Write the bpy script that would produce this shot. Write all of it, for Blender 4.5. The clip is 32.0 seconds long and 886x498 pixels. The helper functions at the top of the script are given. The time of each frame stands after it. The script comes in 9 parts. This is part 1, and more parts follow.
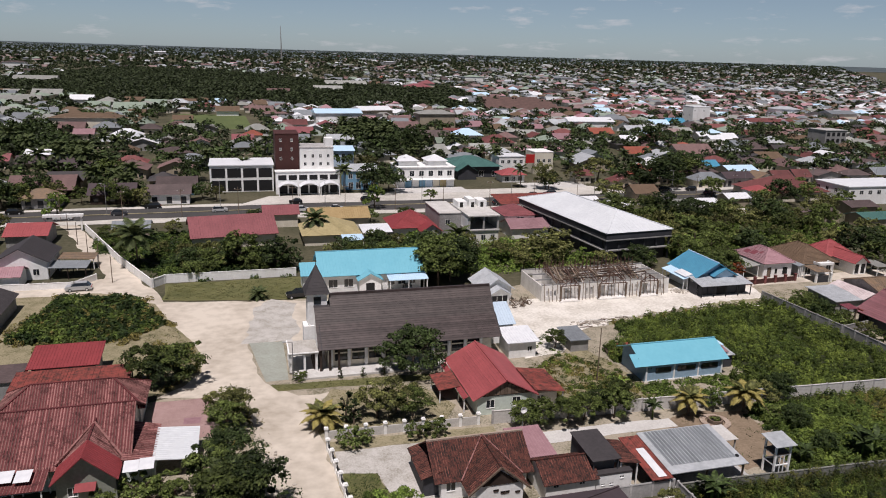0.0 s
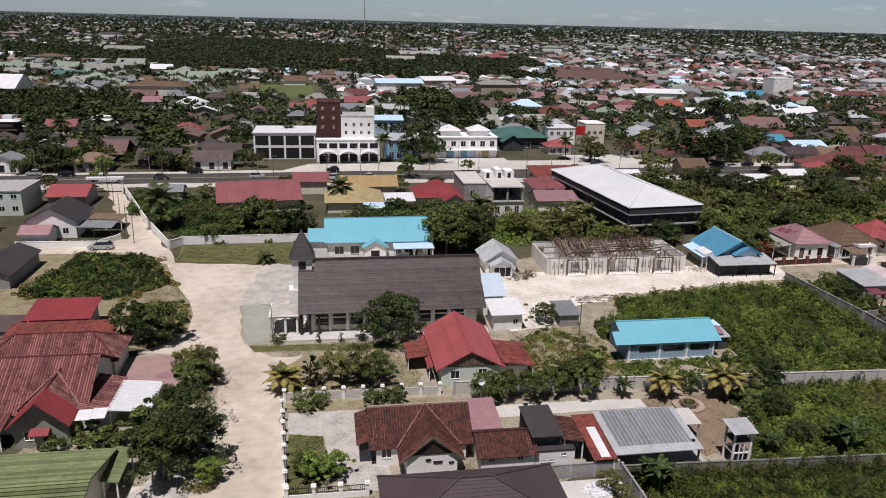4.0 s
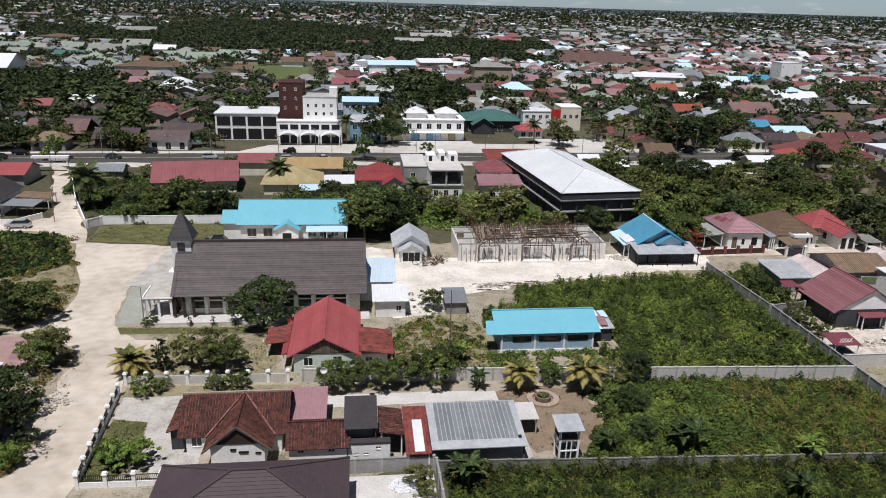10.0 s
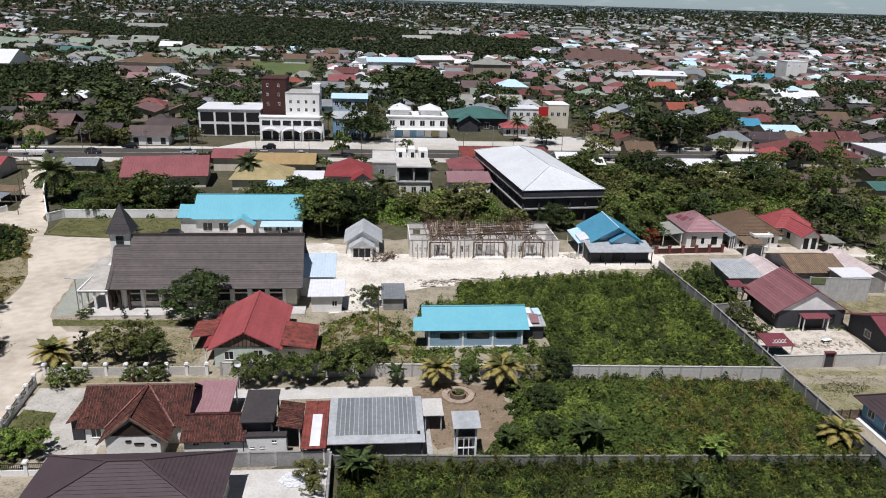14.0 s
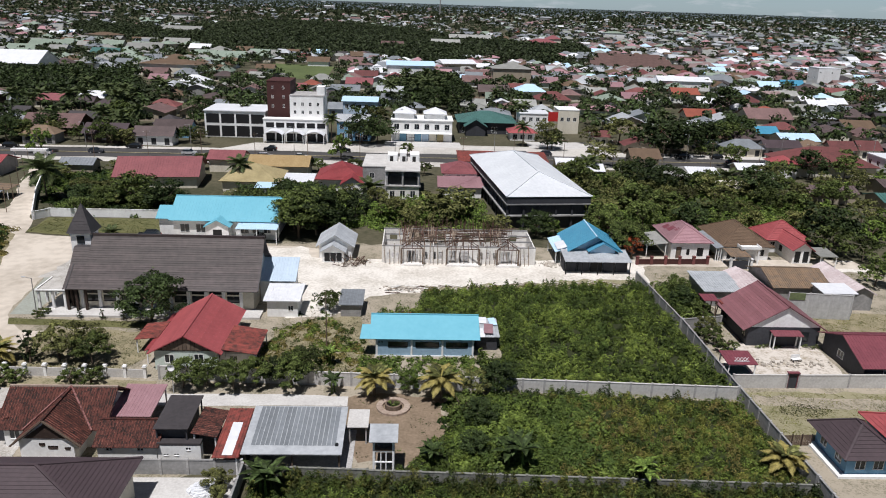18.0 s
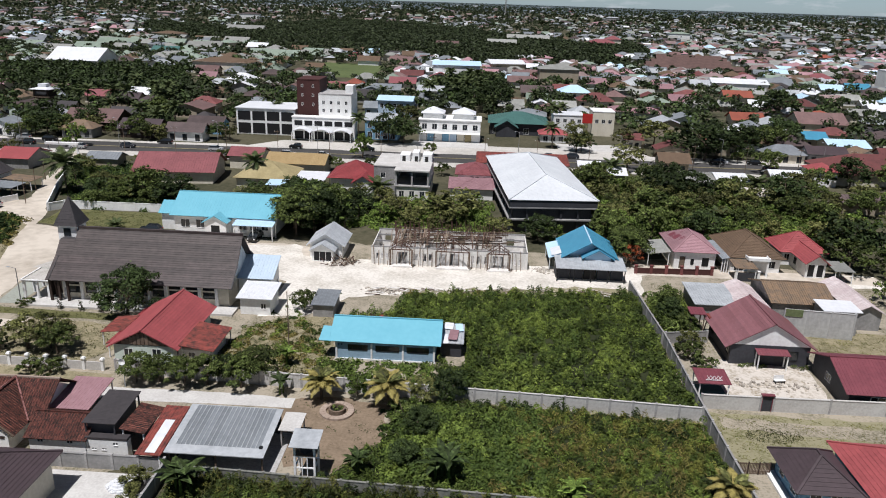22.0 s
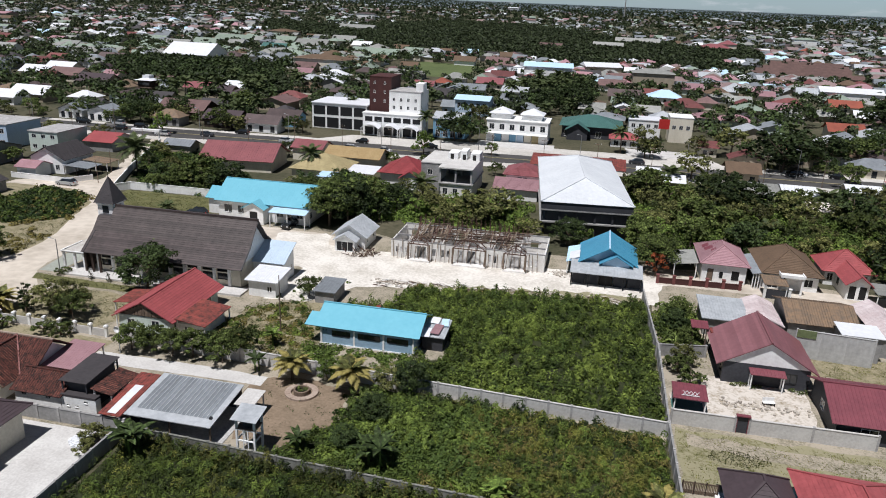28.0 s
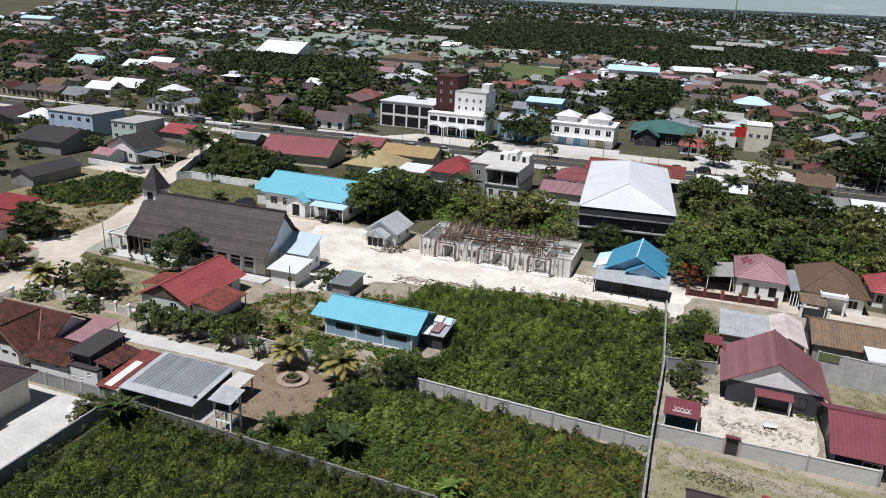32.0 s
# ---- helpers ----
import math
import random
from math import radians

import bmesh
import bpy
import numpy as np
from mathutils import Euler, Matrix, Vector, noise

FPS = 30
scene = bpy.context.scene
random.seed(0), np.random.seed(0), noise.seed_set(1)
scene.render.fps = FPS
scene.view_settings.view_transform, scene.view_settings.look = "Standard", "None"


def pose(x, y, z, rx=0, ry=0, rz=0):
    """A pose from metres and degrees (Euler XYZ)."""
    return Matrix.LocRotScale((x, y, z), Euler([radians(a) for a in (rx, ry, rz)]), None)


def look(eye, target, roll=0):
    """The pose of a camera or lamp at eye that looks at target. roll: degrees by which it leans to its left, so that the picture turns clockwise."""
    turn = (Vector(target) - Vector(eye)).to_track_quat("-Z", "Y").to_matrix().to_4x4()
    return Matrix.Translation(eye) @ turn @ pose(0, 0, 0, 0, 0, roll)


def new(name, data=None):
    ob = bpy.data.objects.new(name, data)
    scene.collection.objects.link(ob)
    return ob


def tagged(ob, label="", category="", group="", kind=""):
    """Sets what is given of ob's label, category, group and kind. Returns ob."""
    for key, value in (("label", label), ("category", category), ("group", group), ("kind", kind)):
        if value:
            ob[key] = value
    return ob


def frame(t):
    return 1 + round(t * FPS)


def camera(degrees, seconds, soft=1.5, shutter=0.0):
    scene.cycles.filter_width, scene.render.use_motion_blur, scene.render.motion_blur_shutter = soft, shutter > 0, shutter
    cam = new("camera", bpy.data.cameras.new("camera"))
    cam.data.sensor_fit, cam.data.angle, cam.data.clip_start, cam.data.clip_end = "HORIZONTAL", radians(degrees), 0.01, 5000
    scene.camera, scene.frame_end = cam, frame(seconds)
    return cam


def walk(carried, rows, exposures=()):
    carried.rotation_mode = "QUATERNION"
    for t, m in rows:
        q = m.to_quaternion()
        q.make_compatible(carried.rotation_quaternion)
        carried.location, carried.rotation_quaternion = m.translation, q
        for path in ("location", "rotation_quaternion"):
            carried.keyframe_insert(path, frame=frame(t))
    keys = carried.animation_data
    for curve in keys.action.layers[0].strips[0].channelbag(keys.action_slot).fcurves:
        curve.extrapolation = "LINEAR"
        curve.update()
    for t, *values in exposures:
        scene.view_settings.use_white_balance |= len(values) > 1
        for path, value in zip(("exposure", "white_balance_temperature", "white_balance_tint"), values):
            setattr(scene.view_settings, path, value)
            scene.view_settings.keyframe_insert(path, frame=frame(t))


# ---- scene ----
cam = camera(62.8, 32.0, soft=1.0)
PATH = [
    (0, (-54.197, -4.384, 45.211), (-53.667, -2.526, 44.692), 1.6),
    (1, (-50.437, -5.498, 45.24), (-49.972, -3.623, 44.721), 1.5),
    (2, (-47.023, -6.234, 44.941), (-46.624, -4.344, 44.423), 1.5),
    (3, (-43.37, -6.452, 44.82), (-43.027, -4.551, 44.302), 1.4),
    (3.5, (-41.487, -6.363, 44.727), (-41.162, -4.461, 44.2), 1.4),
    (4, (-39.697, -6.409, 44.623), (-39.389, -4.525, 44.027), 1.4),
    (4.5, (-37.8, -6.238, 44.683), (-37.509, -4.363, 44.049), 1.4),
    (6.5, (-29.266, -5.788, 44.588), (-29.027, -3.908, 43.95), 1.4),
    (7, (-27.516, -5.792, 44.542), (-27.277, -3.911, 43.904), 1.4),
    (8, (-24.206, -5.963, 44.45), (-23.964, -4.083, 43.811), 1.5),
    (9, (-20.807, -5.968, 44.243), (-20.57, -4.087, 43.604), 1.5),
    (10, (-17.9, -6.154, 44.157), (-17.667, -4.273, 43.518), 1.6),
    (11, (-14.814, -6.375, 44.092), (-14.582, -4.494, 43.452), 1.7),
    (12, (-11.845, -6.58, 44.065), (-11.619, -4.699, 43.424), 1.7),
    (13, (-9.011, -6.892, 44.081), (-8.801, -5.01, 43.438), 1.8),
    (14, (-5.947, -7.137, 44.063), (-5.762, -5.253, 43.418), 1.7),
    (15, (-3.043, -7.379, 44.131), (-2.877, -5.494, 43.484), 1.8),
    (15.5, (-1.648, -7.499, 44.135), (-1.483, -5.614, 43.488), 1.7),
    (17.5, (4.06, -6.226, 43.963), (4.166, -4.334, 43.323), 1.9),
    (18, (5.445, -5.52, 44.051), (5.532, -3.626, 43.413), 1.9),
    (19, (8.695, -4.403, 44.155), (8.749, -2.509, 43.515), 1.9),
    (20, (12.031, -3.671, 44.143), (12.028, -1.776, 43.503), 2.0),
    (21, (15.408, -3.259, 44.161), (15.373, -1.365, 43.52), 2.0),
    (22, (18.273, -3.086, 44.1), (18.187, -1.194, 43.457), 1.9),
    (23, (21.151, -3.024, 43.988), (20.992, -1.137, 43.344), 2.1),
    (24, (23.622, -3.083, 43.879), (23.399, -1.202, 43.234), 2.3),
    (25, (26.138, -2.984, 43.951), (25.858, -1.113, 43.304), 2.3),
    (25.5, (27.44, -2.89, 43.951), (27.137, -1.021, 43.304), 2.3),
    (27.5, (32.645, -2.25, 43.937), (32.281, -0.394, 43.289), 2.5),
    (28, (34.056, -1.963, 44.058), (33.677, -0.11, 43.409), 2.4),
    (29, (36.958, -1.403, 44.014), (36.525, 0.439, 43.365), 2.5),
    (30, (39.757, -0.787, 44.011), (39.263, 1.038, 43.36), 2.5),
    (31, (42.538, 0.013, 44.177), (41.977, 1.818, 43.525), 2.7),
    (32, (45.383, 1.016, 44.26), (44.758, 2.799, 43.604), 2.7),
]
walk(cam, [(t, look(eye, target, roll)) for t, eye, target, roll in PATH], [(0.0, -0.24, 6580, 18), (4.0, -0.25, 6580, 18), (9.0, -0.16, 6350, 14), (16.0, -0.11, 6280, 13), (32.0, -0.06, 6180, 12)])

# ---- world, sun ----
SUN_AZ = 204.0     # degrees clockwise from +y to the sun
SUN_EL = 69.0
world = bpy.data.worlds.new("sky")
scene.world = world
world.use_nodes = True
wn = world.node_tree.nodes
sky = wn.new("ShaderNodeTexSky")
sky.sky_type = "NISHITA"
sky.sun_disc = False
sky.sun_elevation = radians(SUN_EL)
sky.sun_rotation = radians(SUN_AZ)
sky.air_density = 1.0
sky.dust_density = 0.2
sky.ozone_density = 2.0
wn["Background"].inputs["Strength"].default_value = 0.02
tint = wn.new("ShaderNodeMix")
tint.data_type, tint.blend_type = "RGBA", "MULTIPLY"
tint.inputs["Factor"].default_value = 1.0
world.node_tree.links.new(sky.outputs[0], tint.inputs["A"])
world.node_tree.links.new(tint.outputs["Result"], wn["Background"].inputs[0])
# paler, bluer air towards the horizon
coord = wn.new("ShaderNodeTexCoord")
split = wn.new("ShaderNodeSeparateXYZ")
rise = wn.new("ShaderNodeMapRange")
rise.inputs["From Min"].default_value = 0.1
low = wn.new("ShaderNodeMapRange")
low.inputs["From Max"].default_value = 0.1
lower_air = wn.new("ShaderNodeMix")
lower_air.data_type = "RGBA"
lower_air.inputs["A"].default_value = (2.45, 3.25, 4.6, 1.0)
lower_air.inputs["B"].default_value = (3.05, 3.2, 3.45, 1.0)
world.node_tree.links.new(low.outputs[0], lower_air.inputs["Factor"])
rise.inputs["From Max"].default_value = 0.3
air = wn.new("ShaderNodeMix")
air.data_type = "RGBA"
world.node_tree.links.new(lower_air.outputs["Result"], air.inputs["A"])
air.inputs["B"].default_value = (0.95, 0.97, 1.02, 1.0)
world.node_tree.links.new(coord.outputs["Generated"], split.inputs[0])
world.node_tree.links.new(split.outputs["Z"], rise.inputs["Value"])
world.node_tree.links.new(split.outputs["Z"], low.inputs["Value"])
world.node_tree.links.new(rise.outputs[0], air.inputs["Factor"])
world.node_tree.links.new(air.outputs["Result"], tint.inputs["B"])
# thin scattered cloud
stretch_sky = wn.new("ShaderNodeMapping")
stretch_sky.inputs["Scale"].default_value = (9.0, 9.0, 40.0)
puffs = wn.new("ShaderNodeTexNoise")
puffs.inputs["Scale"].default_value = 1.6
puffs.inputs["Detail"].default_value = 7.0
puffs.inputs["Roughness"].default_value = 0.62
cover = wn.new("ShaderNodeMapRange")
cover.inputs["From Min"].default_value = 0.58
cover.inputs["From Max"].default_value = 0.74
cover.inputs["To Max"].default_value = 0.62
cloud = wn.new("ShaderNodeMix")
cloud.data_type = "RGBA"
cloud.inputs["B"].default_value = (33.0, 34.0, 35.0, 1.0)
world.node_tree.links.new(coord.outputs["Generated"], stretch_sky.inputs["Vector"])
world.node_tree.links.new(stretch_sky.outputs[0], puffs.inputs["Vector"])
world.node_tree.links.new(puffs.outputs["Fac"], cover.inputs["Value"])
world.node_tree.links.new(cover.outputs[0], cloud.inputs["Factor"])
world.node_tree.links.new(tint.outputs["Result"], cloud.inputs["A"])
world.node_tree.links.new(cloud.outputs["Result"], wn["Background"].inputs[0])
sun = bpy.data.lights.new("sun", "SUN")
sun.energy, sun.angle, sun.color = 5.0, radians(0.55), (1.0, 0.975, 0.94)
sd = Vector((math.sin(radians(SUN_AZ)) * math.cos(radians(SUN_EL)), math.cos(radians(SUN_AZ)) * math.cos(radians(SUN_EL)), math.sin(radians(SUN_EL))))
sun_ob = new("sun", sun)
sun_ob.matrix_world = look(sd * 300, (0, 0, 0))


# ---- materials ----
def material(name, color, dark=None, rough=0.8, metal=0.0, scale=1.0, fine=12.0, bump=0.15, mix=0.6, island=0.0, obj=0.0, spec=0.3, streak=0.0, translucent=0.0, bias=0.0):
    """Two scales of noise between color and dark, a fine bump, and an optional random per island or object."""
    m = bpy.data.materials.new(name)
    m.use_nodes = True
    nt = m.node_tree
    n, l = nt.nodes, nt.links
    bsdf = n["Principled BSDF"]
    dark = dark or tuple(c * 0.6 for c in color)
    deep = 1.0 if min(color) > 0.44 else 0.74
    color, dark = tuple(c * deep for c in color), tuple(c * deep for c in dark)
    tex = n.new("ShaderNodeTexCoord")
    big = n.new("ShaderNodeTexNoise")
    big.inputs["Scale"].default_value = scale
    big.inputs["Detail"].default_value = 6.0
    big.inputs["Roughness"].default_value = 0.65
    small = n.new("ShaderNodeTexNoise")
    small.inputs["Scale"].default_value = fine
    small.inputs["Detail"].default_value = 4.0
    if streak:
        stretch = n.new("ShaderNodeMapping")
        stretch.inputs["Scale"].default_value = (1.0, 1.0, streak)
        l.new(tex.outputs["Object"], stretch.inputs["Vector"])
        l.new(stretch.outputs[0], big.inputs["Vector"])
    else:
        l.new(tex.outputs["Object"], big.inputs["Vector"])
    l.new(tex.outputs["Object"], small.inputs["Vector"])
    both = n.new("ShaderNodeMath")
    both.operation = "MULTIPLY_ADD"
    both.inputs[1].default_value = 0.45
    l.new(small.outputs["Fac"], both.inputs[0])
    half = n.new("ShaderNodeMath")
    half.operation = "MULTIPLY"
    half.inputs[1].default_value = 0.62
    l.new(big.outputs["Fac"], half.inputs[0])
    l.new(half.outputs[0], both.inputs[2])
    ramp = n.new("ShaderNodeValToRGB")
    ramp.color_ramp.elements[0].position = 0.36 + bias
    ramp.color_ramp.elements[1].position = 0.36 + bias + mix * 0.5
    ramp.color_ramp.elements[0].color = (*dark, 1)
    ramp.color_ramp.elements[1].color = (*color, 1)
    l.new(both.outputs[0], ramp.inputs["Fac"])
    last = ramp.outputs["Color"]
    for amount, kind in ((island, "g"), (obj, "o")):
        if amount:
            if kind == "g":
                source = n.new("ShaderNodeNewGeometry").outputs["Random Per Island"]
            else:
                source = n.new("ShaderNodeObjectInfo").outputs["Random"]
            hsv = n.new("ShaderNodeHueSaturation")
            vary = n.new("ShaderNodeMapRange")
            vary.inputs["To Min"].default_value = 1.0 - amount
            vary.inputs["To Max"].default_value = 1.0 + amount
            l.new(source, vary.inputs["Value"])
            l.new(vary.outputs[0], hsv.inputs["Value"])
            l.new(last, hsv.inputs["Color"])
            last = hsv.outputs["Color"]
    l.new(last, bsdf.inputs["Base Color"])
    bsdf.inputs["Roughness"].default_value = rough
    bsdf.inputs["Metallic"].default_value = metal
    bsdf.inputs["Specular IOR Level"].default_value = spec
    if bump:
        b = n.new("ShaderNodeBump")
        b.inputs["Strength"].default_value = bump
        b.inputs["Distance"].default_value = 0.08
        l.new(small.outputs["Fac"], b.inputs["Height"])
        l.new(b.outputs[0], bsdf.inputs["Normal"])
    if translucent:
        t = n.new("ShaderNodeBsdfTranslucent")
        l.new(last, t.inputs["Color"])
        add = n.new("ShaderNodeMixShader")
        add.inputs[0].default_value = translucent
        l.new(bsdf.outputs[0], add.inputs[1])
        l.new(t.outputs[0], add.inputs[2])
        l.new(add.outputs[0], n["Material Output"].inputs["Surface"])
    return m


M = {}
M["ground"] = material("scrub_ground", (0.14, 0.125, 0.078), (0.042, 0.048, 0.022), 0.95, scale=0.05, fine=0.9, bump=0.4, mix=0.55)
M["sand"] = material("pale_sand", (0.6, 0.535, 0.455), (0.37, 0.32, 0.26), 0.95, scale=0.07, fine=0.55, bump=0.15, mix=0.55)
M["white_sand"] = material("white_limestone_sand", (0.72, 0.68, 0.62), (0.44, 0.4, 0.34), 0.95, scale=0.22, fine=2.2, bump=0.3, mix=0.5)
M["gravel"] = material("pale_gravel", (0.5, 0.475, 0.445), (0.26, 0.24, 0.2), 0.95, scale=0.5, fine=5.0, bump=0.4, mix=0.5)
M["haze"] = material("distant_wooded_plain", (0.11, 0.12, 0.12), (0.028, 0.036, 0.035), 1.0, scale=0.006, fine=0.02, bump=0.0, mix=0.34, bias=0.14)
M["dirt"] = material("brown_dirt", (0.36, 0.27, 0.19), (0.20, 0.15, 0.10), 0.95, scale=0.35, fine=3.0, bump=0.3)
M["drygrass"] = material("dry_grass_ground", (0.39, 0.335, 0.215), (0.12, 0.12, 0.05), 0.95, scale=0.4, fine=4.0, bump=0.4, mix=0.45)
M["lawn"] = material("lawn_ground", (0.21, 0.2, 0.085), (0.1, 0.11, 0.04), 0.95, scale=0.25, fine=4.0, bump=0.4)
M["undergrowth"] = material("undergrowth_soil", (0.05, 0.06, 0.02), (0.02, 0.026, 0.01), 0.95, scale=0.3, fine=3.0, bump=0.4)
M["concrete"] = material("grey_concrete", (0.46, 0.448, 0.441), (0.26, 0.25, 0.24), 0.9, scale=0.5, fine=4.0, bump=0.1)
M["pale_concrete"] = material("pale_concrete_yard", (0.6, 0.585, 0.56), (0.42, 0.4, 0.38), 0.9, scale=0.3, fine=4.0, bump=0.08)
M["green_slab"] = material("faded_green_slab", (0.46, 0.49, 0.43), (0.35, 0.35, 0.30), 0.9, scale=0.4, fine=3.0, bump=0.08)
M["brickpave"] = material("red_paving", (0.54, 0.36, 0.34), (0.38, 0.24, 0.22), 0.9, scale=0.5, fine=8.0, bump=0.2, obj=0.12)
M["asphalt"] = material("worn_asphalt", (0.105, 0.10, 0.098), (0.065, 0.063, 0.062), 0.9, scale=0.1, fine=5.0, bump=0.1)
M["white"] = material("white_paint", (0.88, 0.88, 0.87), (0.72, 0.71, 0.69), 0.75, scale=0.5, fine=3.0, bump=0.03, streak=0.25)
M["cream"] = material("cream_paint", (0.74, 0.69, 0.58), (0.58, 0.53, 0.43), 0.8, scale=0.5, fine=3.0, bump=0.03, streak=0.25)
M["palegreen"] = material("pale_green_paint", (0.62, 0.70, 0.64), (0.48, 0.54, 0.48), 0.8, scale=0.5, fine=3.0, bump=0.03, streak=0.25)
# pale green paint with the shade under the verge put into its colour
M["shadegreen"] = material("grey_green_wall_paint", (0.4, 0.42, 0.36), (0.28, 0.3, 0.25), 0.85, scale=0.5, fine=3.0, bump=0.03, streak=0.25)
M["paleblue"] = material("pale_blue_paint", (0.50, 0.62, 0.76), (0.38, 0.48, 0.60), 0.8, scale=0.5, fine=3.0, bump=0.03, streak=0.25)
M["hallblue"] = material("pale_sky_blue_paint", (0.42, 0.6, 0.76), (0.34, 0.49, 0.63), 0.8, scale=0.5, fine=3.0, bump=0.03, streak=0.25)
M["blue_wall"] = material("sky_blue_paint", (0.26, 0.50, 0.72), (0.20, 0.40, 0.58), 0.8, scale=0.5, fine=3.0, bump=0.03, streak=0.25)
M["tan"] = material("tan_paint", (0.55, 0.47, 0.36), (0.42, 0.35, 0.26), 0.8, scale=0.5, fine=3.0, bump=0.03, streak=0.25)
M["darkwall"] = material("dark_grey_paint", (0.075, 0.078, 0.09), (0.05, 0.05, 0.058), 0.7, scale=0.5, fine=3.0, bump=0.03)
M["brownwall"] = material("dark_brown_paint", (0.115, 0.045, 0.04), (0.075, 0.03, 0.028), 0.7, scale=0.3, fine=3.0, bump=0.03)
M["render"] = material("bare_grey_render", (0.46, 0.45, 0.44), (0.27, 0.265, 0.26), 0.9, scale=0.35, fine=2.5, bump=0.1, streak=0.3)
M["stained"] = material("mould_stained_concrete", (0.32, 0.32, 0.29), (0.1, 0.1, 0.08), 0.95, scale=0.5, fine=2.5, bump=0.1, mix=0.5, streak=0.4)
M["rawwall"] = material("unpainted_wall", (0.82, 0.80, 0.77), (0.58, 0.55, 0.51), 0.9, scale=0.5, fine=3.0, bump=0.1, streak=0.3)
M["red"] = material("red_metal_roof", (0.49, 0.118, 0.122), (0.36, 0.085, 0.09), 0.5, scale=0.25, fine=2.0, bump=0.03, spec=0.4, island=0.08)
M["roseroof"] = material("faded_rose_sheet", (0.36, 0.125, 0.135), (0.26, 0.09, 0.098), 0.55, scale=0.25, fine=2.0, bump=0.03, island=0.1)
M["brightred"] = material("bright_red_roof", (0.39, 0.07, 0.076), (0.28, 0.052, 0.056), 0.5, scale=0.25, fine=2.0, bump=0.03, spec=0.4)
M["rust"] = material("rusty_red_sheet", (0.31, 0.075, 0.06), (0.09, 0.04, 0.034), 0.7, scale=0.8, fine=2.2, bump=0.06, mix=0.4, island=0.35, bias=0.04)
M["maroon"] = material("maroon_metal_roof", (0.28, 0.08, 0.1), (0.2, 0.058, 0.074), 0.45, scale=0.25, fine=2.0, bump=0.03, spec=0.45)
M["pinkroof"] = material("faded_pink_roof", (0.47, 0.275, 0.3), (0.36, 0.2, 0.22), 0.6, scale=0.4, fine=2.5, bump=0.05, obj=0.2)
M["clay"] = material("weathered_clay_tile", (0.13, 0.042, 0.032), (0.026, 0.016, 0.014), 0.85, scale=1.3, fine=4.0, bump=0.3, mix=0.3, island=0.25, bias=0.09)
M["claypink"] = material("faded_clay_tile", (0.17, 0.044, 0.046), (0.045, 0.018, 0.019), 0.85, scale=0.9, fine=3.0, bump=0.3, mix=0.34, obj=0.1)
M["brownroof"] = material("brown_metal_tile", (0.096, 0.073, 0.07), (0.045, 0.034, 0.032), 0.42, scale=0.22, fine=1.5, bump=0.04, spec=0.4, island=0.3, mix=0.5)
M["tanroof"] = material("tan_brown_tile", (0.205, 0.135, 0.088), (0.13, 0.088, 0.058), 0.8, scale=0.4, fine=3.0, bump=0.15)
M["stripe_tan"] = material("rusty_tan_sheet", (0.3, 0.2, 0.125), (0.17, 0.135, 0.105), 0.75, scale=0.5, fine=2.0, bump=0.08, island=0.25)
M["darkroof"] = material("charcoal_roof", (0.085, 0.075, 0.078), (0.055, 0.05, 0.052), 0.6, scale=0.4, fine=2.5, bump=0.06)
M["plumroof"] = material("plum_brown_roof", (0.105, 0.075, 0.083), (0.075, 0.055, 0.06), 0.55, scale=0.3, fine=2.5, bump=0.05)
M["blueroof"] = material("sky_blue_metal_roof", (0.22, 0.6, 0.74), (0.18, 0.54, 0.68), 0.45, scale=0.25, fine=1.5, bump=0.02, spec=0.4)
M["deepblue"] = material("blue_metal_roof", (0.09, 0.37, 0.55), (0.07, 0.29, 0.45), 0.5, scale=0.25, fine=1.5, bump=0.02, spec=0.4)
M["iceblue"] = material("pale_blue_sheet", (0.52, 0.70, 0.85), (0.44, 0.61, 0.76), 0.5, scale=0.3, fine=2.0, bump=0.02)
M["softblue"] = material("dull_blue_sheet", (0.5, 0.6, 0.7), (0.42, 0.51, 0.6), 0.55, scale=0.3, fine=2.0, bump=0.03)
M["zinc"] = material("galvanised_sheet", (0.55, 0.57, 0.59), (0.36, 0.38, 0.40), 0.5, metal=0.25, scale=0.35, fine=2.0, bump=0.04)
M["greysheet"] = material("weathered_grey_sheet", (0.33, 0.355, 0.38), (0.22, 0.24, 0.26), 0.6, metal=0.15, scale=0.3, fine=2.0, bump=0.05, obj=0.15)
M["whiteroof"] = material("white_sheet_roof", (0.72, 0.73, 0.75), (0.6, 0.61, 0.64), 0.55, scale=0.2, fine=1.5, bump=0.02)
M["greenroof"] = material("dark_green_roof", (0.09, 0.21, 0.19), (0.06, 0.15, 0.135), 0.6, scale=0.3, fine=2.0, bump=0.04)
M["palegreenroof"] = material("pale_green_tile", (0.24, 0.29, 0.14), (0.13, 0.17, 0.075), 0.7, scale=0.5, fine=2.5, bump=0.1, island=0.3)
M["yellowroof"] = material("yellowed_tile_roof", (0.58, 0.48, 0.26), (0.4, 0.33, 0.17), 0.8, scale=0.4, fine=2.5, bump=0.1)
M["ochreroof"] = material("ochre_roof", (0.52, 0.38, 0.19), (0.38, 0.26, 0.12), 0.8, scale=0.4, fine=2.5, bump=0.1)
M["ridge"] = material("pale_ridge_mortar", (0.55, 0.44, 0.36), (0.38, 0.28, 0.22), 0.9, scale=1.0, fine=5.0)
M["wood"] = material("weathered_timber", (0.26, 0.19, 0.14), (0.14, 0.10, 0.075), 0.85, scale=0.8, fine=6.0, obj=0.2)
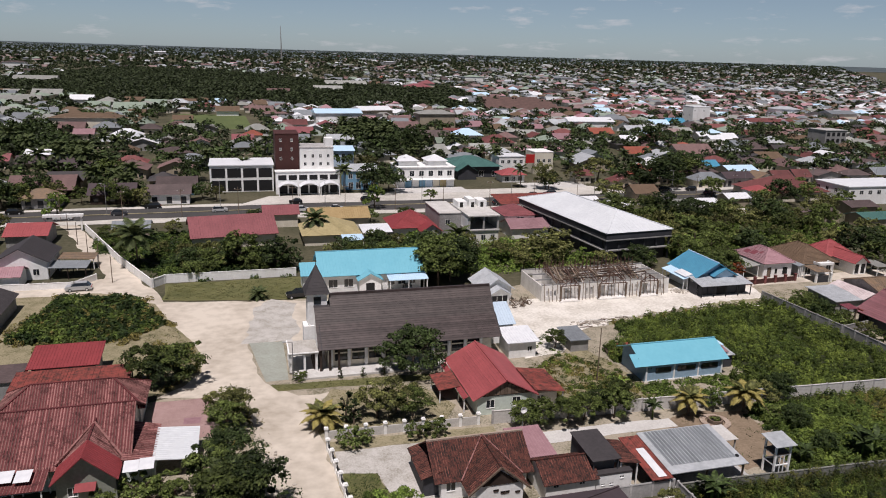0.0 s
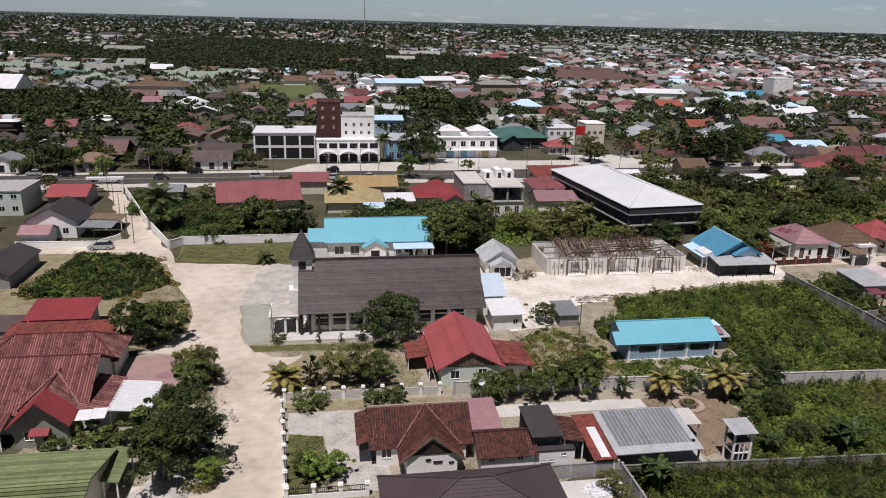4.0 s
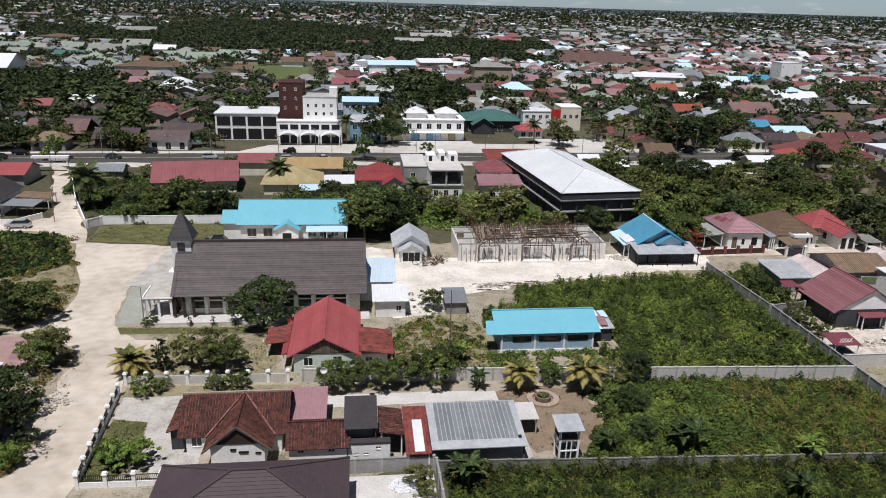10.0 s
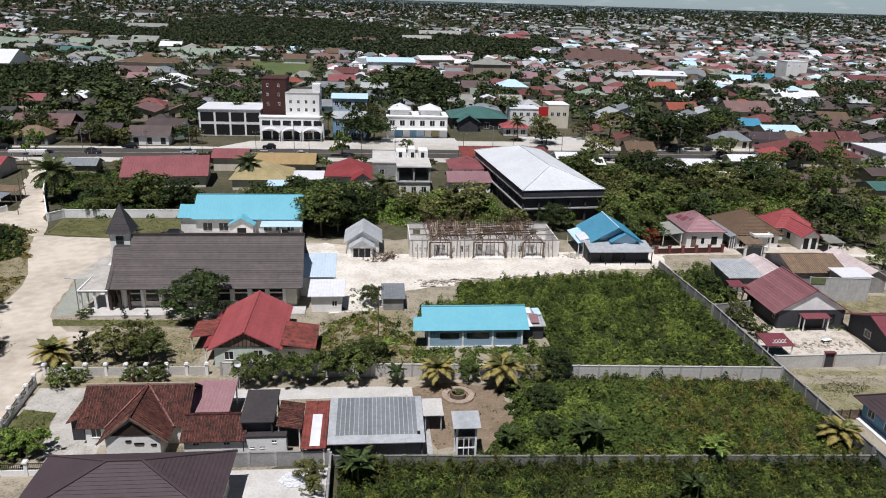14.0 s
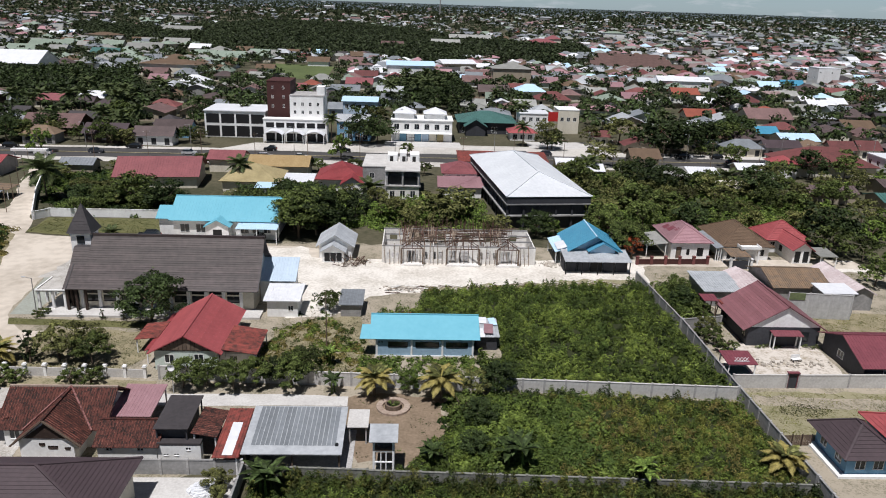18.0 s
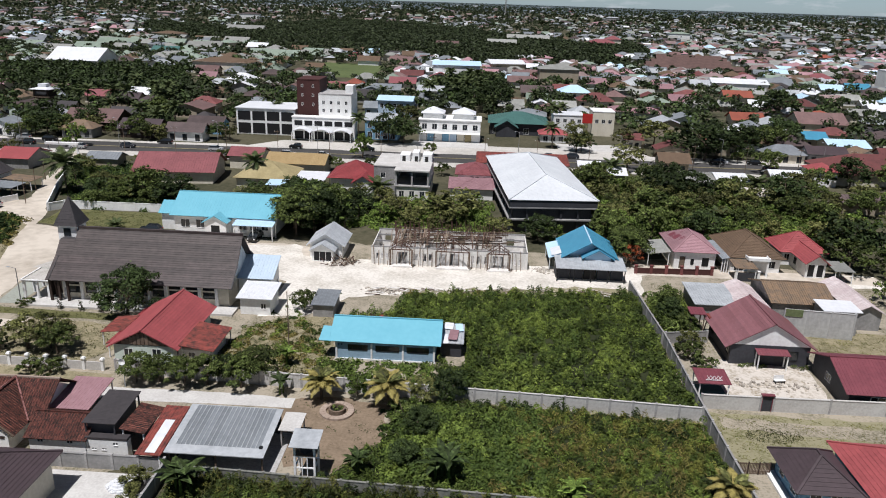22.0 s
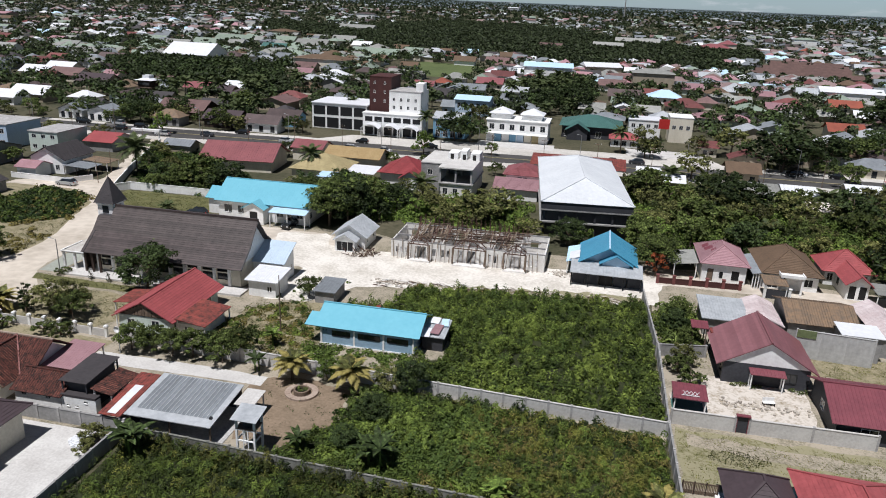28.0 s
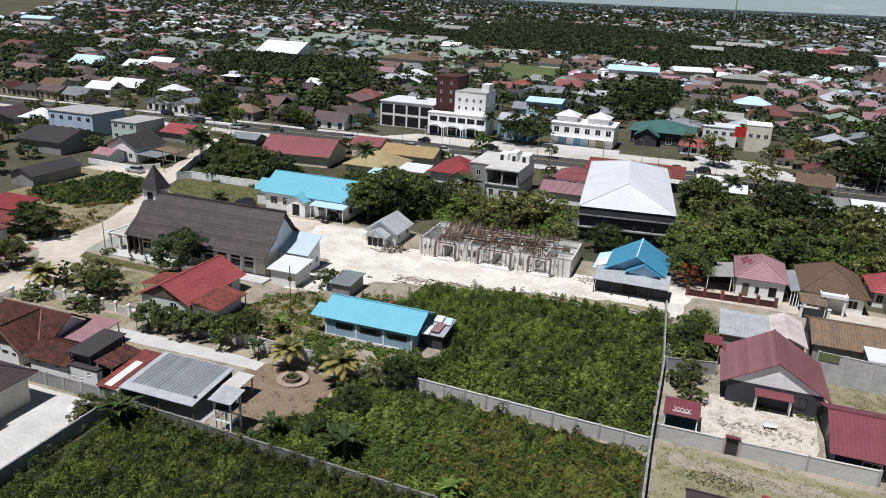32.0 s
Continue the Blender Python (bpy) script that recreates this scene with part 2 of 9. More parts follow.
M["palewood"] = material("raw_scaffold_timber", (0.36, 0.28, 0.21), (0.2, 0.15, 0.11), 0.85, scale=0.8, fine=6.0, obj=0.2)
M["steel"] = material("rusty_steel", (0.16, 0.085, 0.062), (0.09, 0.052, 0.042), 0.8, scale=1.0, fine=6.0)
M["glass"] = material("dark_window_glass", (0.035, 0.042, 0.05), (0.025, 0.03, 0.035), 0.08, scale=0.6, fine=2.0, bump=0.0, spec=0.6)
M["dark"] = material("shadowed_interior", (0.045, 0.042, 0.04), (0.03, 0.028, 0.027), 0.9, scale=0.6, fine=2.0, bump=0.0)
M["black"] = material("black_paint", (0.025, 0.025, 0.027), (0.018, 0.018, 0.02), 0.5, scale=0.6, fine=3.0, bump=0.0)
M["bark"] = material("tree_bark", (0.20, 0.15, 0.11), (0.10, 0.075, 0.055), 0.95, scale=1.5, fine=7.0, bump=0.4)
M["rubble"] = material("pale_rubble", (0.60, 0.55, 0.48), (0.38, 0.33, 0.28), 0.95, scale=0.8, fine=5.0, obj=0.2, island=0.25)
M["signred"] = material("red_sign_paint", (0.62, 0.04, 0.035), (0.55, 0.035, 0.03), 0.5, scale=0.5, fine=2.0, bump=0.0)
M["rubber"] = material("black_rubber", (0.02, 0.02, 0.02), (0.014, 0.014, 0.014), 0.8, scale=2.0, fine=8.0, bump=0.0)
M["silver"] = material("silver_car_paint", (0.62, 0.63, 0.64), (0.58, 0.59, 0.60), 0.3, metal=0.4, scale=0.5, fine=2.0, bump=0.0, spec=0.5)
M["carblack"] = material("black_car_paint", (0.02, 0.021, 0.023), (0.016, 0.017, 0.018), 0.25, scale=0.5, fine=2.0, bump=0.0, spec=0.6)


M["sheenroof"] = material("sun_bleached_metal_tile", (0.098, 0.076, 0.071), (0.05, 0.038, 0.036), 0.6, scale=0.3, fine=1.5, bump=0.04, spec=0.35, island=0.28)
M["soil"] = material("yard_soil", (0.47, 0.41, 0.32), (0.13, 0.125, 0.065), 0.95, scale=0.3, fine=3.6, bump=0.4, mix=0.42)
M["dust"] = material("dusty_forecourt", (0.6, 0.57, 0.53), (0.36, 0.34, 0.3), 0.95, scale=0.08, fine=1.5, bump=0.1)
M["mauve"] = material("faded_mauve_roof", (0.16, 0.115, 0.112), (0.095, 0.07, 0.068), 0.7, scale=0.3, fine=2.5, bump=0.05, obj=0.25)
M["darktimber"] = material("dark_stained_timber", (0.07, 0.045, 0.035), (0.045, 0.03, 0.024), 0.8, scale=0.8, fine=6.0)
M["fieldgreen"] = material("open_field_grass", (0.16, 0.2, 0.075), (0.09, 0.12, 0.045), 0.95, scale=0.05, fine=0.8, bump=0.3)


M["dullred"] = material("dull_red_roof", (0.27, 0.092, 0.088), (0.15, 0.058, 0.055), 0.7, scale=0.3, fine=2.5, bump=0.05, obj=0.3)
# bluish emission puts the distance haze into the far plain
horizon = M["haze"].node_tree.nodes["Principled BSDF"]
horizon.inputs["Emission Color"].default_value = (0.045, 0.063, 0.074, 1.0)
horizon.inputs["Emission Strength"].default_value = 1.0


M["rosebrown"] = material("faded_rose_brown_tile", (0.27, 0.165, 0.155), (0.16, 0.1, 0.096), 0.8, scale=0.3, fine=2.5, bump=0.05, obj=0.25)
M["palesheet"] = material("pale_weathered_sheet", (0.43, 0.43, 0.4), (0.28, 0.28, 0.26), 0.7, scale=0.3, fine=2.0, bump=0.04, obj=0.2)
M["palepink"] = material("pale_pink_tile", (0.4, 0.29, 0.28), (0.27, 0.19, 0.18), 0.8, scale=0.3, fine=2.5, bump=0.05, obj=0.2)
M["orangeroof"] = material("orange_red_tile", (0.42, 0.12, 0.075), (0.29, 0.085, 0.06), 0.75, scale=0.3, fine=2.5, bump=0.05, obj=0.15)
M["terrace"] = material("brown_terrace_tile", (0.19, 0.115, 0.1), (0.11, 0.068, 0.06), 0.85, scale=0.3, fine=2.5, bump=0.05)
M["hallroof"] = material("white_hall_sheet", (0.66, 0.68, 0.7), (0.54, 0.56, 0.585), 0.5, scale=0.15, fine=1.5, bump=0.02)
M["sageroof"] = material("faded_sage_green_roof", (0.3, 0.36, 0.29), (0.2, 0.25, 0.2), 0.7, scale=0.3, fine=2.5, bump=0.05, obj=0.25)
M["rubbleyard"] = material("broken_limestone_yard", (0.59, 0.54, 0.48), (0.24, 0.19, 0.12), 0.95, scale=0.55, fine=2.5, bump=0.4, mix=0.42)
M["greypanel"] = material("pale_grey_block_wall", (0.52, 0.52, 0.51), (0.36, 0.355, 0.35), 0.9, scale=0.5, fine=2.5, bump=0.1, streak=0.3)
M["rustsheet"] = material("rust_streaked_white_sheet", (0.6, 0.55, 0.5), (0.2, 0.09, 0.06), 0.7, scale=0.5, fine=2.0, bump=0.04, mix=0.3, streak=0.3)
M["rosewhite"] = material("faded_pinkish_white_sheet", (0.6, 0.53, 0.525), (0.45, 0.36, 0.36), 0.6, scale=0.4, fine=2.0, bump=0.04, island=0.12)
M["rutted"] = material("thin_yellow_grass_on_sand", (0.36, 0.33, 0.205), (0.15, 0.15, 0.05), 0.95, scale=0.45, fine=2.2, bump=0.4, mix=0.34)
M["clayrib"] = material("pale_clay_ribs", (0.35, 0.165, 0.15), (0.12, 0.045, 0.04), 0.85, scale=0.9, fine=4.0, bump=0.2, mix=0.3, island=0.45, bias=0.06)
M["oldmaroon"] = material("sun_faded_maroon_tile", (0.31, 0.125, 0.135), (0.22, 0.08, 0.09), 0.45, scale=0.3, fine=2.0, bump=0.03, spec=0.5, island=0.1)
M["sheenmaroon"] = material("bleached_maroon_tile", (0.34, 0.155, 0.17), (0.28, 0.12, 0.13), 0.45, scale=0.25, fine=2.0, bump=0.03, spec=0.5, island=0.15)
M["clayspot"] = material("mottled_clay_ribs", (0.23, 0.088, 0.066), (0.045, 0.024, 0.02), 0.85, scale=1.5, fine=5.0, bump=0.2, mix=0.26, island=0.35, bias=0.1)
RIB = {"claypink": "clayrib", "clay": "clayspot"}


def leaf(name, color, dark, amount=0.45, scale=0.5, each=0.0, mix=0.6, fine=2.0):
    return material(name, color, dark, 0.6, scale=scale, fine=fine, bump=0.0, mix=mix, bias=0.3 - 0.5 * mix, island=amount, obj=each, spec=0.15, translucent=0.12)


M["leaf"] = leaf("green_leaves", (0.175, 0.222, 0.06), (0.026, 0.04, 0.012), 0.55, each=0.45)
M["leaf_dark"] = leaf("dark_glossy_leaves", (0.078, 0.112, 0.036), (0.016, 0.028, 0.01), 0.55, each=0.4)
M["leaf_olive"] = leaf("olive_leaves", (0.23, 0.235, 0.078), (0.042, 0.05, 0.018), 0.55, each=0.45)
M["leaf_bright"] = leaf("bright_green_leaves", (0.235, 0.33, 0.068), (0.045, 0.08, 0.018), 0.55, each=0.4)
M["leaf_yellow"] = leaf("yellowing_fronds", (0.5, 0.42, 0.14), (0.24, 0.2, 0.06), 0.35)
M["leaf_palm"] = leaf("palm_fronds", (0.115, 0.145, 0.055), (0.055, 0.075, 0.03))
M["weeds"] = leaf("weeds", (0.19, 0.262, 0.056), (0.03, 0.055, 0.015), 0.36, 0.85, mix=0.3, fine=0.2)
M["weeds_field"] = leaf("field_weeds", (0.27, 0.345, 0.068), (0.064, 0.094, 0.021), 0.42, 0.8, mix=0.34, fine=0.2)
M["weeds_plot"] = leaf("mixed_plot_grass", (0.26, 0.34, 0.064), (0.075, 0.108, 0.023), 0.36, 0.3, mix=0.3, fine=1.4)
M["weeds_fresh"] = leaf("fresh_weeds", (0.26, 0.345, 0.07), (0.085, 0.13, 0.03), 0.36, 0.85, mix=0.32, fine=0.2)
M["weeds_straw"] = leaf("yellow_grass", (0.31, 0.315, 0.07), (0.13, 0.145, 0.034), 0.45, 0.7, mix=0.4, fine=0.2)
M["weeds_dark"] = leaf("dark_weeds", (0.115, 0.15, 0.034), (0.024, 0.038, 0.011), 0.36, 0.85, mix=0.32, fine=0.2)
M["weeds_dry"] = leaf("dry_weeds", (0.28, 0.235, 0.075), (0.14, 0.122, 0.038), 0.4)
M["weeds_olive"] = leaf("olive_weeds", (0.21, 0.205, 0.05), (0.05, 0.06, 0.016), 0.36, 0.7, mix=0.34, fine=0.2)
M["flower"] = leaf("orange_blossom", (0.40, 0.10, 0.035), (0.22, 0.07, 0.03))
M["woods"] = leaf("far_tree_leaves", (0.075, 0.098, 0.042), (0.014, 0.022, 0.01), 0.55)


# ---- builders ----
from mathutils.geometry import delaunay_2d_cdt


class MB:
    """A mesh in the making: vertices and faces."""

    def __init__(self):
        self.v, self.f = [], []

    def add(self, verts, faces):
        k = len(self.v)
        self.v += [tuple(p) for p in verts]
        self.f += [tuple(i + k for i in q) for q in faces]
        return self

    def box(self, x0, x1, y0, y1, z0, z1):
        return self.add([(x0, y0, z0), (x1, y0, z0), (x1, y1, z0), (x0, y1, z0), (x0, y0, z1), (x1, y0, z1), (x1, y1, z1), (x0, y1, z1)],
                        [(3, 2, 1, 0), (4, 5, 6, 7), (0, 1, 5, 4), (1, 2, 6, 5), (2, 3, 7, 6), (3, 0, 4, 7)])

    def bar(self, a, b, w=0.1):
        """A square bar from a to b."""
        a, b = Vector(a), Vector(b)
        d = (b - a).normalized()
        s = d.cross(Vector((0, 0, 1)) if abs(d.z) < 0.9 else Vector((0, 1, 0))).normalized() * w / 2
        u = d.cross(s).normalized() * w / 2
        return self.add([a - s - u, a + s - u, a + s + u, a - s + u, b - s - u, b + s - u, b + s + u, b - s + u],
                        [(3, 2, 1, 0), (4, 5, 6, 7), (0, 1, 5, 4), (1, 2, 6, 5), (2, 3, 7, 6), (3, 0, 4, 7)])

    def tube(self, a, b, r0, r1, n=8):
        a, b = Vector(a), Vector(b)
        d = (b - a).normalized()
        s = d.cross(Vector((0, 0, 1)) if abs(d.z) < 0.9 else Vector((0, 1, 0))).normalized()
        u = d.cross(s)
        vs = []
        for p, r in ((a, r0), (b, r1)):
            vs += [p + (s * math.cos(i * math.tau / n) + u * math.sin(i * math.tau / n)) * r for i in range(n)]
        fs = [(i, (i + 1) % n, n + (i + 1) % n, n + i) for i in range(n)] + [tuple(range(n))[::-1], tuple(range(n, 2 * n))]
        return self.add(vs, fs)

    def poly(self, pts, z0, z1):
        """An upright prism over a counter-clockwise outline."""
        n = len(pts)
        vs = [(x, y, z0) for x, y in pts] + [(x, y, z1) for x, y in pts]
        return self.add(vs, [tuple(range(n))[::-1], tuple(range(n, 2 * n))] + [(i, (i + 1) % n, n + (i + 1) % n, n + i) for i in range(n)])

    def slope(self, a, b, c, d, thick=0.1):
        """A roof slab: eave a to b, top d to c."""
        a, b, c, d = Vector(a), Vector(b), Vector(c), Vector(d)
        nz = (b - a).cross((d if (d - a).length > 1e-4 else c) - a).normalized()
        t = nz * (thick if nz.z > 0 else -thick)
        return self.add([a, b, c, d, a - t, b - t, c - t, d - t], [(0, 1, 2, 3), (7, 6, 5, 4), (0, 4, 5, 1), (1, 5, 6, 2), (2, 6, 7, 3), (3, 7, 4, 0)])

    def dressing(self, a, b, c, d, ribs=0.0, courses=0.0, lip=0.05):
        """What lies on a slope: ribs up it, or lapped courses along it."""
        a, b, c, d = Vector(a), Vector(b), Vector(c), Vector(d)
        ex = (b - a).normalized()
        up = (d - a) - ex * (d - a).dot(ex)
        ey = up.normalized()
        nz = ex.cross(ey)
        if nz.z < 0:
            nz = -nz
        length, high = (b - a).length, up.length
        dx, cx = (d - a).dot(ex), (c - a).dot(ex)
        if courses:
            n = max(1, int(high / courses))
            for i in range(n):
                v0, v1 = high * i / n, high * (i + 1) / n
                l0, r0 = dx * v0 / high, length - (length - cx) * v0 / high
                l1, r1 = dx * v1 / high, length - (length - cx) * v1 / high
                p = [a + ex * l0 + ey * v0, a + ex * r0 + ey * v0, a + ex * r1 + ey * v1 + nz * 0.006, a + ex * l1 + ey * v1 + nz * 0.006]
                self.add([p[0] + nz * lip, p[1] + nz * lip, p[2], p[3], p[0] + nz * 0.003, p[1] + nz * 0.003], [(0, 1, 2, 3), (4, 5, 1, 0)])
        if ribs:
            n = max(1, int(length / ribs))
            for i in range(n + 1):
                u = min(max(length * i / n, 0.06), length - 0.06)
                v = high
                if dx > 0.05 and u < dx:
                    v = high * u / dx
                if length - cx > 0.05 and u > cx:
                    v = min(v, high * (length - u) / (length - cx))
                if v < 0.2:
                    continue
                p, q = a + ex * u, a + ex * u + ey * v
                w, h = ex * (0.09 if lip > 0.06 else 0.05), nz * lip
                self.add([p - w, p + w, p + w * 0.5 + h, p - w * 0.5 + h, q - w, q + w, q + w * 0.5 + h, q - w * 0.5 + h],
                         [(0, 1, 2, 3), (1, 5, 6, 2), (2, 6, 7, 3), (3, 7, 4, 0), (5, 4, 7, 6)])
        return self

    def weld(self):
        """Joins vertices that lie on one another."""
        keys, ids = {}, []
        for p in self.v:
            ids.append(keys.setdefault(tuple(round(c, 4) for c in p), len(keys)))
        self.v = list(keys)
        self.f = list({tuple(sorted(q)): q for q in (tuple(dict.fromkeys(ids[i] for i in q)) for q in self.f) if len(q) > 2}.values())
        return self

    def mesh(self, name, smooth=False):
        me = bpy.data.meshes.new(name)
        me.from_pydata(self.v, [], self.f)
        me.update()
        if smooth:
            me.polygons.foreach_set("use_smooth", [True] * len(me.polygons))
        return me


def part(name, mb, mat, parent, label="", smooth=False):
    me = mb if isinstance(mb, bpy.types.Mesh) else mb.mesh(name, smooth)
    if not me.materials:
        me.materials.append(M[mat] if isinstance(mat, str) else mat)
    ob = new(name, me)
    ob.parent = parent
    if label:
        ob["label"] = label
    return ob


def thing(name, label, category, x=0.0, y=0.0, z=0.0, rz=0.0, group="", kind=""):
    ob = new(name)
    ob.empty_display_size = 0.3
    ob.matrix_world = pose(x, y, z, 0, 0, rz)
    return tagged(ob, label, category, group, kind)


def single(name, mb, mat, label, category, kind="", x=0.0, y=0.0, z=0.0, rz=0.0, group="", smooth=False):
    ob = part(name, mb, mat, None, smooth=smooth)
    ob.matrix_world = pose(x, y, z, 0, 0, rz)
    return tagged(ob, label, category, group, kind)


def wall_run(mb, p, q, h, thick, openings=(), z0=0.0):
    """A wall from p to q (its outer face on the right hand of the way, thickness inwards on the left), pierced by openings (u0, u1, z0, z1)."""
    p, q = Vector((*p, 0)), Vector((*q, 0))
    ex = (q - p).normalized()
    ey = Vector((-ex.y, ex.x, 0)) * thick
    length = (q - p).length
    cuts = sorted({0.0, length, *[u for o in openings for u in o[:2]]})
    for u0, u1 in zip(cuts, cuts[1:]):
        holes = sorted((o[2], o[3]) for o in openings if o[0] < (u0 + u1) / 2 < o[1])
        z = z0
        for lo, hi in holes + [(h, h)]:
            if lo > z + 0.001:
                a, b = p + ex * u0, p + ex * u1
                lo_, hi_ = Vector((0, 0, z)), Vector((0, 0, lo))
                mb.add([a + lo_, b + lo_, b + ey + lo_, a + ey + lo_, a + hi_, b + hi_, b + ey + hi_, a + ey + hi_],
                       [(3, 2, 1, 0), (4, 5, 6, 7), (0, 1, 5, 4), (1, 2, 6, 5), (2, 3, 7, 6), (3, 0, 4, 7)])
            z = hi


def window_parts(parent, p, q, o, frame="white", panes=2, door=False, plain=False, pane_mat="glass"):
    """Frame, panes and sill of an opening in the wall from p to q."""
    p, q = Vector((*p, 0)), Vector((*q, 0))
    ex = (q - p).normalized()
    m = Matrix.Translation(p + ex * o[0] + Vector((0, 0, o[2])))
    m = m @ Matrix((( ex.x, -ex.y, 0, 0), (ex.y, ex.x, 0, 0), (0, 0, 1, 0), (0, 0, 0, 1)))
    w, h = o[1] - o[0], o[3] - o[2]
    f = MB()
    t = 0.07
    f.box(0, t, 0.0, 0.1, 0, h).box(w - t, w, 0.0, 0.1, 0, h).box(t, w - t, 0.0, 0.1, h - t, h)
    if not door:
        f.box(t, w - t, -0.06, 0.1, 0, t)
    for i in range(1, panes):
        u = w * i / panes
        f.box(u - 0.03, u + 0.03, 0.02, 0.09, t, h - t)
    if plain:
        w_ = part("window", MB().box(0, w, 0.08, 0.12, 0, h), "glass", parent)
        w_.matrix_local = m
        return w_
    wname = "door" if door else "window"
    fr = part(wname, f, frame, parent)
    fr.matrix_local = m
    pane = part("door_leaf" if door else "pane", MB().box(t, w - t, 0.05, 0.075, 0.0 if door else t, h - t), "wood" if door == 2 else pane_mat, fr)
    return fr


def roof_slopes(kind, x0, x1, y0, y1, ze, zr, hip=None):
    """The slopes of a roof. gx: ridge along x; gy: ridge along y; hip; mono_s: low at y0; mono_e: low at x1; mono_w: low at x0; mono_n: low at y1."""
    xm, ym = (x0 + x1) / 2, (y0 + y1) / 2
    if kind == "gx":
        return [((x0, y0, ze), (x1, y0, ze), (x1, ym, zr), (x0, ym, zr)), ((x1, y1, ze), (x0, y1, ze), (x0, ym, zr), (x1, ym, zr))]
    if kind == "gy":
        return [((x1, y0, ze), (x1, y1, ze), (xm, y1, zr), (xm, y0, zr)), ((x0, y1, ze), (x0, y0, ze), (xm, y0, zr), (xm, y1, zr))]
    if kind == "hip":
        w, d = x1 - x0, y1 - y0
        k = hip if hip is not None else min(w, d) / 2 - 0.02
        if w >= d:
            a, b = (x0 + k, ym, zr), (x1 - k, ym, zr)
            return [((x0, y0, ze), (x1, y0, ze), b, a), ((x1, y1, ze), (x0, y1, ze), a, b), ((x1, y0, ze), (x1, y1, ze), b, b), ((x0, y1, ze), (x0, y0, ze), a, a)]
        a, b = (xm, y0 + k, zr), (xm, y1 - k, zr)
        return [((x1, y0, ze), (x1, y1, ze), b, a), ((x0, y1, ze), (x0, y0, ze), a, b), ((x0, y0, ze), (x1, y0, ze), a, a), ((x1, y1, ze), (x0, y1, ze), b, b)]
    return [{"mono_s": ((x0, y0, ze), (x1, y0, ze), (x1, y1, zr), (x0, y1, zr)), "mono_n": ((x1, y1, ze), (x0, y1, ze), (x0, y0, zr), (x1, y0, zr)),
             "mono_e": ((x1, y0, ze), (x1, y1, ze), (x0, y1, zr), (x0, y0, zr)), "mono_w": ((x0, y1, ze), (x0, y0, ze), (x1, y0, zr), (x1, y1, zr))}[kind]]


def lay_roof(t, slopes, mat, ribs=0.0, courses=0.0, lip=0.05, thick=0.1, simple=False):
    """Each slope a part; its ribs or tiles a sub-part. simple: one closed shell."""
    if simple:
        mb = MB()
        keys, faces = {}, []
        for s in slopes:
            ids = []
            for p in s:
                k = tuple(round(v, 3) for v in p)
                ids.append(keys.setdefault(k, len(keys)))
            faces.append(tuple(dict.fromkeys(ids)))
        base = [k for k in keys if abs(k[2] - min(q[2] for q in keys)) < 0.01]
        mb.add(list(keys), faces)
        return part("roof", mb, mat, t)
    first = None
    for s in slopes:
        sl = part("roof_slope", MB().slope(*s, thick), mat, t)
        first = first or sl
        if ribs or courses:
            tagged(part("roof_ribs" if ribs else "roof_tiles", MB().dressing(*s, ribs, courses, lip), RIB.get(mat, mat), sl), kind="stuff")
    return first


def ridge_caps(kind, x0, x1, y0, y1, ze, zr, hip=None, w=0.22):
    mb = MB()
    xm, ym = (x0 + x1) / 2, (y0 + y1) / 2
    if kind == "gx":
        mb.bar((x0, ym, zr), (x1, ym, zr), w)
    elif kind == "gy":
        mb.bar((xm, y0, zr), (xm, y1, zr), w)
    elif kind == "hip":
        k = hip if hip is not None else min(x1 - x0, y1 - y0) / 2 - 0.02
        if x1 - x0 >= y1 - y0:
            a, b = (x0 + k, ym, zr), (x1 - k, ym, zr)
            ends = ((x0, y0, a), (x0, y1, a), (x1, y0, b), (x1, y1, b))
        else:
            a, b = (xm, y0 + k, zr), (xm, y1 - k, zr)
            ends = ((x0, y0, a), (x1, y0, a), (x0, y1, b), (x1, y1, b))
        if (Vector(a) - Vector(b)).length > 0.3:
            mb.bar(a, b, w)
        for x, y, top in ends:
            mb.bar((x, y, ze + 0.02), top, w)
    return mb


def gable_walls(kind, x0, x1, y0, y1, z, zr, thick=0.18):
    """The two triangles above the walls at the ends of a gable roof."""
    out = []
    xm, ym = (x0 + x1) / 2, (y0 + y1) / 2
    if kind == "gx":
        for xa, xb in ((x0, x0 + thick), (x1 - thick, x1)):
            out.append(MB().add([(xa, y0, z), (xb, y0, z), (xb, y1, z), (xa, y1, z), (xa, ym, zr), (xb, ym, zr)], [(3, 2, 1, 0), (0, 1, 5, 4), (2, 3, 4, 5), (3, 0, 4), (1, 2, 5)]))
    else:
        for ya, yb in ((y0, y0 + thick), (y1 - thick, y1)):
            out.append(MB().add([(x0, ya, z), (x1, ya, z), (x1, yb, z), (x0, yb, z), (xm, ya, zr), (xm, yb, zr)], [(3, 2, 1, 0), (0, 1, 4), (1, 2, 5, 4), (2, 3, 5), (3, 0, 4, 5)]))
    return out


SIDES = {"s": lambda a, b, c, d: ((a, c), (b, c)), "e": lambda a, b, c, d: ((b, c), (b, d)), "n": lambda a, b, c, d: ((b, d), (a, d)), "w": lambda a, b, c, d: ((a, d), (a, c))}


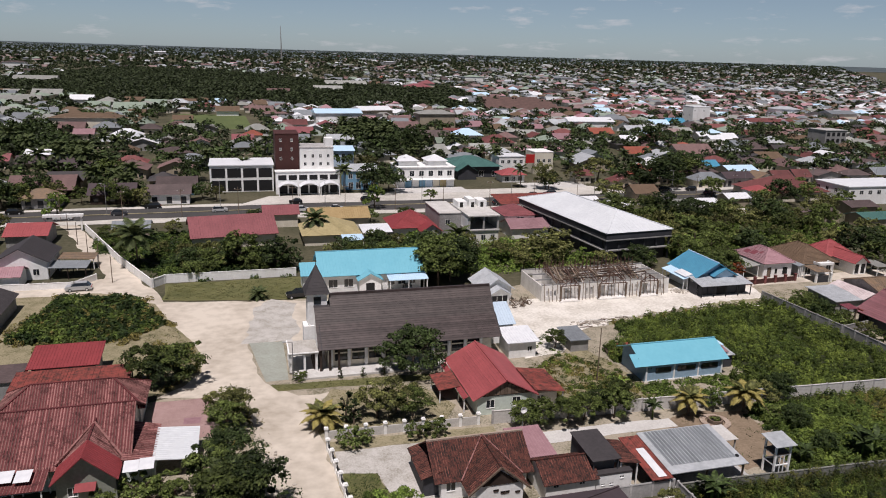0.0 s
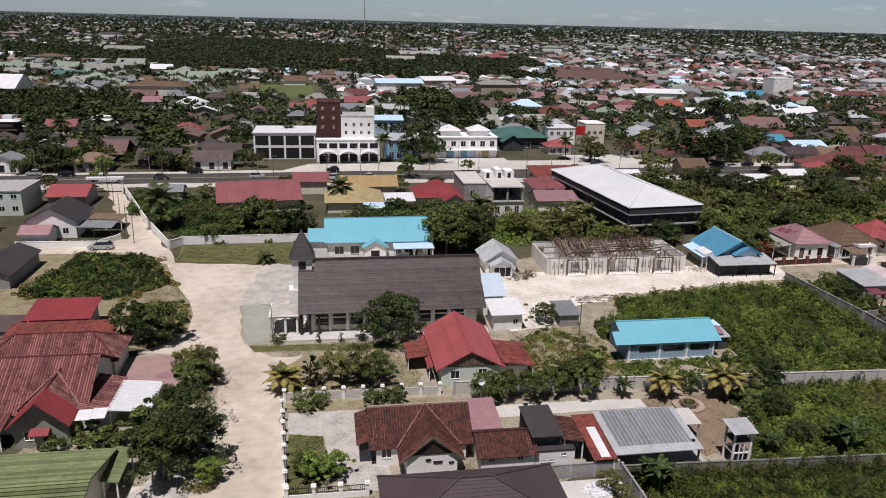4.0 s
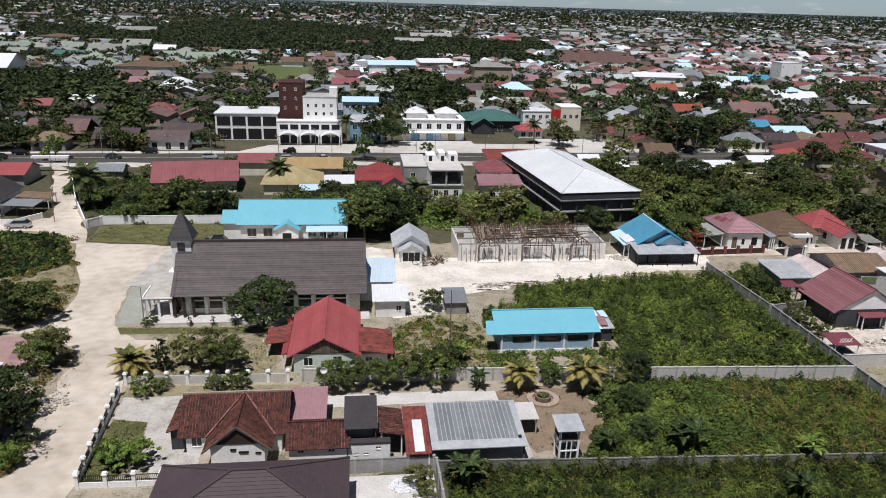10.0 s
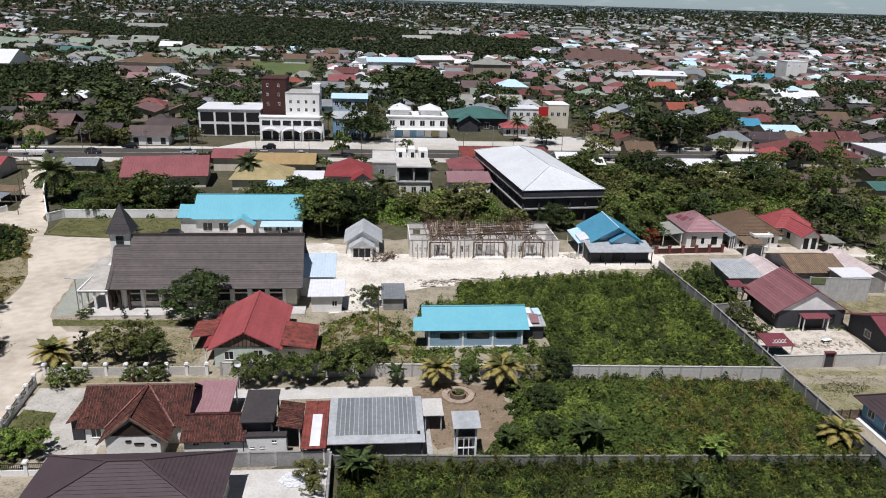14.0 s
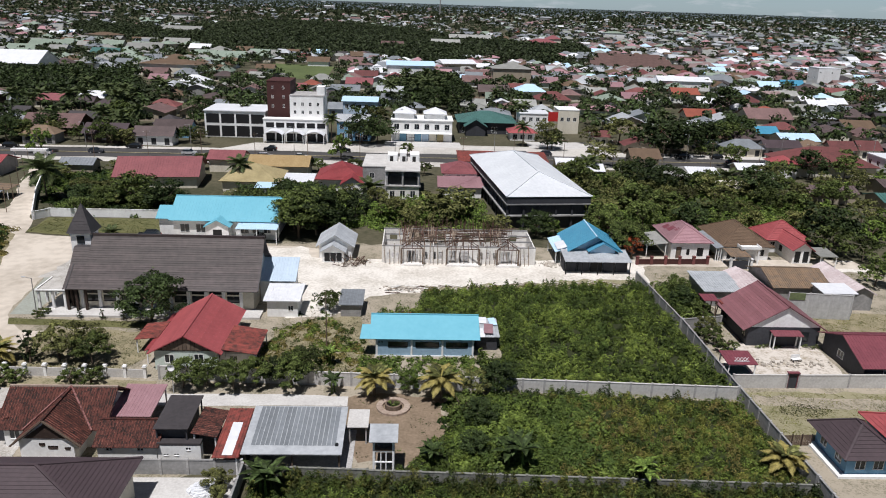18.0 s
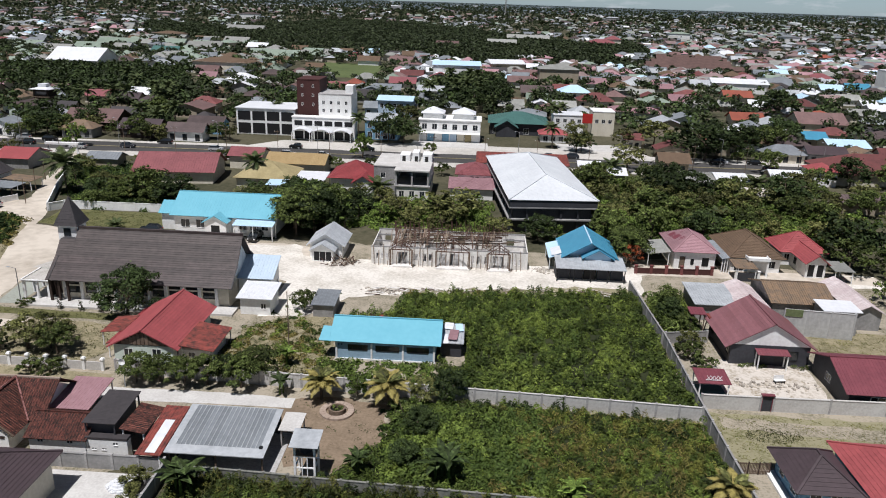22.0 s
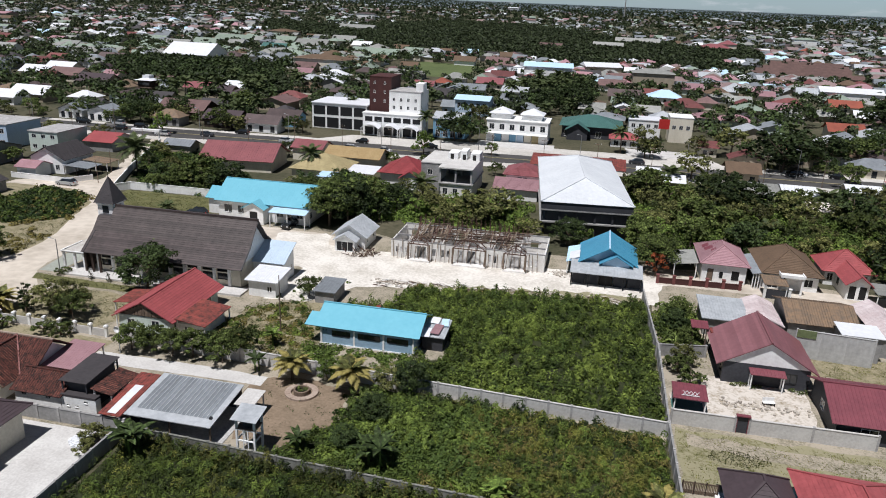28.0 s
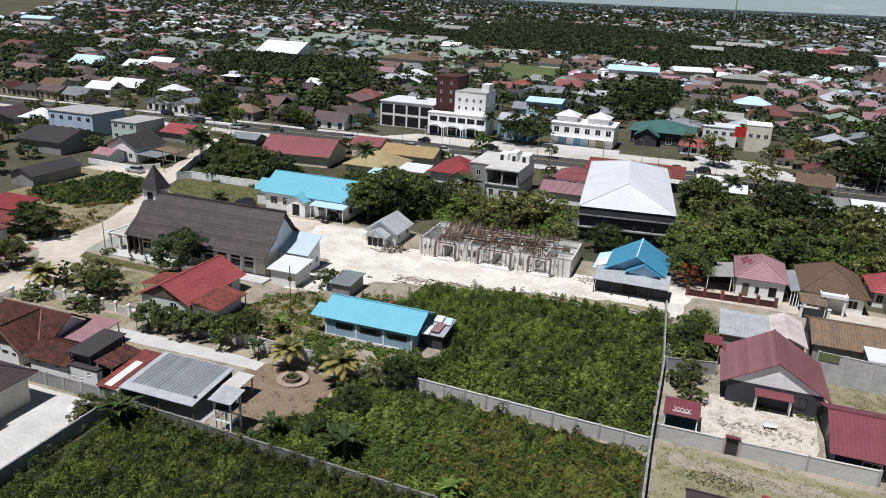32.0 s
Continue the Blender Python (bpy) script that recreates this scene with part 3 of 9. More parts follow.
def house(name, label, x0, x1, y0, y1, h, roof, rise, wall="white", top="red", over=0.7, openings=None, doors=None, ribs=0.0, courses=0.0, lip=0.05,
          caps=None, rz=0.0, group="", category="house", frame="white", gable=None, hip=None, base=True, overs=None, panes=2, simple=False, pane="glass", z=0.0):
    """A building at its centre: pierced walls, roof, caps, windows and doors. openings: side -> [(u0, u1, z0, z1)]."""
    cx, cy = (x0 + x1) / 2, (y0 + y1) / 2
    t = thing(name, label, category, cx, cy, z, rz, group)
    a, b, c, d = x0 - cx, x1 - cx, y0 - cy, y1 - cy
    openings, doors = openings or {}, doors or {}
    mb = MB()
    for side, run in SIDES.items():
        p, q = run(a, b, c, d)
        if side in "we":
            dy = 0.2 if side == "e" else -0.2
            p2, q2 = (p[0], p[1] + dy), (q[0], q[1] - dy)
            shift = 0.2
        else:
            p2, q2, shift = p, q, 0.0
        ops = [(o[0] - shift, o[1] - shift, o[2], o[3]) for o in (*openings.get(side, ()), *doors.get(side, ()))]
        wall_run(mb, p2, q2, h, 0.2, ops)
    part("wall", mb.weld(), wall, t)
    for side, run in SIDES.items():
        p, q = run(a, b, c, d)
        for o in openings.get(side, ()):
            window_parts(t, p, q, o, frame, panes, plain=simple, pane_mat=pane)
        for o in doors.get(side, ()):
            window_parts(t, p, q, o, frame, 1, 2)
    if base:
        part("floor_slab", MB().box(a + 0.2, b - 0.2, c + 0.2, d - 0.2, 0.0, 0.12), "concrete", t)
    ox0, ox1, oy0, oy1 = overs or (over, over, over, over)
    ra, rb, rc, rd = a - ox0, b + ox1, c - oy0, d + oy1
    if roof == "flat":
        part("roof", MB().box(ra, rb, rc, rd, h, h + 0.25), top, t)
    else:
        span = {"gx": rd - rc, "gy": rb - ra}.get(roof, min(rb - ra, rd - rc)) / 2
        drop = rise * (over / span) if roof in ("gx", "gy", "hip") else 0.0
        ze, zr = h - drop + 0.1, h + rise + 0.1
        r = lay_roof(t, roof_slopes(roof, ra, rb, rc, rd, ze, zr, hip), top, ribs, courses, lip, simple=simple)
        if caps:
            part("ridge_cap", ridge_caps(roof, ra, rb, rc, rd, ze, zr, hip), caps, r)
        if roof in ("gx", "gy"):
            for g in gable_walls(roof, a, b, c, d, h, zr - 0.12 - 0.12 * rise / span):
                part("gable_wall", g, gable or wall, t)
        if roof.startswith("mono"):
            g = MB()
            if roof == "mono_s":
                g.add([(a, c, h), (b, c, h), (b, d, h), (a, d, h), (b, d, h + rise - 0.1), (a, d, h + rise - 0.1)], [(0, 1, 2, 3), (2, 4, 5, 3), (1, 2, 4), (0, 3, 5)])
                part("gable_wall", g, wall, t)
    return t


def spread(n, length, w, z0, z1, margin=0.9):
    """n openings of width w evenly along a wall."""
    gap = (length - 2 * margin - w) / max(1, n - 1)
    return [(margin + i * gap, margin + i * gap + w, z0, z1) for i in range(n)] if n > 1 else [((length - w) / 2, (length + w) / 2, z0, z1)]


def patch(name, outline, z, mat, label, category="ground", rough=0.5, step=2.0, seed=1, kind="structure"):
    """A thin sheet of ground with an uneven edge."""
    rnd = random.Random(seed)
    pts = []
    for (xa, ya), (xb, yb) in zip(outline, outline[1:] + outline[:1]):
        n = max(1, int(math.hypot(xb - xa, yb - ya) / step))
        for i in range(n):
            k = i / n
            pts.append((xa + (xb - xa) * k + rnd.uniform(-rough, rough), ya + (yb - ya) * k + rnd.uniform(-rough, rough)))
    n = len(pts)
    verts, _, faces, *_ = delaunay_2d_cdt([Vector(p) for p in pts], [(i, (i + 1) % n) for i in range(n)], [], 1, 1e-4)
    me = bpy.data.meshes.new(name)
    me.from_pydata([(v.x, v.y, z) for v in verts], [], [tuple(f) for f in faces])
    me.update()
    if sum(p.normal.z for p in me.polygons) < 0:
        me.flip_normals()
    me.materials.append(M[mat])
    return tagged(new(name, me), label, category, kind=kind)


# ---- ground, roads, yards ----
single("ground", MB().add([(-16000, -900, 0), (16000, -900, 0), (16000, 290, 0), (-16000, 290, 0), (16000, 16000, 125.68), (-16000, 16000, 125.68)], [(0, 1, 2, 3), (3, 2, 4, 5)]), "ground",
       "flat scrubby ground of olive grass and soil", "ground", "structure")
patch("compound_soil", [(-72, 44), (-11, 55.2), (14, 55), (45, 66), (45, 109), (88, 116), (88, 124), (30, 128), (-14, 128), (-44, 127), (-62, 120), (-62, 90), (-72, 90)],
      0.012, "soil", "dry sandy soil with scattered grass", "ground", 1.5, 3.0, 2)
patch("scrub_soil", [(-93, 108), (-70, 92), (-60, 90), (-58, 112), (-64, 118), (-70, 130), (-72, 137), (-98, 137)], 0.014, "drygrass", "dry grass and pale soil beside the lane", "ground", 1.2, 3.0, 28)
patch("east_soil", [(45.3, 52), (96, 50), (100, 118), (46, 117), (45.2, 109)], 0.013, "soil", "dry soil and dead grass between the eastern houses", "ground", 0.3, 4.0, 29)
patch("dirt_lane", [(-50.5, 30), (-45, 30), (-44.9, 54), (-45.4, 66), (-46.4, 77), (-44, 80), (-32, 79), (-31, 86), (-48, 87.5), (-52.5, 91.5), (-54, 107), (-48.5, 107), (-46.5, 96),
                    (-14, 107), (-9, 113), (-10, 124), (-18, 125.5), (-42, 126), (-54, 127.5), (-69, 130.5), (-71.7, 138.5), (-80.3, 158.8), (-92.6, 190), (-97.5, 204), (-102, 204),
                    (-96, 188), (-80.8, 147), (-99, 140.6), (-99, 137.2), (-80, 137.6), (-70, 129), (-66, 118), (-62, 107), (-60.5, 97), (-66, 90), (-58, 88), (-54.5, 84), (-53.2, 74), (-56, 60), (-66, 57), (-66, 46), (-54, 44)],
      0.02, "sand", "pale sandy lane and church forecourt, worn by wheels", "road", 0.5, 2.2, 3)
patch("construction_yard", [(-13, 92), (-6, 93), (-1, 101), (8, 103.5), (20, 105.5), (33, 106), (46, 108.5), (48, 117.6), (82, 120), (82, 116), (90, 116), (90, 122.5), (47, 121.5), (31, 119.5), (-2, 119), (-6, 113), (-15, 112), (-14.5, 108), (-12.2, 107)],
      0.024, "white_sand", "glaring white sand in front of the unfinished building", "ground", 0.4, 2.0, 5)
patch("green_slab", [(-54, 107), (-48.7, 106.8), (-48.8, 92.3), (-52, 92.2)], 0.045, "green_slab", "faded green concrete slab beside the church", "pavement", 0.05, 3, 6)
patch("grass_verge", [(-51.4, 91.2), (-48, 90.9), (-30, 90.2), (-19, 89.8), (-30, 88.0), (-50.6, 88.9)], 0.04, "lawn", "strip of dry lawn along the church", "grass", 0.2, 2.0, 7)
patch("office_lawn", [(-69, 131), (-54, 128.4), (-43, 127), (-43, 141), (-69, 141)], 0.03, "lawn", "mown lawn beside the blue-roofed office", "lawn", 0.3, 2.0, 8)
patch("garden_lawn", [(-44.6, 55.5), (-41.5, 55.5), (-40, 60), (-41, 66), (-44.8, 67)], 0.04, "lawn", "small front lawn inside the fence", "lawn", 0.15, 2.0, 9)
patch("garden_paving", [(-45, 67), (-41, 66), (-40, 60), (-38, 55.5), (-34, 55.5), (-34, 71.5), (-45, 71.5)], 0.035, "gravel", "pale gravel forecourt of the tiled house", "pavement", 0.15, 2.0, 10)
patch("garden_verge", [(-45.3, 71.7), (-24.8, 71.3), (-24.8, 73.4), (-45.3, 74)], 0.036, "drygrass", "dry grass strip along the fence", "grass", 0.1, 2.0, 11)
patch("red_paving", [(-66.5, 89), (-59.3, 89), (-58.4, 78.5), (-63.5, 78), (-66, 80)], 0.04, "brickpave", "faded red block paving in front of the tiled house", "pavement", 0.1, 2.0, 12)
patch("back_path", [(-25, 67.8), (-1.6, 68), (-1.6, 70.2), (-12, 70.6), (-25, 70.4)], 0.03, "pale_concrete", "pale concrete path behind the shed", "pavement", 0.15, 1.5, 13)
patch("well_dirt", [(-3.5, 68.8), (0.3, 57.5), (5.6, 57), (9.5, 63), (9.4, 70.3), (1, 71.2)], 0.026, "dirt", "bare brown earth round the well", "ground", 0.5, 1.2, 14)
patch("white_yard", [(-26, 38), (-10.7, 38), (-10.7, 54.6), (-26, 54.6)], 0.05, "pale_concrete", "white concrete yard of the plum-roofed house", "pavement", 0.0, 30, 15)
patch("hall_dirt", [(-9, 83), (-3, 79), (0, 88), (-2, 94), (-10, 92)], 0.022, "drygrass", "bare dry soil and weeds beside the blue hall", "ground", 0.6, 1.5, 16)
patch("field_edge", [(7, 102.6), (20, 104.6), (33, 105.6), (45, 107.2), (45, 110), (38, 110.6), (30, 108.6), (18, 107.2), (8, 105.6)], 0.036, "rutted", "dead grass and sand along the edge of the weed plot", "ground", 0.8, 1.5, 61)
patch("maroon_yard", [(46, 73.8), (62, 74.2), (62.3, 85.4), (51, 86), (50, 82), (46, 80)], 0.03, "rubbleyard", "pale rubble yard before the maroon house", "ground", 0.3, 2.0, 17)
patch("east_lane", [(45.9, 62), (90, 61), (90, 71.8), (45.9, 72.4)], 0.024, "rutted", "rutted lane of dry grass and pale soil", "road", 0.4, 2.0, 18)
patch("east_track", [(47, 69), (90, 66.5), (90, 69), (60, 70.8), (47, 71.5)], 0.034, "soil", "pale wheel track in the dry lane", "road", 0.35, 2.0, 19)
patch("north_yards", [(47, 123), (90, 122), (90, 117.8), (47, 117.8)], 0.028, "sand", "pale lane in front of the houses", "road", 0.2, 2.0, 20)
patch("grey_yard", [(64.5, 90), (90, 90), (90, 97), (64.5, 97)], 0.026, "drygrass", "dry grass yard behind the maroon house", "ground", 0.3, 2.0, 22)
patch("left_yard", [(-66, 46), (-58.5, 60), (-58, 66), (-54.5, 66), (-54, 58), (-55.5, 44)], 0.028, "gravel", "white rubble and sand under the trees", "ground", 0.4, 1.5, 21)
patch("main_road", [(-420, 192), (420, 216), (420, 229), (-420, 205)], 0.05, "asphalt", "two-way asphalt main road", "road", 0.0, 60, 23)
patch("road_median", [(-420, 198.0), (420, 222.0), (420, 222.9), (-420, 198.9)], 0.16, "drygrass", "narrow planted strip between the lanes", "median", 0.0, 60, 24)
patch("road_shoulder", [(-420, 205.1), (420, 229.1), (420, 234), (72, 226.5), (70, 234), (-4, 232), (-46, 229), (-54, 219), (-120, 216.5), (-420, 208)], 0.06, "dust", "pale dusty forecourts along the main road", "pavement", 0.6, 8, 25)
patch("road_shoulder_near", [(-420, 186.5), (420, 210.5), (420, 215.9), (-420, 191.9)], 0.06, "dust", "dusty shoulder of the main road", "pavement", 0.8, 8, 26)
single("open_field", MB().add([(-95, 420, 1.1), (-46, 426, 1.14), (-49, 504, 1.77), (-92, 520, 1.9)], [(0, 1, 2, 3)]), "fieldgreen", "open grass field among the far houses", "field", "structure")
patch("apartment_forecourt", [(-4, 227.5), (21, 228.2), (21, 238), (-4, 237.6)], 0.07, "pale_concrete", "white forecourt of the apartment row", "pavement", 0.3, 4, 53)
patch("shop_forecourt", [(44, 231), (68, 232), (68, 244), (44, 243)], 0.07, "pale_concrete", "pale forecourt of the roadside shops", "pavement", 0.5, 4, 54)
patch("east_forecourt", [(-21, 107.5), (-12, 106), (-5.5, 104.5), (-2, 112), (-5, 118.6), (-12, 119), (-15, 125), (-24, 124)], 0.023, "white_sand", "bright limestone sand between church and pavilion", "ground", 0.8, 1.6, 55)
patch("broken_slab", [(-54.6, 106.8), (-48.4, 107.2), (-46.2, 110), (-45.8, 125.6), (-49.5, 127.4), (-52.6, 124), (-53.4, 115)], 0.03, "gravel", "broken grey concrete beside the bell tower", "pavement", 0.7, 1.4, 57)
patch("garden_grass", [(-45.4, 75.2), (-29.8, 74.8), (-28.2, 80), (-31, 87), (-43, 87.6), (-46, 84)], 0.032, "drygrass", "dry olive grass under the garden trees", "grass", 0.6, 1.6, 58)
patch("hall_grass", [(-14, 75.4), (0.6, 75), (0.8, 79.5), (-0.4, 90.5), (-7, 92), (-13.6, 88)], 0.02, "drygrass", "dry grass and soil round the blue hall", "grass", 0.6, 1.6, 59)
patch("paving_repair", [(-62.4, 82.2), (-60.4, 82.0), (-60.2, 83.6), (-62.3, 83.8)], 0.05, "pinkroof", "paler repair in the red paving", "pavement", 0.05, 3, 56)


# ---- the church ----
def church():
    t = thing("church", "long church with a brown metal-tile roof and cream walls", "church", -30.6, 99.6, 0)
    x0, x1, y0, y1 = -12.4, 12.9, -4.9, 4.9
    ops = [(1.0 + i * 2.55, 2.95 + i * 2.55, 1.25, 2.3) for i in range(9)]
    high = [(u0, u1, 2.55, 3.3) for u0, u1, _, _ in ops]
    mb = MB()
    wall_run(mb, (x0, y0), (x1, y0), 3.9, 0.25, ops + high)
    wall_run(mb, (x1, y0 + 0.25), (x1, y1 - 0.25), 3.9, 0.25)
    wall_run(mb, (x1, y1), (x0, y1), 3.9, 0.25, [(o[0] + 0.4, o[1] + 0.4, 1.0, 3.1) for o in ops])
    wall_run(mb, (x0, y1 - 0.25), (x0, y0 + 0.25), 3.9, 0.25, [(3.6, 5.7, 0.3, 2.9)])
    part("wall", mb.weld(), "cream", t)
    for o in ops + high:
        window_parts(t, (x0, y0), (x1, y0), o, "darktimber", 2)
    for i in range(10):
        u = x0 + 0.55 + i * 2.55
        part("pilaster", MB().box(u - 0.22, u + 0.22, y0 - 0.3, y0 - 0.003, 0, 3.7), "white", t)
    ze, zm, zr, ym = 3.7, 6.3, 9.9, 3.1
    a, b = -13.9, 13.9
    slopes, notches = [], []
    for s in (1, -1):
        def q(x, y, z):
            return (x * s, y * s, z)
        w, e = (a + 2.4, b) if s == 1 else (a, b - 2.4)
        cut = (q(a, -ym, zm), q(w, -ym, zm), q(w, -1.3, 8.39), q(a, -1.3, 8.39)) if s == 1 else (q(e, -ym, zm), q(b, -ym, zm), q(b, -1.3, 8.39), q(e, -1.3, 8.39))
        slopes += [(q(a, -6.5, ze), q(b, -6.5, ze), q(b, -ym, zm), q(a, -ym, zm)), (q(w, -ym, zm), q(e, -ym, zm), q(e, 0, zr), q(w, 0, zr))]
        notches.append(cut)
    lay_roof(t, slopes[0::2], "brownroof", courses=0.36, lip=0.04, thick=0.12)
    # upper slopes a touch paler: their sheen is put into the colour
    lay_roof(t, slopes[1::2], "sheenroof", courses=0.36, lip=0.04, thick=0.12)
    lay_roof(t, notches, "sheenroof", courses=0.36, lip=0.04, thick=0.12)
    part("ridge_cap", MB().bar((a + 2.4, 0, zr + 0.05), (b, 0, zr + 0.05), 0.35), "brownroof", t)
    part("notch_deck", MB().box(a, a + 2.4, -1.3, 1.3, 8.2, 8.36), "darkroof", t, "flat deck where the roof meets the tower")
    part("notch_wall", MB().add([(a + 2.36, -1.3, 8.36), (a + 2.36, 1.3, 8.36), (a + 2.36, 0, 9.85), (a + 2.42, -1.3, 8.36), (a + 2.42, 1.3, 8.36), (a + 2.42, 0, 9.85)], [(0, 2, 1), (3, 4, 5), (0, 3, 5, 2), (1, 2, 5, 4), (0, 1, 4, 3)]), "black", t)
    for x, s in ((x1, 1), (x0, -1)):
        g = MB()
        pr = [(y0, 3.9), (y1, 3.9), (5.0, 4.3), (3.1, 6.0), (0, 9.55), (-3.1, 6.0), (-5.0, 4.3)] if s == 1 else [(y0, 3.9), (y1, 3.9), (5.0, 4.3), (3.1, 6.0), (1.4, 7.9), (-1.4, 7.9), (-3.1, 6.0), (-5.0, 4.3)]
        n = len(pr)
        vs = [(x - 0.12, y, z) for y, z in pr] + [(x + 0.12, y, z) for y, z in pr]
        g.add(vs, [tuple(range(n)), tuple(range(n, 2 * n))[::-1]] + [(i, n + i, n + (i + 1) % n, (i + 1) % n) for i in range(n)])
        part("gable_wall", g, "white", t)
        for y in (-5.8, 5.8):
            part("barge_board", MB().bar((x + s * 1.0, y * 1.12, ze + 0.05), (x + s * 1.0, y * 0.53, zm + 0.02), 0.16), "darkroof", t)
    part("plinth", MB().box(-16.6, 14.3, -8.0, -4.95, 0, 0.32).box(-16.6, -12.5, -4.95, 4.9, 0, 0.32), "pale_concrete", t, "pale raised walk round the church")
    part("step", MB().box(-17.4, -16.62, -7.8, 7.4, 0, 0.16), "pale_concrete", t)
    for x, y in ((-13.5, -6.0), (-13.5, -4.6), (-13.5, -3.2), (-12.2, -6.0), (-10.9, -6.0)):
        part("column", MB().box(x - 0.16, x + 0.16, y - 0.16, y + 0.16, 0.32, 3.75), "darktimber", t)
    return t


church()


def steeple():
    t = thing("bell_tower", "square white bell tower with a dark pyramid spire", "bell tower", -43.9, 100.9, 0)
    part("shaft", MB().box(-1.45, 1.45, -1.45, 1.45, 0, 9.9), "white", t)
    part("cornice", MB().box(-1.6, 1.6, -1.6, 1.6, 9.9, 10.15), "white", t)
    for rz in range(4):
        w = part("louvre", MB().box(-0.55, 0.55, -1.52, -1.455, 8.5, 9.7), "glass", t)
        w.matrix_local = pose(0, 0, 0, 0, 0, 90 * rz)
    slopes = []
    for i in range(4):
        c = [(-1.85, -1.85), (1.85, -1.85), (1.85, 1.85), (-1.85, 1.85)]
        m = [(-1.45, -1.45), (1.45, -1.45), (1.45, 1.45), (-1.45, 1.45)]
        p, q = c[i], c[(i + 1) % 4]
        k, o = m[i], m[(i + 1) % 4]
        slopes += [((*p, 10.15), (*q, 10.15), (*o, 11.1), (*k, 11.1)), ((*k, 11.1), (*o, 11.1), (0, 0, 14.4), (0, 0, 14.4))]
    lay_roof(t, slopes, "darkroof", courses=0.4, lip=0.04, thick=0.08)
    part("finial", MB().tube((0, 0, 14.3), (0, 0, 15.0), 0.05, 0.03, 6), "black", t)


steeple()


def church_porch():
    t = thing("church_porch", "open entrance porch with a stained flat concrete roof on columns", "porch", -46.6, 98.6, 0)
    part("roof_slab", MB().box(-2.0, 2.2, -4.9, 0.2, 3.0, 3.2), "gravel", t, "stained flat concrete roof")
    part("parapet", MB().box(-2.1, -1.9, -5.0, 0.3, 3.204, 3.36).box(-1.9, 2.2, -5.0, -4.82, 3.204, 3.36), "white", t)
    for x, y in ((-1.8, -4.6), (-1.8, -2.3), (-1.8, 0.0), (0.2, -4.6), (1.9, -4.6)):
        part("column", MB().box(x - 0.16, x + 0.16, y - 0.16, y + 0.16, 0.32, 3.0), "white", t)
    part("inner_wall", MB().box(1.5, 1.7, -4.2, 0.1, 0.32, 2.98), "darktimber", t, "dark timber doors at the back of the porch")
    part("stair_block", MB().box(0.6, 2.2, 0.6, 2.9, 0.32, 5.2), "white", t, "white block between porch and tower")


church_porch()

# annexes at the east end of the church
house("sacristy", "lean-to annexe with a pale blue sheet roof", -17.6, -12.5, 99.0, 103.2, 3.2, "mono_s", 2.2, "white", "softblue", over=0.4,
      openings={"e": spread(2, 4.2, 0.8, 1.0, 2.1, 0.6)}, ribs=0.45, lip=0.03, category="annexe")
house("white_kiosk", "small white store with a pale sheet roof", -15.4, -11.0, 92.8, 97.3, 2.6, "mono_s", 0.6, "white", "whiteroof", over=0.5, ribs=0.45, lip=0.03,
      openings={"s": [(3.0, 3.8, 0.9, 1.8)]}, category="store")
house("blue_pump_house", "small grey store with a blue-grey sheet lid", -4.8, -1.8, 93.2, 98.0, 1.9, "mono_s", 0.35, "render", "greysheet", over=0.3, ribs=0.5, lip=0.02, category="store")

# ---- blue office ----
house("parish_office", "white office with a sky-blue metal roof", -40.0, -20.6, 128.9, 139.4, 4.0, "gx", 3.0, "white", "blueroof", over=0.7, ribs=0.6, lip=0.018, caps="blueroof",
      openings={"s": [(1.2, 3.0, 1.2, 2.9), (4.2, 6.0, 1.2, 2.9), (12.6, 14.2, 1.2, 2.9), (14.8, 16.4, 1.2, 2.9), (17.0, 18.4, 1.2, 2.9)], "e": spread(2, 10.5, 1.4, 1.0, 2.4)}, category="office")
house("office_porch", "gabled white entrance porch with a blue roof", -33.2, -29.0, 126.4, 128.88, 3.3, "gy", 1.2, "white", "blueroof", over=0.4, openings={"s": [(1.2, 3.0, 0.12, 2.7)]}, frame="white", panes=1, pane="black", ribs=0.5, lip=0.03, category="porch")
house("office_wing", "low side wing with a blue roof", -43.4, -40.02, 131.0, 136.6, 3.5, "gx", 1.6, "white", "blueroof", over=0.5, ribs=0.5, lip=0.03, category="annexe")


def canopy(name, label, x0, x1, y0, y1, z0, z1, mat, side="s", posts=2, ribs=0.4, post="white", rz=0.0, category="canopy", thick=0.08, group=""):
    cx, cy = (x0 + x1) / 2, (y0 + y1) / 2
    t = thing(name, label, category, cx, cy, 0, rz, group)
    a, b, c, d = x0 - cx, x1 - cx, y0 - cy, y1 - cy
    lay_roof(t, roof_slopes("mono_" + side, a, b, c, d, z0, z1), mat, ribs, lip=0.03, thick=thick)
    def height(x, y):
        k = {"s": (y - c) / (d - c), "n": (d - y) / (d - c), "e": (b - x) / (b - a), "w": (x - a) / (b - a)}[side]
        return z0 + (z1 - z0) * k
    for i in range(posts):
        x = a + 0.25 + (b - a - 0.5) * i / max(1, posts - 1)
        for y in (c + 0.25, d - 0.25):
            part("post", MB().box(x - 0.07, x + 0.07, y - 0.07, y + 0.07, 0, height(x, y) - thick), post, t)
    return t


canopy("office_carport", "blue sheet carport beside the office entrance", -27.6, -19.8, 125.6, 128.6, 3.1, 3.5, "iceblue", "s", 3)

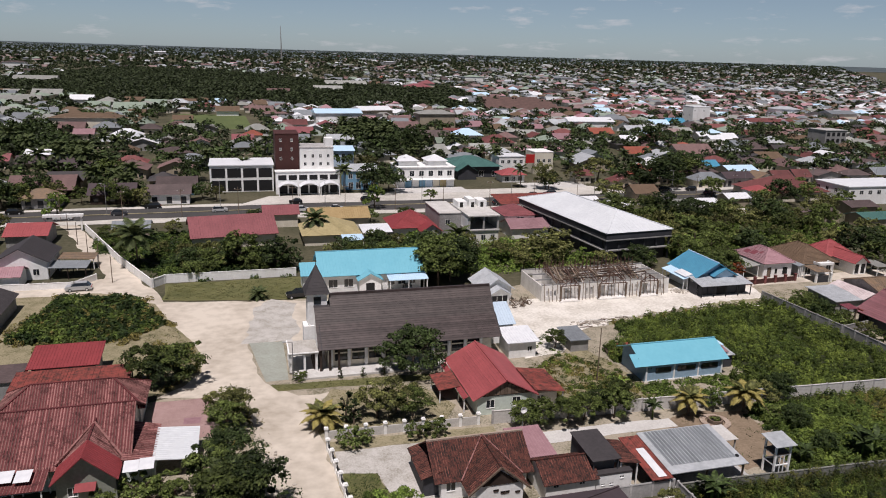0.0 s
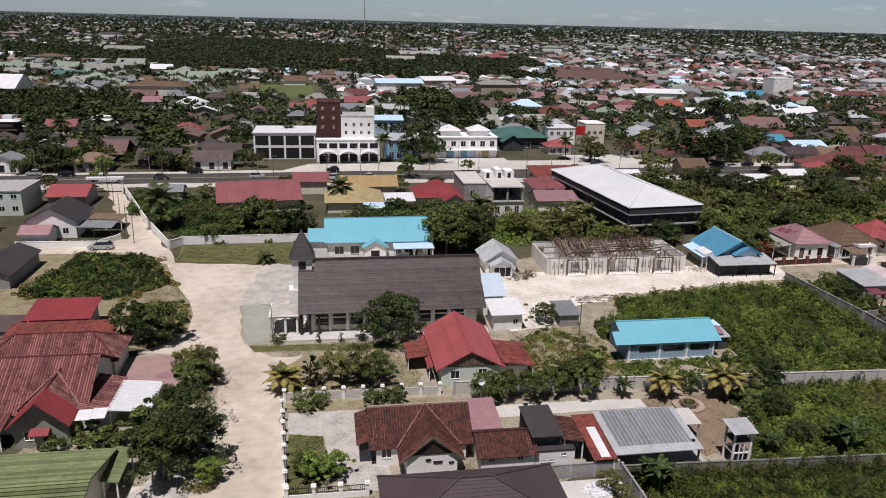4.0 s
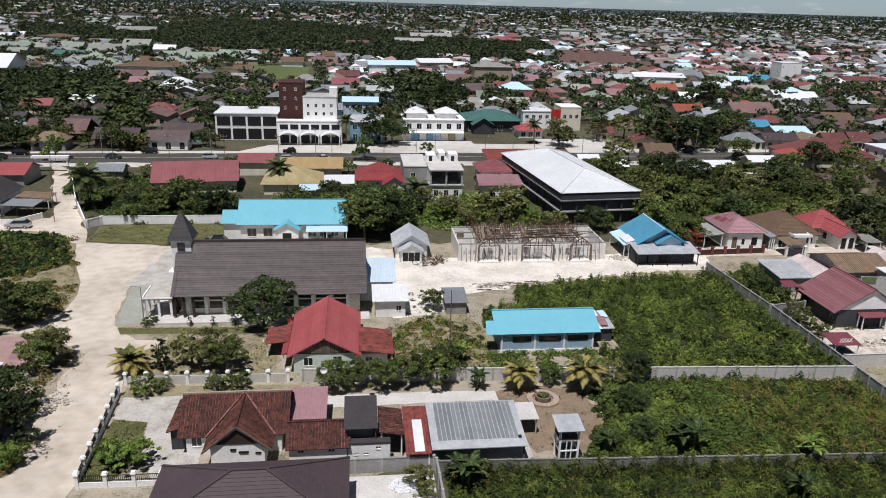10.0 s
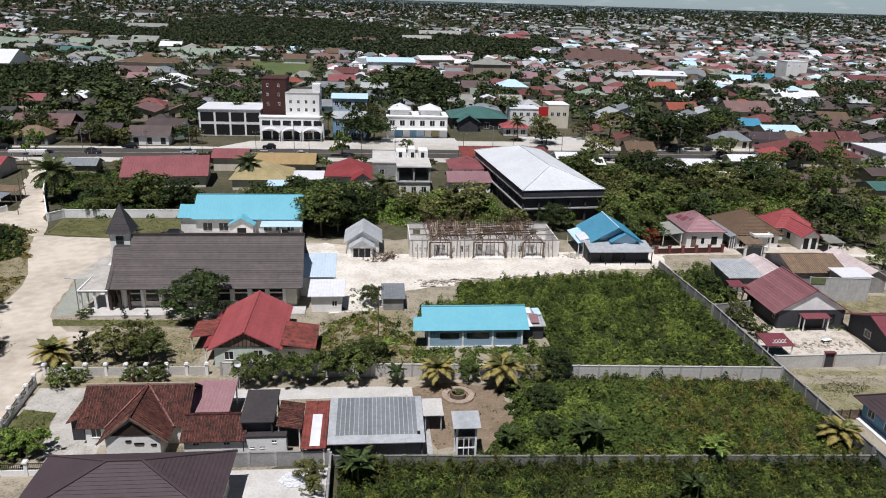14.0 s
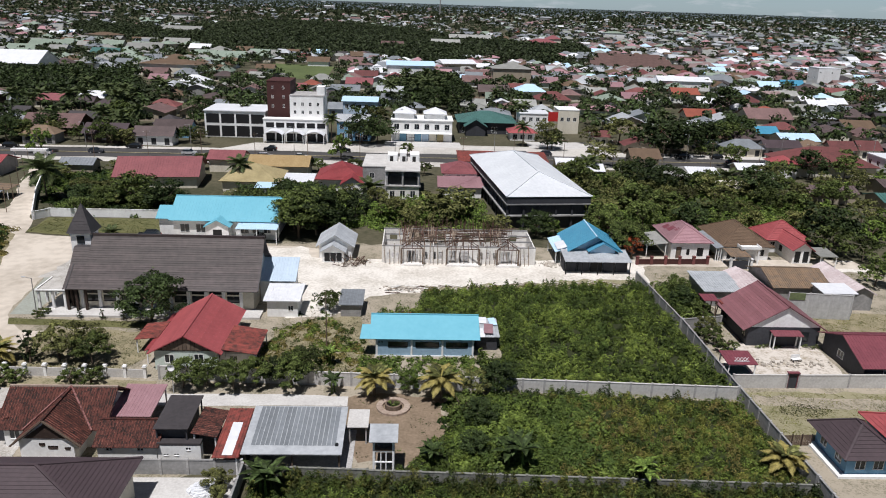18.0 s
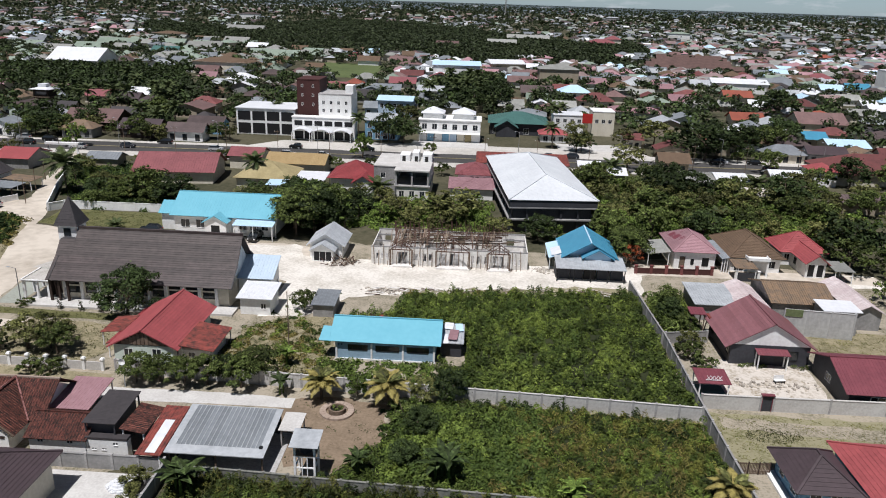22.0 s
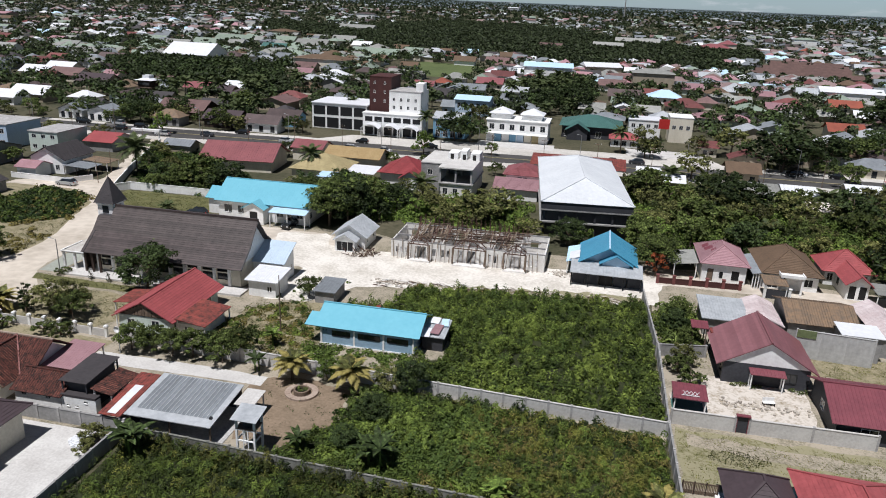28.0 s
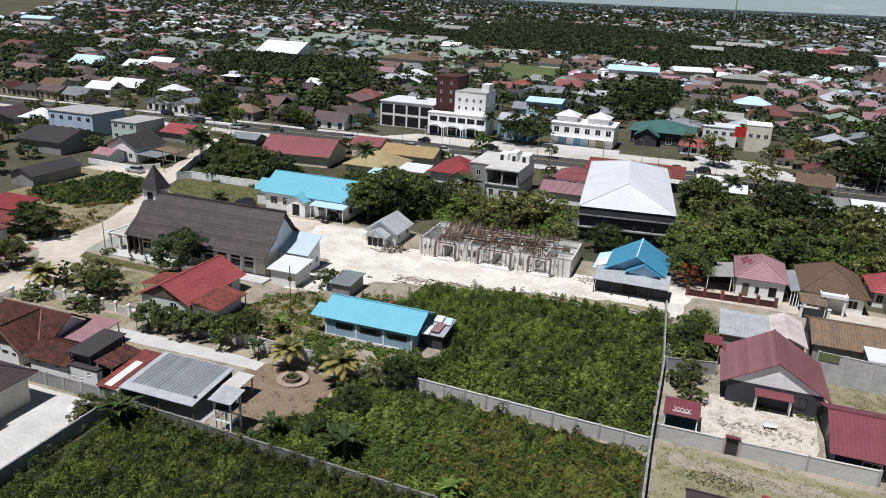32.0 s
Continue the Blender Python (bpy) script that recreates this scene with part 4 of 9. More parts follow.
# ---- red house beside the church ----
rh = house("red_roofed_house", "pale green house with a red metal gable roof", -26.0, -18.4, 76.3, 88.8, 2.6, "gy", 2.1, "palegreen", "red", over=0.75, overs=(0.75, 0.75, 0.45, 0.75), courses=0.38, lip=0.065, caps="red",
           openings={"s": [(1.2, 2.4, 0.9, 2.1), (4.8, 6.0, 0.9, 2.2)], "e": spread(3, 11.6, 1.2, 0.9, 2.1)}, gable="darktimber")
for i in range(11):
    x = -2.5 + i * 0.5
    top = 2.55 + 2.0 * (1 - abs(x) / 3.9)
    part("board", MB().box(x - 0.22, x + 0.22, -6.38, -6.3, 2.75, max(2.95, top - 0.1)), "wood", rh)
canopy("rusty_lean_to", "rusty red sheet lean-to against the red-roofed house", -17.9, -13.5, 76.6, 83.8, 2.1, 2.75, "rust", "e", 2, 0.3)
house("lean_to_store", "whitewashed side store under the rusty roof", -18.35, -14.3, 77.5, 83.2, 1.7, "flat", 0, "white", "concrete", over=0.0, openings={"s": [(1.2, 2.2, 0.7, 1.4)]}, category="store", base=False)
# darker sheet used here: the tree shade is put into its colour
canopy("porch_canopy", "red sheet porch on thin posts, darkened for its shade", -30.0, -26.9, 80.6, 85.6, 2.0, 2.35, "rust", "w", 2, 0.4)
canopy("red_side_roof", "narrow red side roof over the passage", -27.6, -26.85, 77.4, 88.6, 2.05, 2.3, "brightred", "w", 1, 0.4)

# ---- blue hall ----
bh = house("blue_hall", "pale blue hall with a bright sky-blue metal roof", 1.0, 13.9, 80.6, 87.4, 2.79, "gx", 1.61, "hallblue", "blueroof", over=0.45, overs=(0.75, 0.75, 0.45, 0.75), caps="blueroof",
           openings={"s": [(1.6, 4.2, 1.35, 2.15), (5.2, 8.3, 1.35, 2.15), (9.2, 12.1, 1.35, 2.15)]}, frame="black", panes=4)
part("eave_roof", MB().slope((-8.5, -3.84, 2.72), (-7.205, -3.84, 2.72), (-7.205, -1.55, 3.74), (-8.3, -1.55, 3.74), 0.08), "blueroof", bh, "lower strip of blue roof over the side door")
part("plinth", MB().box(-6.5, 6.5, -3.5, -3.405, 0, 0.22), "white", bh)
for x in (-6.3, -1.75, 2.3, 6.3):
    part("pilaster", MB().box(x - 0.12, x + 0.12, -3.48, -3.403, 0.22, 2.7), "white", bh)
for x in (-6.0, -5.6):
    part("vent", MB().box(x - 0.08, x + 0.08, -3.42, -3.402, 2.0, 2.2), "black", bh)
house("hall_shed", "ramshackle sheet shed beside the blue hall", 14.4, 17.2, 82.8, 87.2, 2.0, "mono_s", 0.5, "darkwall", "zinc", over=0.3, ribs=0.35, lip=0.04, category="shed")
for i, (x, y, w, d, z, m, rz) in enumerate(((14.9, 83.2, 1.1, 2.4, 2.30, "whiteroof", 4), (16.1, 84.2, 1.2, 2.6, 2.46, "pinkroof", -5), (16.8, 86.2, 1.0, 1.9, 2.62, "iceblue", 8), (15.4, 86.5, 1.2, 1.6, 2.64, "whiteroof", -3))):
    single("loose_sheet", MB().slope((-w / 2, -d / 2, 0), (w / 2, -d / 2, 0), (w / 2, d / 2, 0.22), (-w / 2, d / 2, 0.22), 0.03), m, "loose corrugated sheet laid on the shed roof", "metal sheet", x=x, y=y, z=z, rz=rz, group="loose sheets")

# ---- tiled house, sheds and water tower in the front garden ----
th = house("tiled_house", "white house with weathered red clay-tile roof", -35.4, -25.9, 59.6, 66.7, 2.23, "gx", 2.57, "white", "clay", over=0.3, overs=(0.8, 0.8, 0.3, 0.8), ribs=0.28, lip=0.05, caps="ridge",
           openings={"s": [(0.5, 1.6, 0.9, 2.1)], "w": spread(2, 6.6, 1.2, 0.9, 2.1)})
fg = house("front_gable_wing", "projecting gabled wing under clay tiles", -32.5, -27.3, 57.0, 62.8, 2.4, "gy", 2.3, "white", "clay", over=0.8, ribs=0.28, lip=0.05, caps="clay",
           openings={"s": [(1.9, 2.5, 1.9, 2.2), (2.7, 3.7, 1.6, 1.9), (4.3, 4.9, 1.5, 1.75)]}, pane="black", frame="darktimber", category="house wing", overs=(0.8, 0.8, 0.3, 0.6))
for s in (-1, 1):
    part("valley_mortar", MB().bar((0, 3.4, 4.97), (s * 3.42, -0.65, 2.2), 0.15), "clayrib", fg, "pale mortar line in the roof valley")
part("gable_board", MB().add([(-2.1, -2.97, 2.75), (2.1, -2.97, 2.75), (0, -2.97, 4.35), (-2.1, -2.91, 2.75), (2.1, -2.91, 2.75), (0, -2.91, 4.35)], [(0, 1, 2), (5, 4, 3), (0, 3, 4, 1), (1, 4, 5, 2), (2, 5, 3, 0)]), "darktimber", fg, "dark boarding under the verge")
part("barge_board", MB().bar((-3.4, -3.17, 1.98), (0, -3.17, 4.84), 0.16).bar((3.4, -3.17, 1.98), (0, -3.17, 4.84), 0.16), "wood", fg)
house("west_wing", "low west wing under clay tiles", -37.1, -35.5, 60.6, 66.4, 2.2, "mono_w", 0.7, "darkwall", "clay", over=0.35, ribs=0.28, category="house wing")
house("tiled_annexe", "long white annexe with moss-stained clay tiles", -24.9, -19.2, 56.6, 61.4, 2.3, "gx", 1.3, "white", "clay", over=0.35, ribs=0.28, caps="clay", openings={"s": [(0.8, 1.5, 1.6, 2.0), (3.8, 4.5, 1.6, 2.0)]}, category="annexe")
canopy("pink_sheet_roof", "faded maroon sheet roof behind the tiled house", -25.8, -21.4, 61.6, 67.4, 2.4, 3.0, "pinkroof", "s", 2, 0.35)
house("dark_loft", "dark boarded loft under the charcoal canopy", -19.3, -16.6, 57.6, 62.4, 3.7, "flat", 0, "darkwall", "darkroof", over=0.0, category="loft", base=False)
canopy("dark_canopy", "flat charcoal sheet canopy above the annexe", -19.5, -16.1, 57.0, 62.8, 3.9, 4.3, "darkroof", "s", 2, 0.0, "darkwall")
house("white_utility_wing", "white utility wing with small high windows", -19.1, -14.9, 56.6, 57.4, 2.3, "flat", 0, "white", "darkroof", over=0.03, openings={"s": [(0.5, 1.1, 1.1, 1.4), (1.5, 2.1, 1.1, 1.4), (2.7, 3.3, 1.7, 2.1)]}, category="annexe")
canopy("clay_lean_to", "clay-tiled lean-to of the utility wing", -16.0, -13.45, 57.4, 62.4, 2.75, 3.2, "clay", "e", 2, 0.28)
canopy("low_slab_roof", "low pale slab roof beside the shed", -0.9, 1.3, 60.3, 63.6, 2.15, 2.3, "pale_concrete", "s", 2, 0.0, "concrete")
canopy("red_striped_roof", "narrow roof of rusty red sheets with one white sheet", -13.4, -10.85, 54.9, 62.6, 2.1, 2.9, "rust", "s", 2, 0.3)
single("white_roof_sheet", MB().slope((-0.5, -2.5, 0), (0.5, -2.5, 0), (0.5, 2.5, 0.52), (-0.5, 2.5, 0.52), 0.03), "whiteroof", "white translucent sheet on the rusty roof", "metal sheet", x=-12.0, y=57.7, z=2.2)


def big_shed():
    t = thing("open_shed", "open shed with a grey and silver sheet roof", "shed", -5.9, 59.3, 0)
    a, b, c, d = -4.9, 4.9, -3.85, 3.75
    part("roof", MB().slope((a, c, 2.15), (b, c, 2.15), (b, d, 2.95), (a, d, 2.95), 0.1), "zinc", t, "silver flashing sheet")
    for i in range(9):
        w = 0.93
        x = a + 0.75 + i * w
        part("roof_sheet", MB().slope((x, c + 1.3, 2.15 + 1.3 * 0.105 + 0.012), (x + w - 0.015, c + 1.3, 2.15 + 1.3 * 0.105 + 0.012), (x + w - 0.015, d - 0.1, 2.948), (x, d - 0.1, 2.948), 0.03), "greysheet", t)
        for u in (0.0, 0.46):
            part("seam", MB().bar((x + u, c + 1.3, 2.15 + 1.3 * 0.105 + 0.02), (x + u, d - 0.1, 2.96), 0.07), "zinc", t)
    for x in (a + 0.3, 0.0, b - 0.3):
        for y in (c + 0.5, d - 0.3):
            part("post", MB().box(x - 0.08, x + 0.08, y - 0.08, y + 0.08, 0, 2.1 if y < 0 else 2.75), "wood", t)
    part("back_wall", MB().box(a + 0.4, b - 0.4, d - 0.25, d - 0.1, 0, 2.6), "darkwall", t)
    part("side_wall", MB().box(a + 0.15, a + 0.22, c + 0.6, d - 0.4, 0, 2.0), "darkwall", t)
    part("floor", MB().box(a + 0.3, b + 0.9, c + 0.4, d, 0, 0.08), "concrete", t)
    part("flue", MB().box(b - 0.75, b - 0.45, c + 1.2, c + 1.5, 2.3, 2.5), "black", t)


big_shed()


def water_tower():
    t = thing("water_tower", "white timber water tower with a sheet roof", "water tower", 3.1, 56.0, 0)
    for x in (-0.95, 0.95):
        for y in (-0.85, 0.85):
            part("leg", MB().box(x - 0.1, x + 0.1, y - 0.1, y + 0.1, 0, 4.1), "white", t)
    for z in (1.5, 2.75):
        part("brace", MB().box(-0.95, 0.95, -0.92, -0.8, z, z + 0.12).box(-0.95, 0.95, 0.8, 0.92, z, z + 0.12).box(-1.02, -0.9, -0.8, 0.8, z, z + 0.12).box(0.9, 1.02, -0.8, 0.8, z, z + 0.12), "white", t)
    part("deck", MB().box(-1.05, 1.05, -0.95, 0.95, 2.87, 2.97), "wood", t)
    part("tank", MB().tube((0, 0, 2.97), (0, 0, 3.95), 0.62, 0.62, 16), "darkwall", t, "dark plastic water tank")
    part("mullion", MB().box(-0.3, -0.2, -0.9, -0.82, 0, 2.75).box(0.2, 0.3, -0.9, -0.82, 0, 2.75), "white", t)
    part("roof", MB().slope((-1.4, -1.35, 4.1), (1.4, -1.35, 4.1), (1.4, 1.3, 4.5), (-1.4, 1.3, 4.5), 0.06), "zinc", t)


water_tower()


def well():
    t = thing("garden_well", "round pale concrete ring with a planted basin", "well", 3.7, 67.8, 0)
    n = 20
    for name, r0, r1, z, mat in (("rim", 1.25, 1.95, 0.28, "ridge"), ("basin", 0.75, 0.95, 0.6, "wood")):
        for i in range(n if name == "rim" else 1):
            mb = MB()
            k0, k1 = (i, i + 1) if name == "rim" else (0, n)
            for k in range(k0, k1):
                a0, a1 = k * math.tau / n + (0.015 if name == "rim" else 0), (k + 1) * math.tau / n
                mb.poly([(r0 * math.cos(a0), r0 * math.sin(a0)), (r1 * math.cos(a0), r1 * math.sin(a0)), (r1 * math.cos(a1), r1 * math.sin(a1)), (r0 * math.cos(a1), r0 * math.sin(a1))], 0, z)
            part("stone" if name == "rim" else name, mb if name == "rim" else mb.weld(), mat, t)
    part("soil", MB().poly([(0.75 * math.cos(i * math.tau / n), 0.75 * math.sin(i * math.tau / n)) for i in range(n)], 0, 0.18), "black", t, "dark water inside the ring")


well()

# ---- plum-roofed house in front ----
ph = house("plum_roofed_house", "cream house with a plum-brown ribbed hip roof", -35.0, -19.7, 43.8, 51.8, 3.9, "hip", 2.2, "cream", "plumroof", over=0.8, courses=0.36, lip=0.045, caps="plumroof", hip=7.0,
           openings={"n": spread(3, 15.3, 1.4, 1.2, 2.6), "e": [(0.9, 2.0, 1.2, 2.6)]}, doors={})
canopy("east_awning", "plum sheet awning over a side door", -19.6, -18.2, 43.6, 46.6, 2.5, 2.8, "plumroof", "e", 2, 0.33, "cream")

# ---- west of the lane ----
wt = house("old_tiled_house", "large old house with faded red tile roofs", -82.5, -67.4, 70.5, 82.5, 3.0, "gx", 3.4, "palegreen", "claypink", over=0.8, ribs=0.3, lip=0.07, caps="claypink",
           openings={"s": [(1.0, 2.4, 0.9, 2.2), (5.0, 6.4, 0.9, 2.2)]})
house("old_house_gable", "front gable with red sheet verge, pale green wall darkened for shade", -73.4, -67.8, 67.4, 76.0, 2.9, "gy", 2.6, "shadegreen", "claypink", over=0.7, ribs=0.3, lip=0.07, caps="claypink",
      openings={"s": [(1.0, 2.0, 0.9, 2.0)]}, category="house wing", overs=(0.7, 0.7, -2.7, 0.7))
verge = thing("red_verge_roof", "strip of bright red sheet along the gable", "roof", -70.6, 68.3, 0)
lay_roof(verge, roof_slopes("gy", -3.2, 3.2, -1.7, 1.82, 2.82, 5.68), "brightred", 0.35, lip=0.04)
house("rear_house", "rear house range under faded red tiles", -83.0, -67.2, 83.0, 89.5, 2.9, "hip", 2.2, "palegreen", "claypink", over=0.6, ribs=0.3, lip=0.07, caps="claypink", category="house wing")
house("old_house_east", "low east range under red tiles", -67.2, -64.6, 69.6, 77.5, 2.5, "mono_e", 0.8, "palegreen", "claypink", over=0.3, ribs=0.36, lip=0.07, category="house wing")
canopy("white_carport", "white sheet carport beside the old house", -64.6, -60.0, 69.8, 77.0, 2.3, 2.7, "hallroof", "e", 2, 0.4)
for x, y in ((-66.4, 68.2), (-64.9, 68.4), (-76.5, 68.6), (-78.2, 68.8)):
    single("white_sheet_patch", MB().slope((-0.75, -0.9, 0), (0.75, -0.9, 0), (0.75, 0.9, 0.3), (-0.75, 0.9, 0.3), 0.03), "whiteroof", "white sheet patching the tiled eave", "metal sheet", x=x, y=y, z=3.05, group="white roof patches")
canopy("west_lean_to", "low red-tiled verandah of the old house", -82.5, -74.4, 66.8, 70.4, 2.4, 3.0, "claypink", "s", 4, 0.3)
house("red_sheet_house", "grey house with a bright red sheet roof", -82.6, -74.6, 97.6, 102.6, 2.6, "mono_s", 1.0, "render", "brightred", over=0.6, ribs=0.4, lip=0.04, openings={"s": [(3.2, 4.6, 0.9, 1.9), (5.6, 6.3, 0.5, 1.9)]})
canopy("rust_passage_roof", "rusty red passage roof", -84.0, -69.5, 91.0, 96.2, 2.3, 2.8, "rust", "s", 4, 0.4, "wood")
house("grey_flat_roof", "low store with a brown sheet roof", -90.5, -83.4, 94.0, 99.0, 2.4, "mono_s", 0.3, "render", "mauve", over=0.2, category="store")
house("green_roofed_house", "house with a pale green ribbed tile roof", -76.0, -61.8, 46.0, 61.0, 2.9, "gx", 1.9, "cream", "palegreenroof", over=0.5, courses=0.45, lip=0.13, caps="palegreenroof")
canopy("green_house_awning", "pale green sheet awning at the green-roofed house", -61.7, -60.0, 56.5, 62.5, 2.3, 2.6, "palegreenroof", "e", 2, 0.35)

# houses round the far end of the lane
house("grey_gable_house", "white house with a dark grey gable roof", -101.0, -91.6, 148.6, 159.0, 3.8, "gy", 2.6, "white", "darkroof", over=0.6, courses=0.36, openings={"s": spread(3, 8.8, 1.2, 0.9, 2.2)})
house("garage_wing", "low white wing with a faded red roof", -100.5, -95.4, 143.2, 148.2, 2.5, "gx", 1.1, "white", "pinkroof", over=0.5, ribs=0.4)
canopy("house_carport", "grey sheet carport beside the white house", -91.4, -84.4, 147.5, 153.0, 2.3, 2.6, "greysheet", "e", 3, 0.4, "darktimber")
canopy("rear_carport", "pale sheet canopy behind the carport", -91.0, -84.0, 154.0, 159.0, 2.3, 2.7, "stripe_tan", "e", 3, 0.4)
house("brown_corner_house", "low house with a brown sheet roof", -99.5, -93.0, 118.0, 131.5, 2.6, "gy", 1.4, "render", "darkroof", over=0.5, ribs=0.4)
house("west_dark_hall", "low hall with a dark sheet roof", -128.0, -113.5, 145.0, 160.0, 3.4, "gx", 2.4, "render", "darkroof", over=0.6, ribs=0.5)
house("weathered_block", "two-storey block with stained pale blue walls", -142.0, -125.0, 168.0, 181.0, 6.6, "flat", 0, "paleblue", "concrete", over=0.2, openings={"s": spread(5, 17, 1.6, 1.0, 2.4) + spread(5, 17, 1.6, 4.2, 5.6)})
house("red_corner_house", "house with a red metal roof by the main road", -106.0, -97.6, 175.0, 185.0, 2.8, "gx", 1.8, "render", "red", over=0.6, ribs=0.5)
house("grey_two_storey", "unpainted two-storey house with a flat roof", -118.0, -109.0, 168.0, 180.0, 5.6, "flat", 0, "palegreen", "concrete", over=0.2, openings={"s": spread(3, 9, 1.4, 1.0, 2.2) + spread(3, 9, 1.4, 3.9, 5.0)})
gate = thing("lane_gate", "white beam gate over the lane", "gate", -97.0, 190.5, 0, 2)
part("post", MB().box(-4.2, -3.8, -0.2, 0.2, 0, 3.6), "white", gate)
part("post", MB().box(3.8, 4.2, -0.2, 0.2, 0, 3.6), "white", gate)
part("beam", MB().box(-4.6, 4.6, -0.6, 0.6, 3.6, 4.2), "white", gate)

# ---- east side ----
mh = house("maroon_house", "dark-walled house with a maroon ribbed gable roof", 52.6, 62.8, 85.2, 94.4, 2.9, "gy", 3.1, "darkwall", "oldmaroon", over=0.9, courses=0.42, lip=0.04, caps="oldmaroon",
           openings={"s": [(7.2, 8.8, 0.8, 2.2)], "w": spread(2, 9.4, 1.2, 0.9, 2.1)}, frame="black", gable="white", overs=(0.9, 0.9, 0.35, 0.6))
# west slope paler: its sky sheen is put into the tile colour
for ob in mh.children:
    if ob.name.startswith("roof_slope") and min(v.co.x for v in ob.data.vertices) < -1:
        for o in (ob, *ob.children):
            o.data.materials[0] = M["sheenmaroon"]
canopy("maroon_porch", "small maroon porch on white posts", 55.6, 59.8, 83.6, 85.1, 2.25, 2.5, "maroon", "s", 2, 0.4)
house("maroon_long_house", "long dark house with a maroon sheet roof", 63.0, 78.0, 74.6, 84.2, 2.6, "gx", 1.9, "darkwall", "maroon", over=0.7, ribs=0.4, lip=0.03, caps="maroon", openings={"s": [(2.5, 4.3, 0.9, 1.9)], "w": [(3.5, 4.9, 0.9, 2.0)]})
canopy("yard_gazebo", "small maroon-roofed gazebo in the yard", 45.9, 49.8, 75.7, 79.0, 1.95, 2.3, "maroon", "s", 2, 0.4)
house("blue_bungalow", "sky-blue bungalow with a dark ribbed hip roof", 49.7, 54.5, 55.4, 61.2, 2.7, "hip", 1.75, "blue_wall", "plumroof", over=0.8, courses=0.4, lip=0.045, caps="plumroof", openings={"w": spread(2, 5.8, 1.2, 0.8, 2.1), "s": spread(2, 4.8, 1.1, 0.8, 2.1)})
single("bungalow_plinth", MB().box(-0.9, -0.02, -3.4, 2.9, 0, 0.3).box(-0.02, 4.8, -3.4, -2.92, 0, 0.3), "white", "white concrete walk round the blue bungalow", "pavement", x=49.68, y=58.3)
house("red_hip_house", "house with a red ribbed hip roof", 56.2, 64.5, 52.0, 62.9, 2.7, "hip", 2.2, "blue_wall", "red", over=0.7, courses=0.4, lip=0.045, caps="red")
house("sheet_roof_house", "low house with a silver and pinkish sheet roof", 51.9, 57.7, 99.2, 106.4, 2.6, "mono_s", 0.5, "render", "zinc", over=0.4, ribs=0.4, lip=0.04)
house("pink_sheet_house", "low house with a pinkish sheet roof", 58.0, 62.2, 99.0, 107.4, 2.8, "gy", 0.9, "render", "rosewhite", over=0.4, ribs=0.4, lip=0.04)
house("striped_roof_house", "grey concrete house with rusty striped sheets", 63.4, 72.4, 100.2, 109.6, 3.1, "gx", 1.5, "render", "stripe_tan", over=0.4, ribs=0.35, lip=0.05)
house("grey_block_wall", "tall bare concrete annexe with a white sheet roof", 69.3, 74.2, 96.2, 99.7, 3.7, "mono_s", 0.2, "render", "whiteroof", over=0.3)
house("long_sheet_house", "long low house under pinkish white sheets", 74.6, 78.6, 98.4, 110.0, 2.9, "gy", 1.1, "render", "rosewhite", over=0.4, ribs=0.4, lip=0.04)
canopy("maroon_tank_stand", "small maroon roof on a tank stand", 49.6, 51.9, 94.0, 96.3, 3.1, 3.3, "maroon", "s", 2, 0.4, "wood")
house("pink_roofed_house", "white house with a faded pink hip roof", 54.2, 61.4, 121.9, 132.0, 3.5, "hip", 2.1, "white", "pinkroof", over=0.5, courses=0.36, caps="pinkroof",
      openings={"s": [(4.9, 6.1, 0.7, 2.3), (2.9, 3.5, 0.9, 2.0)]}, doors={"s": [(0.9, 1.9, 0.12, 2.4)]}, frame="black", pane="black")
for y, k0, k1, w in ((127.3, 0.3, 0.62, 1.6), (129.2, 0.25, 0.5, 1.5), (125.6, 0.5, 0.72, 0.9), (128.4, 0.66, 0.84, 0.8)):
    x0, x1 = 53.7 + 4.1 * k0, 53.7 + 4.1 * k1
    single("roof_patch", MB().slope((x0, y + w / 2, 3.36 + 2.24 * k0), (x0, y - w / 2, 3.36 + 2.24 * k0), (x1, y - w / 2, 3.36 + 2.24 * k1), (x1, y + w / 2, 3.36 + 2.24 * k1), 0.05), "maroon", "darker replaced sheet on the faded pink roof", "metal sheet", z=0.1)
canopy("side_carport", "weathered pale sheet carport beside the pink-roofed house", 49.5, 53.6, 122.4, 130.0, 2.4, 3.0, "palesheet", "w", 2, 0.4)
house("tan_hip_house", "white house with a tan-brown hip roof", 64.3, 72.9, 122.0, 133.6, 3.1, "hip", 2.7, "white", "tanroof", over=0.7, courses=0.36, caps="tanroof", openings={"s": [(6.4, 7.8, 0.8, 2.2), (0.6, 2.4, 0.1, 2.3)]}, pane="black")
canopy("side_passage_roof", "grey sheet roof over the passage between the houses", 62.1, 63.5, 120.6, 131.0, 2.7, 3.0, "greysheet", "w", 3, 0.4)
canopy("tan_carport", "rusty brown sheet carport behind the gate", 63.3, 67.1, 116.6, 120.6, 2.5, 2.8, "stripe_tan", "s", 2, 0.4)
porch = thing("white_porch", "flat white porch slab with a raised edge", "porch", 68.2, 120.4, 0)
part("slab", MB().box(-1.9, 1.9, -1.1, 0.85, 3.0, 3.2).box(-1.9, 1.9, -1.1, -0.98, 3.2, 3.5).box(-1.9, -1.78, -0.98, 0.85, 3.2, 3.5).box(1.78, 1.9, -0.98, 0.85, 3.2, 3.5), "white", porch)
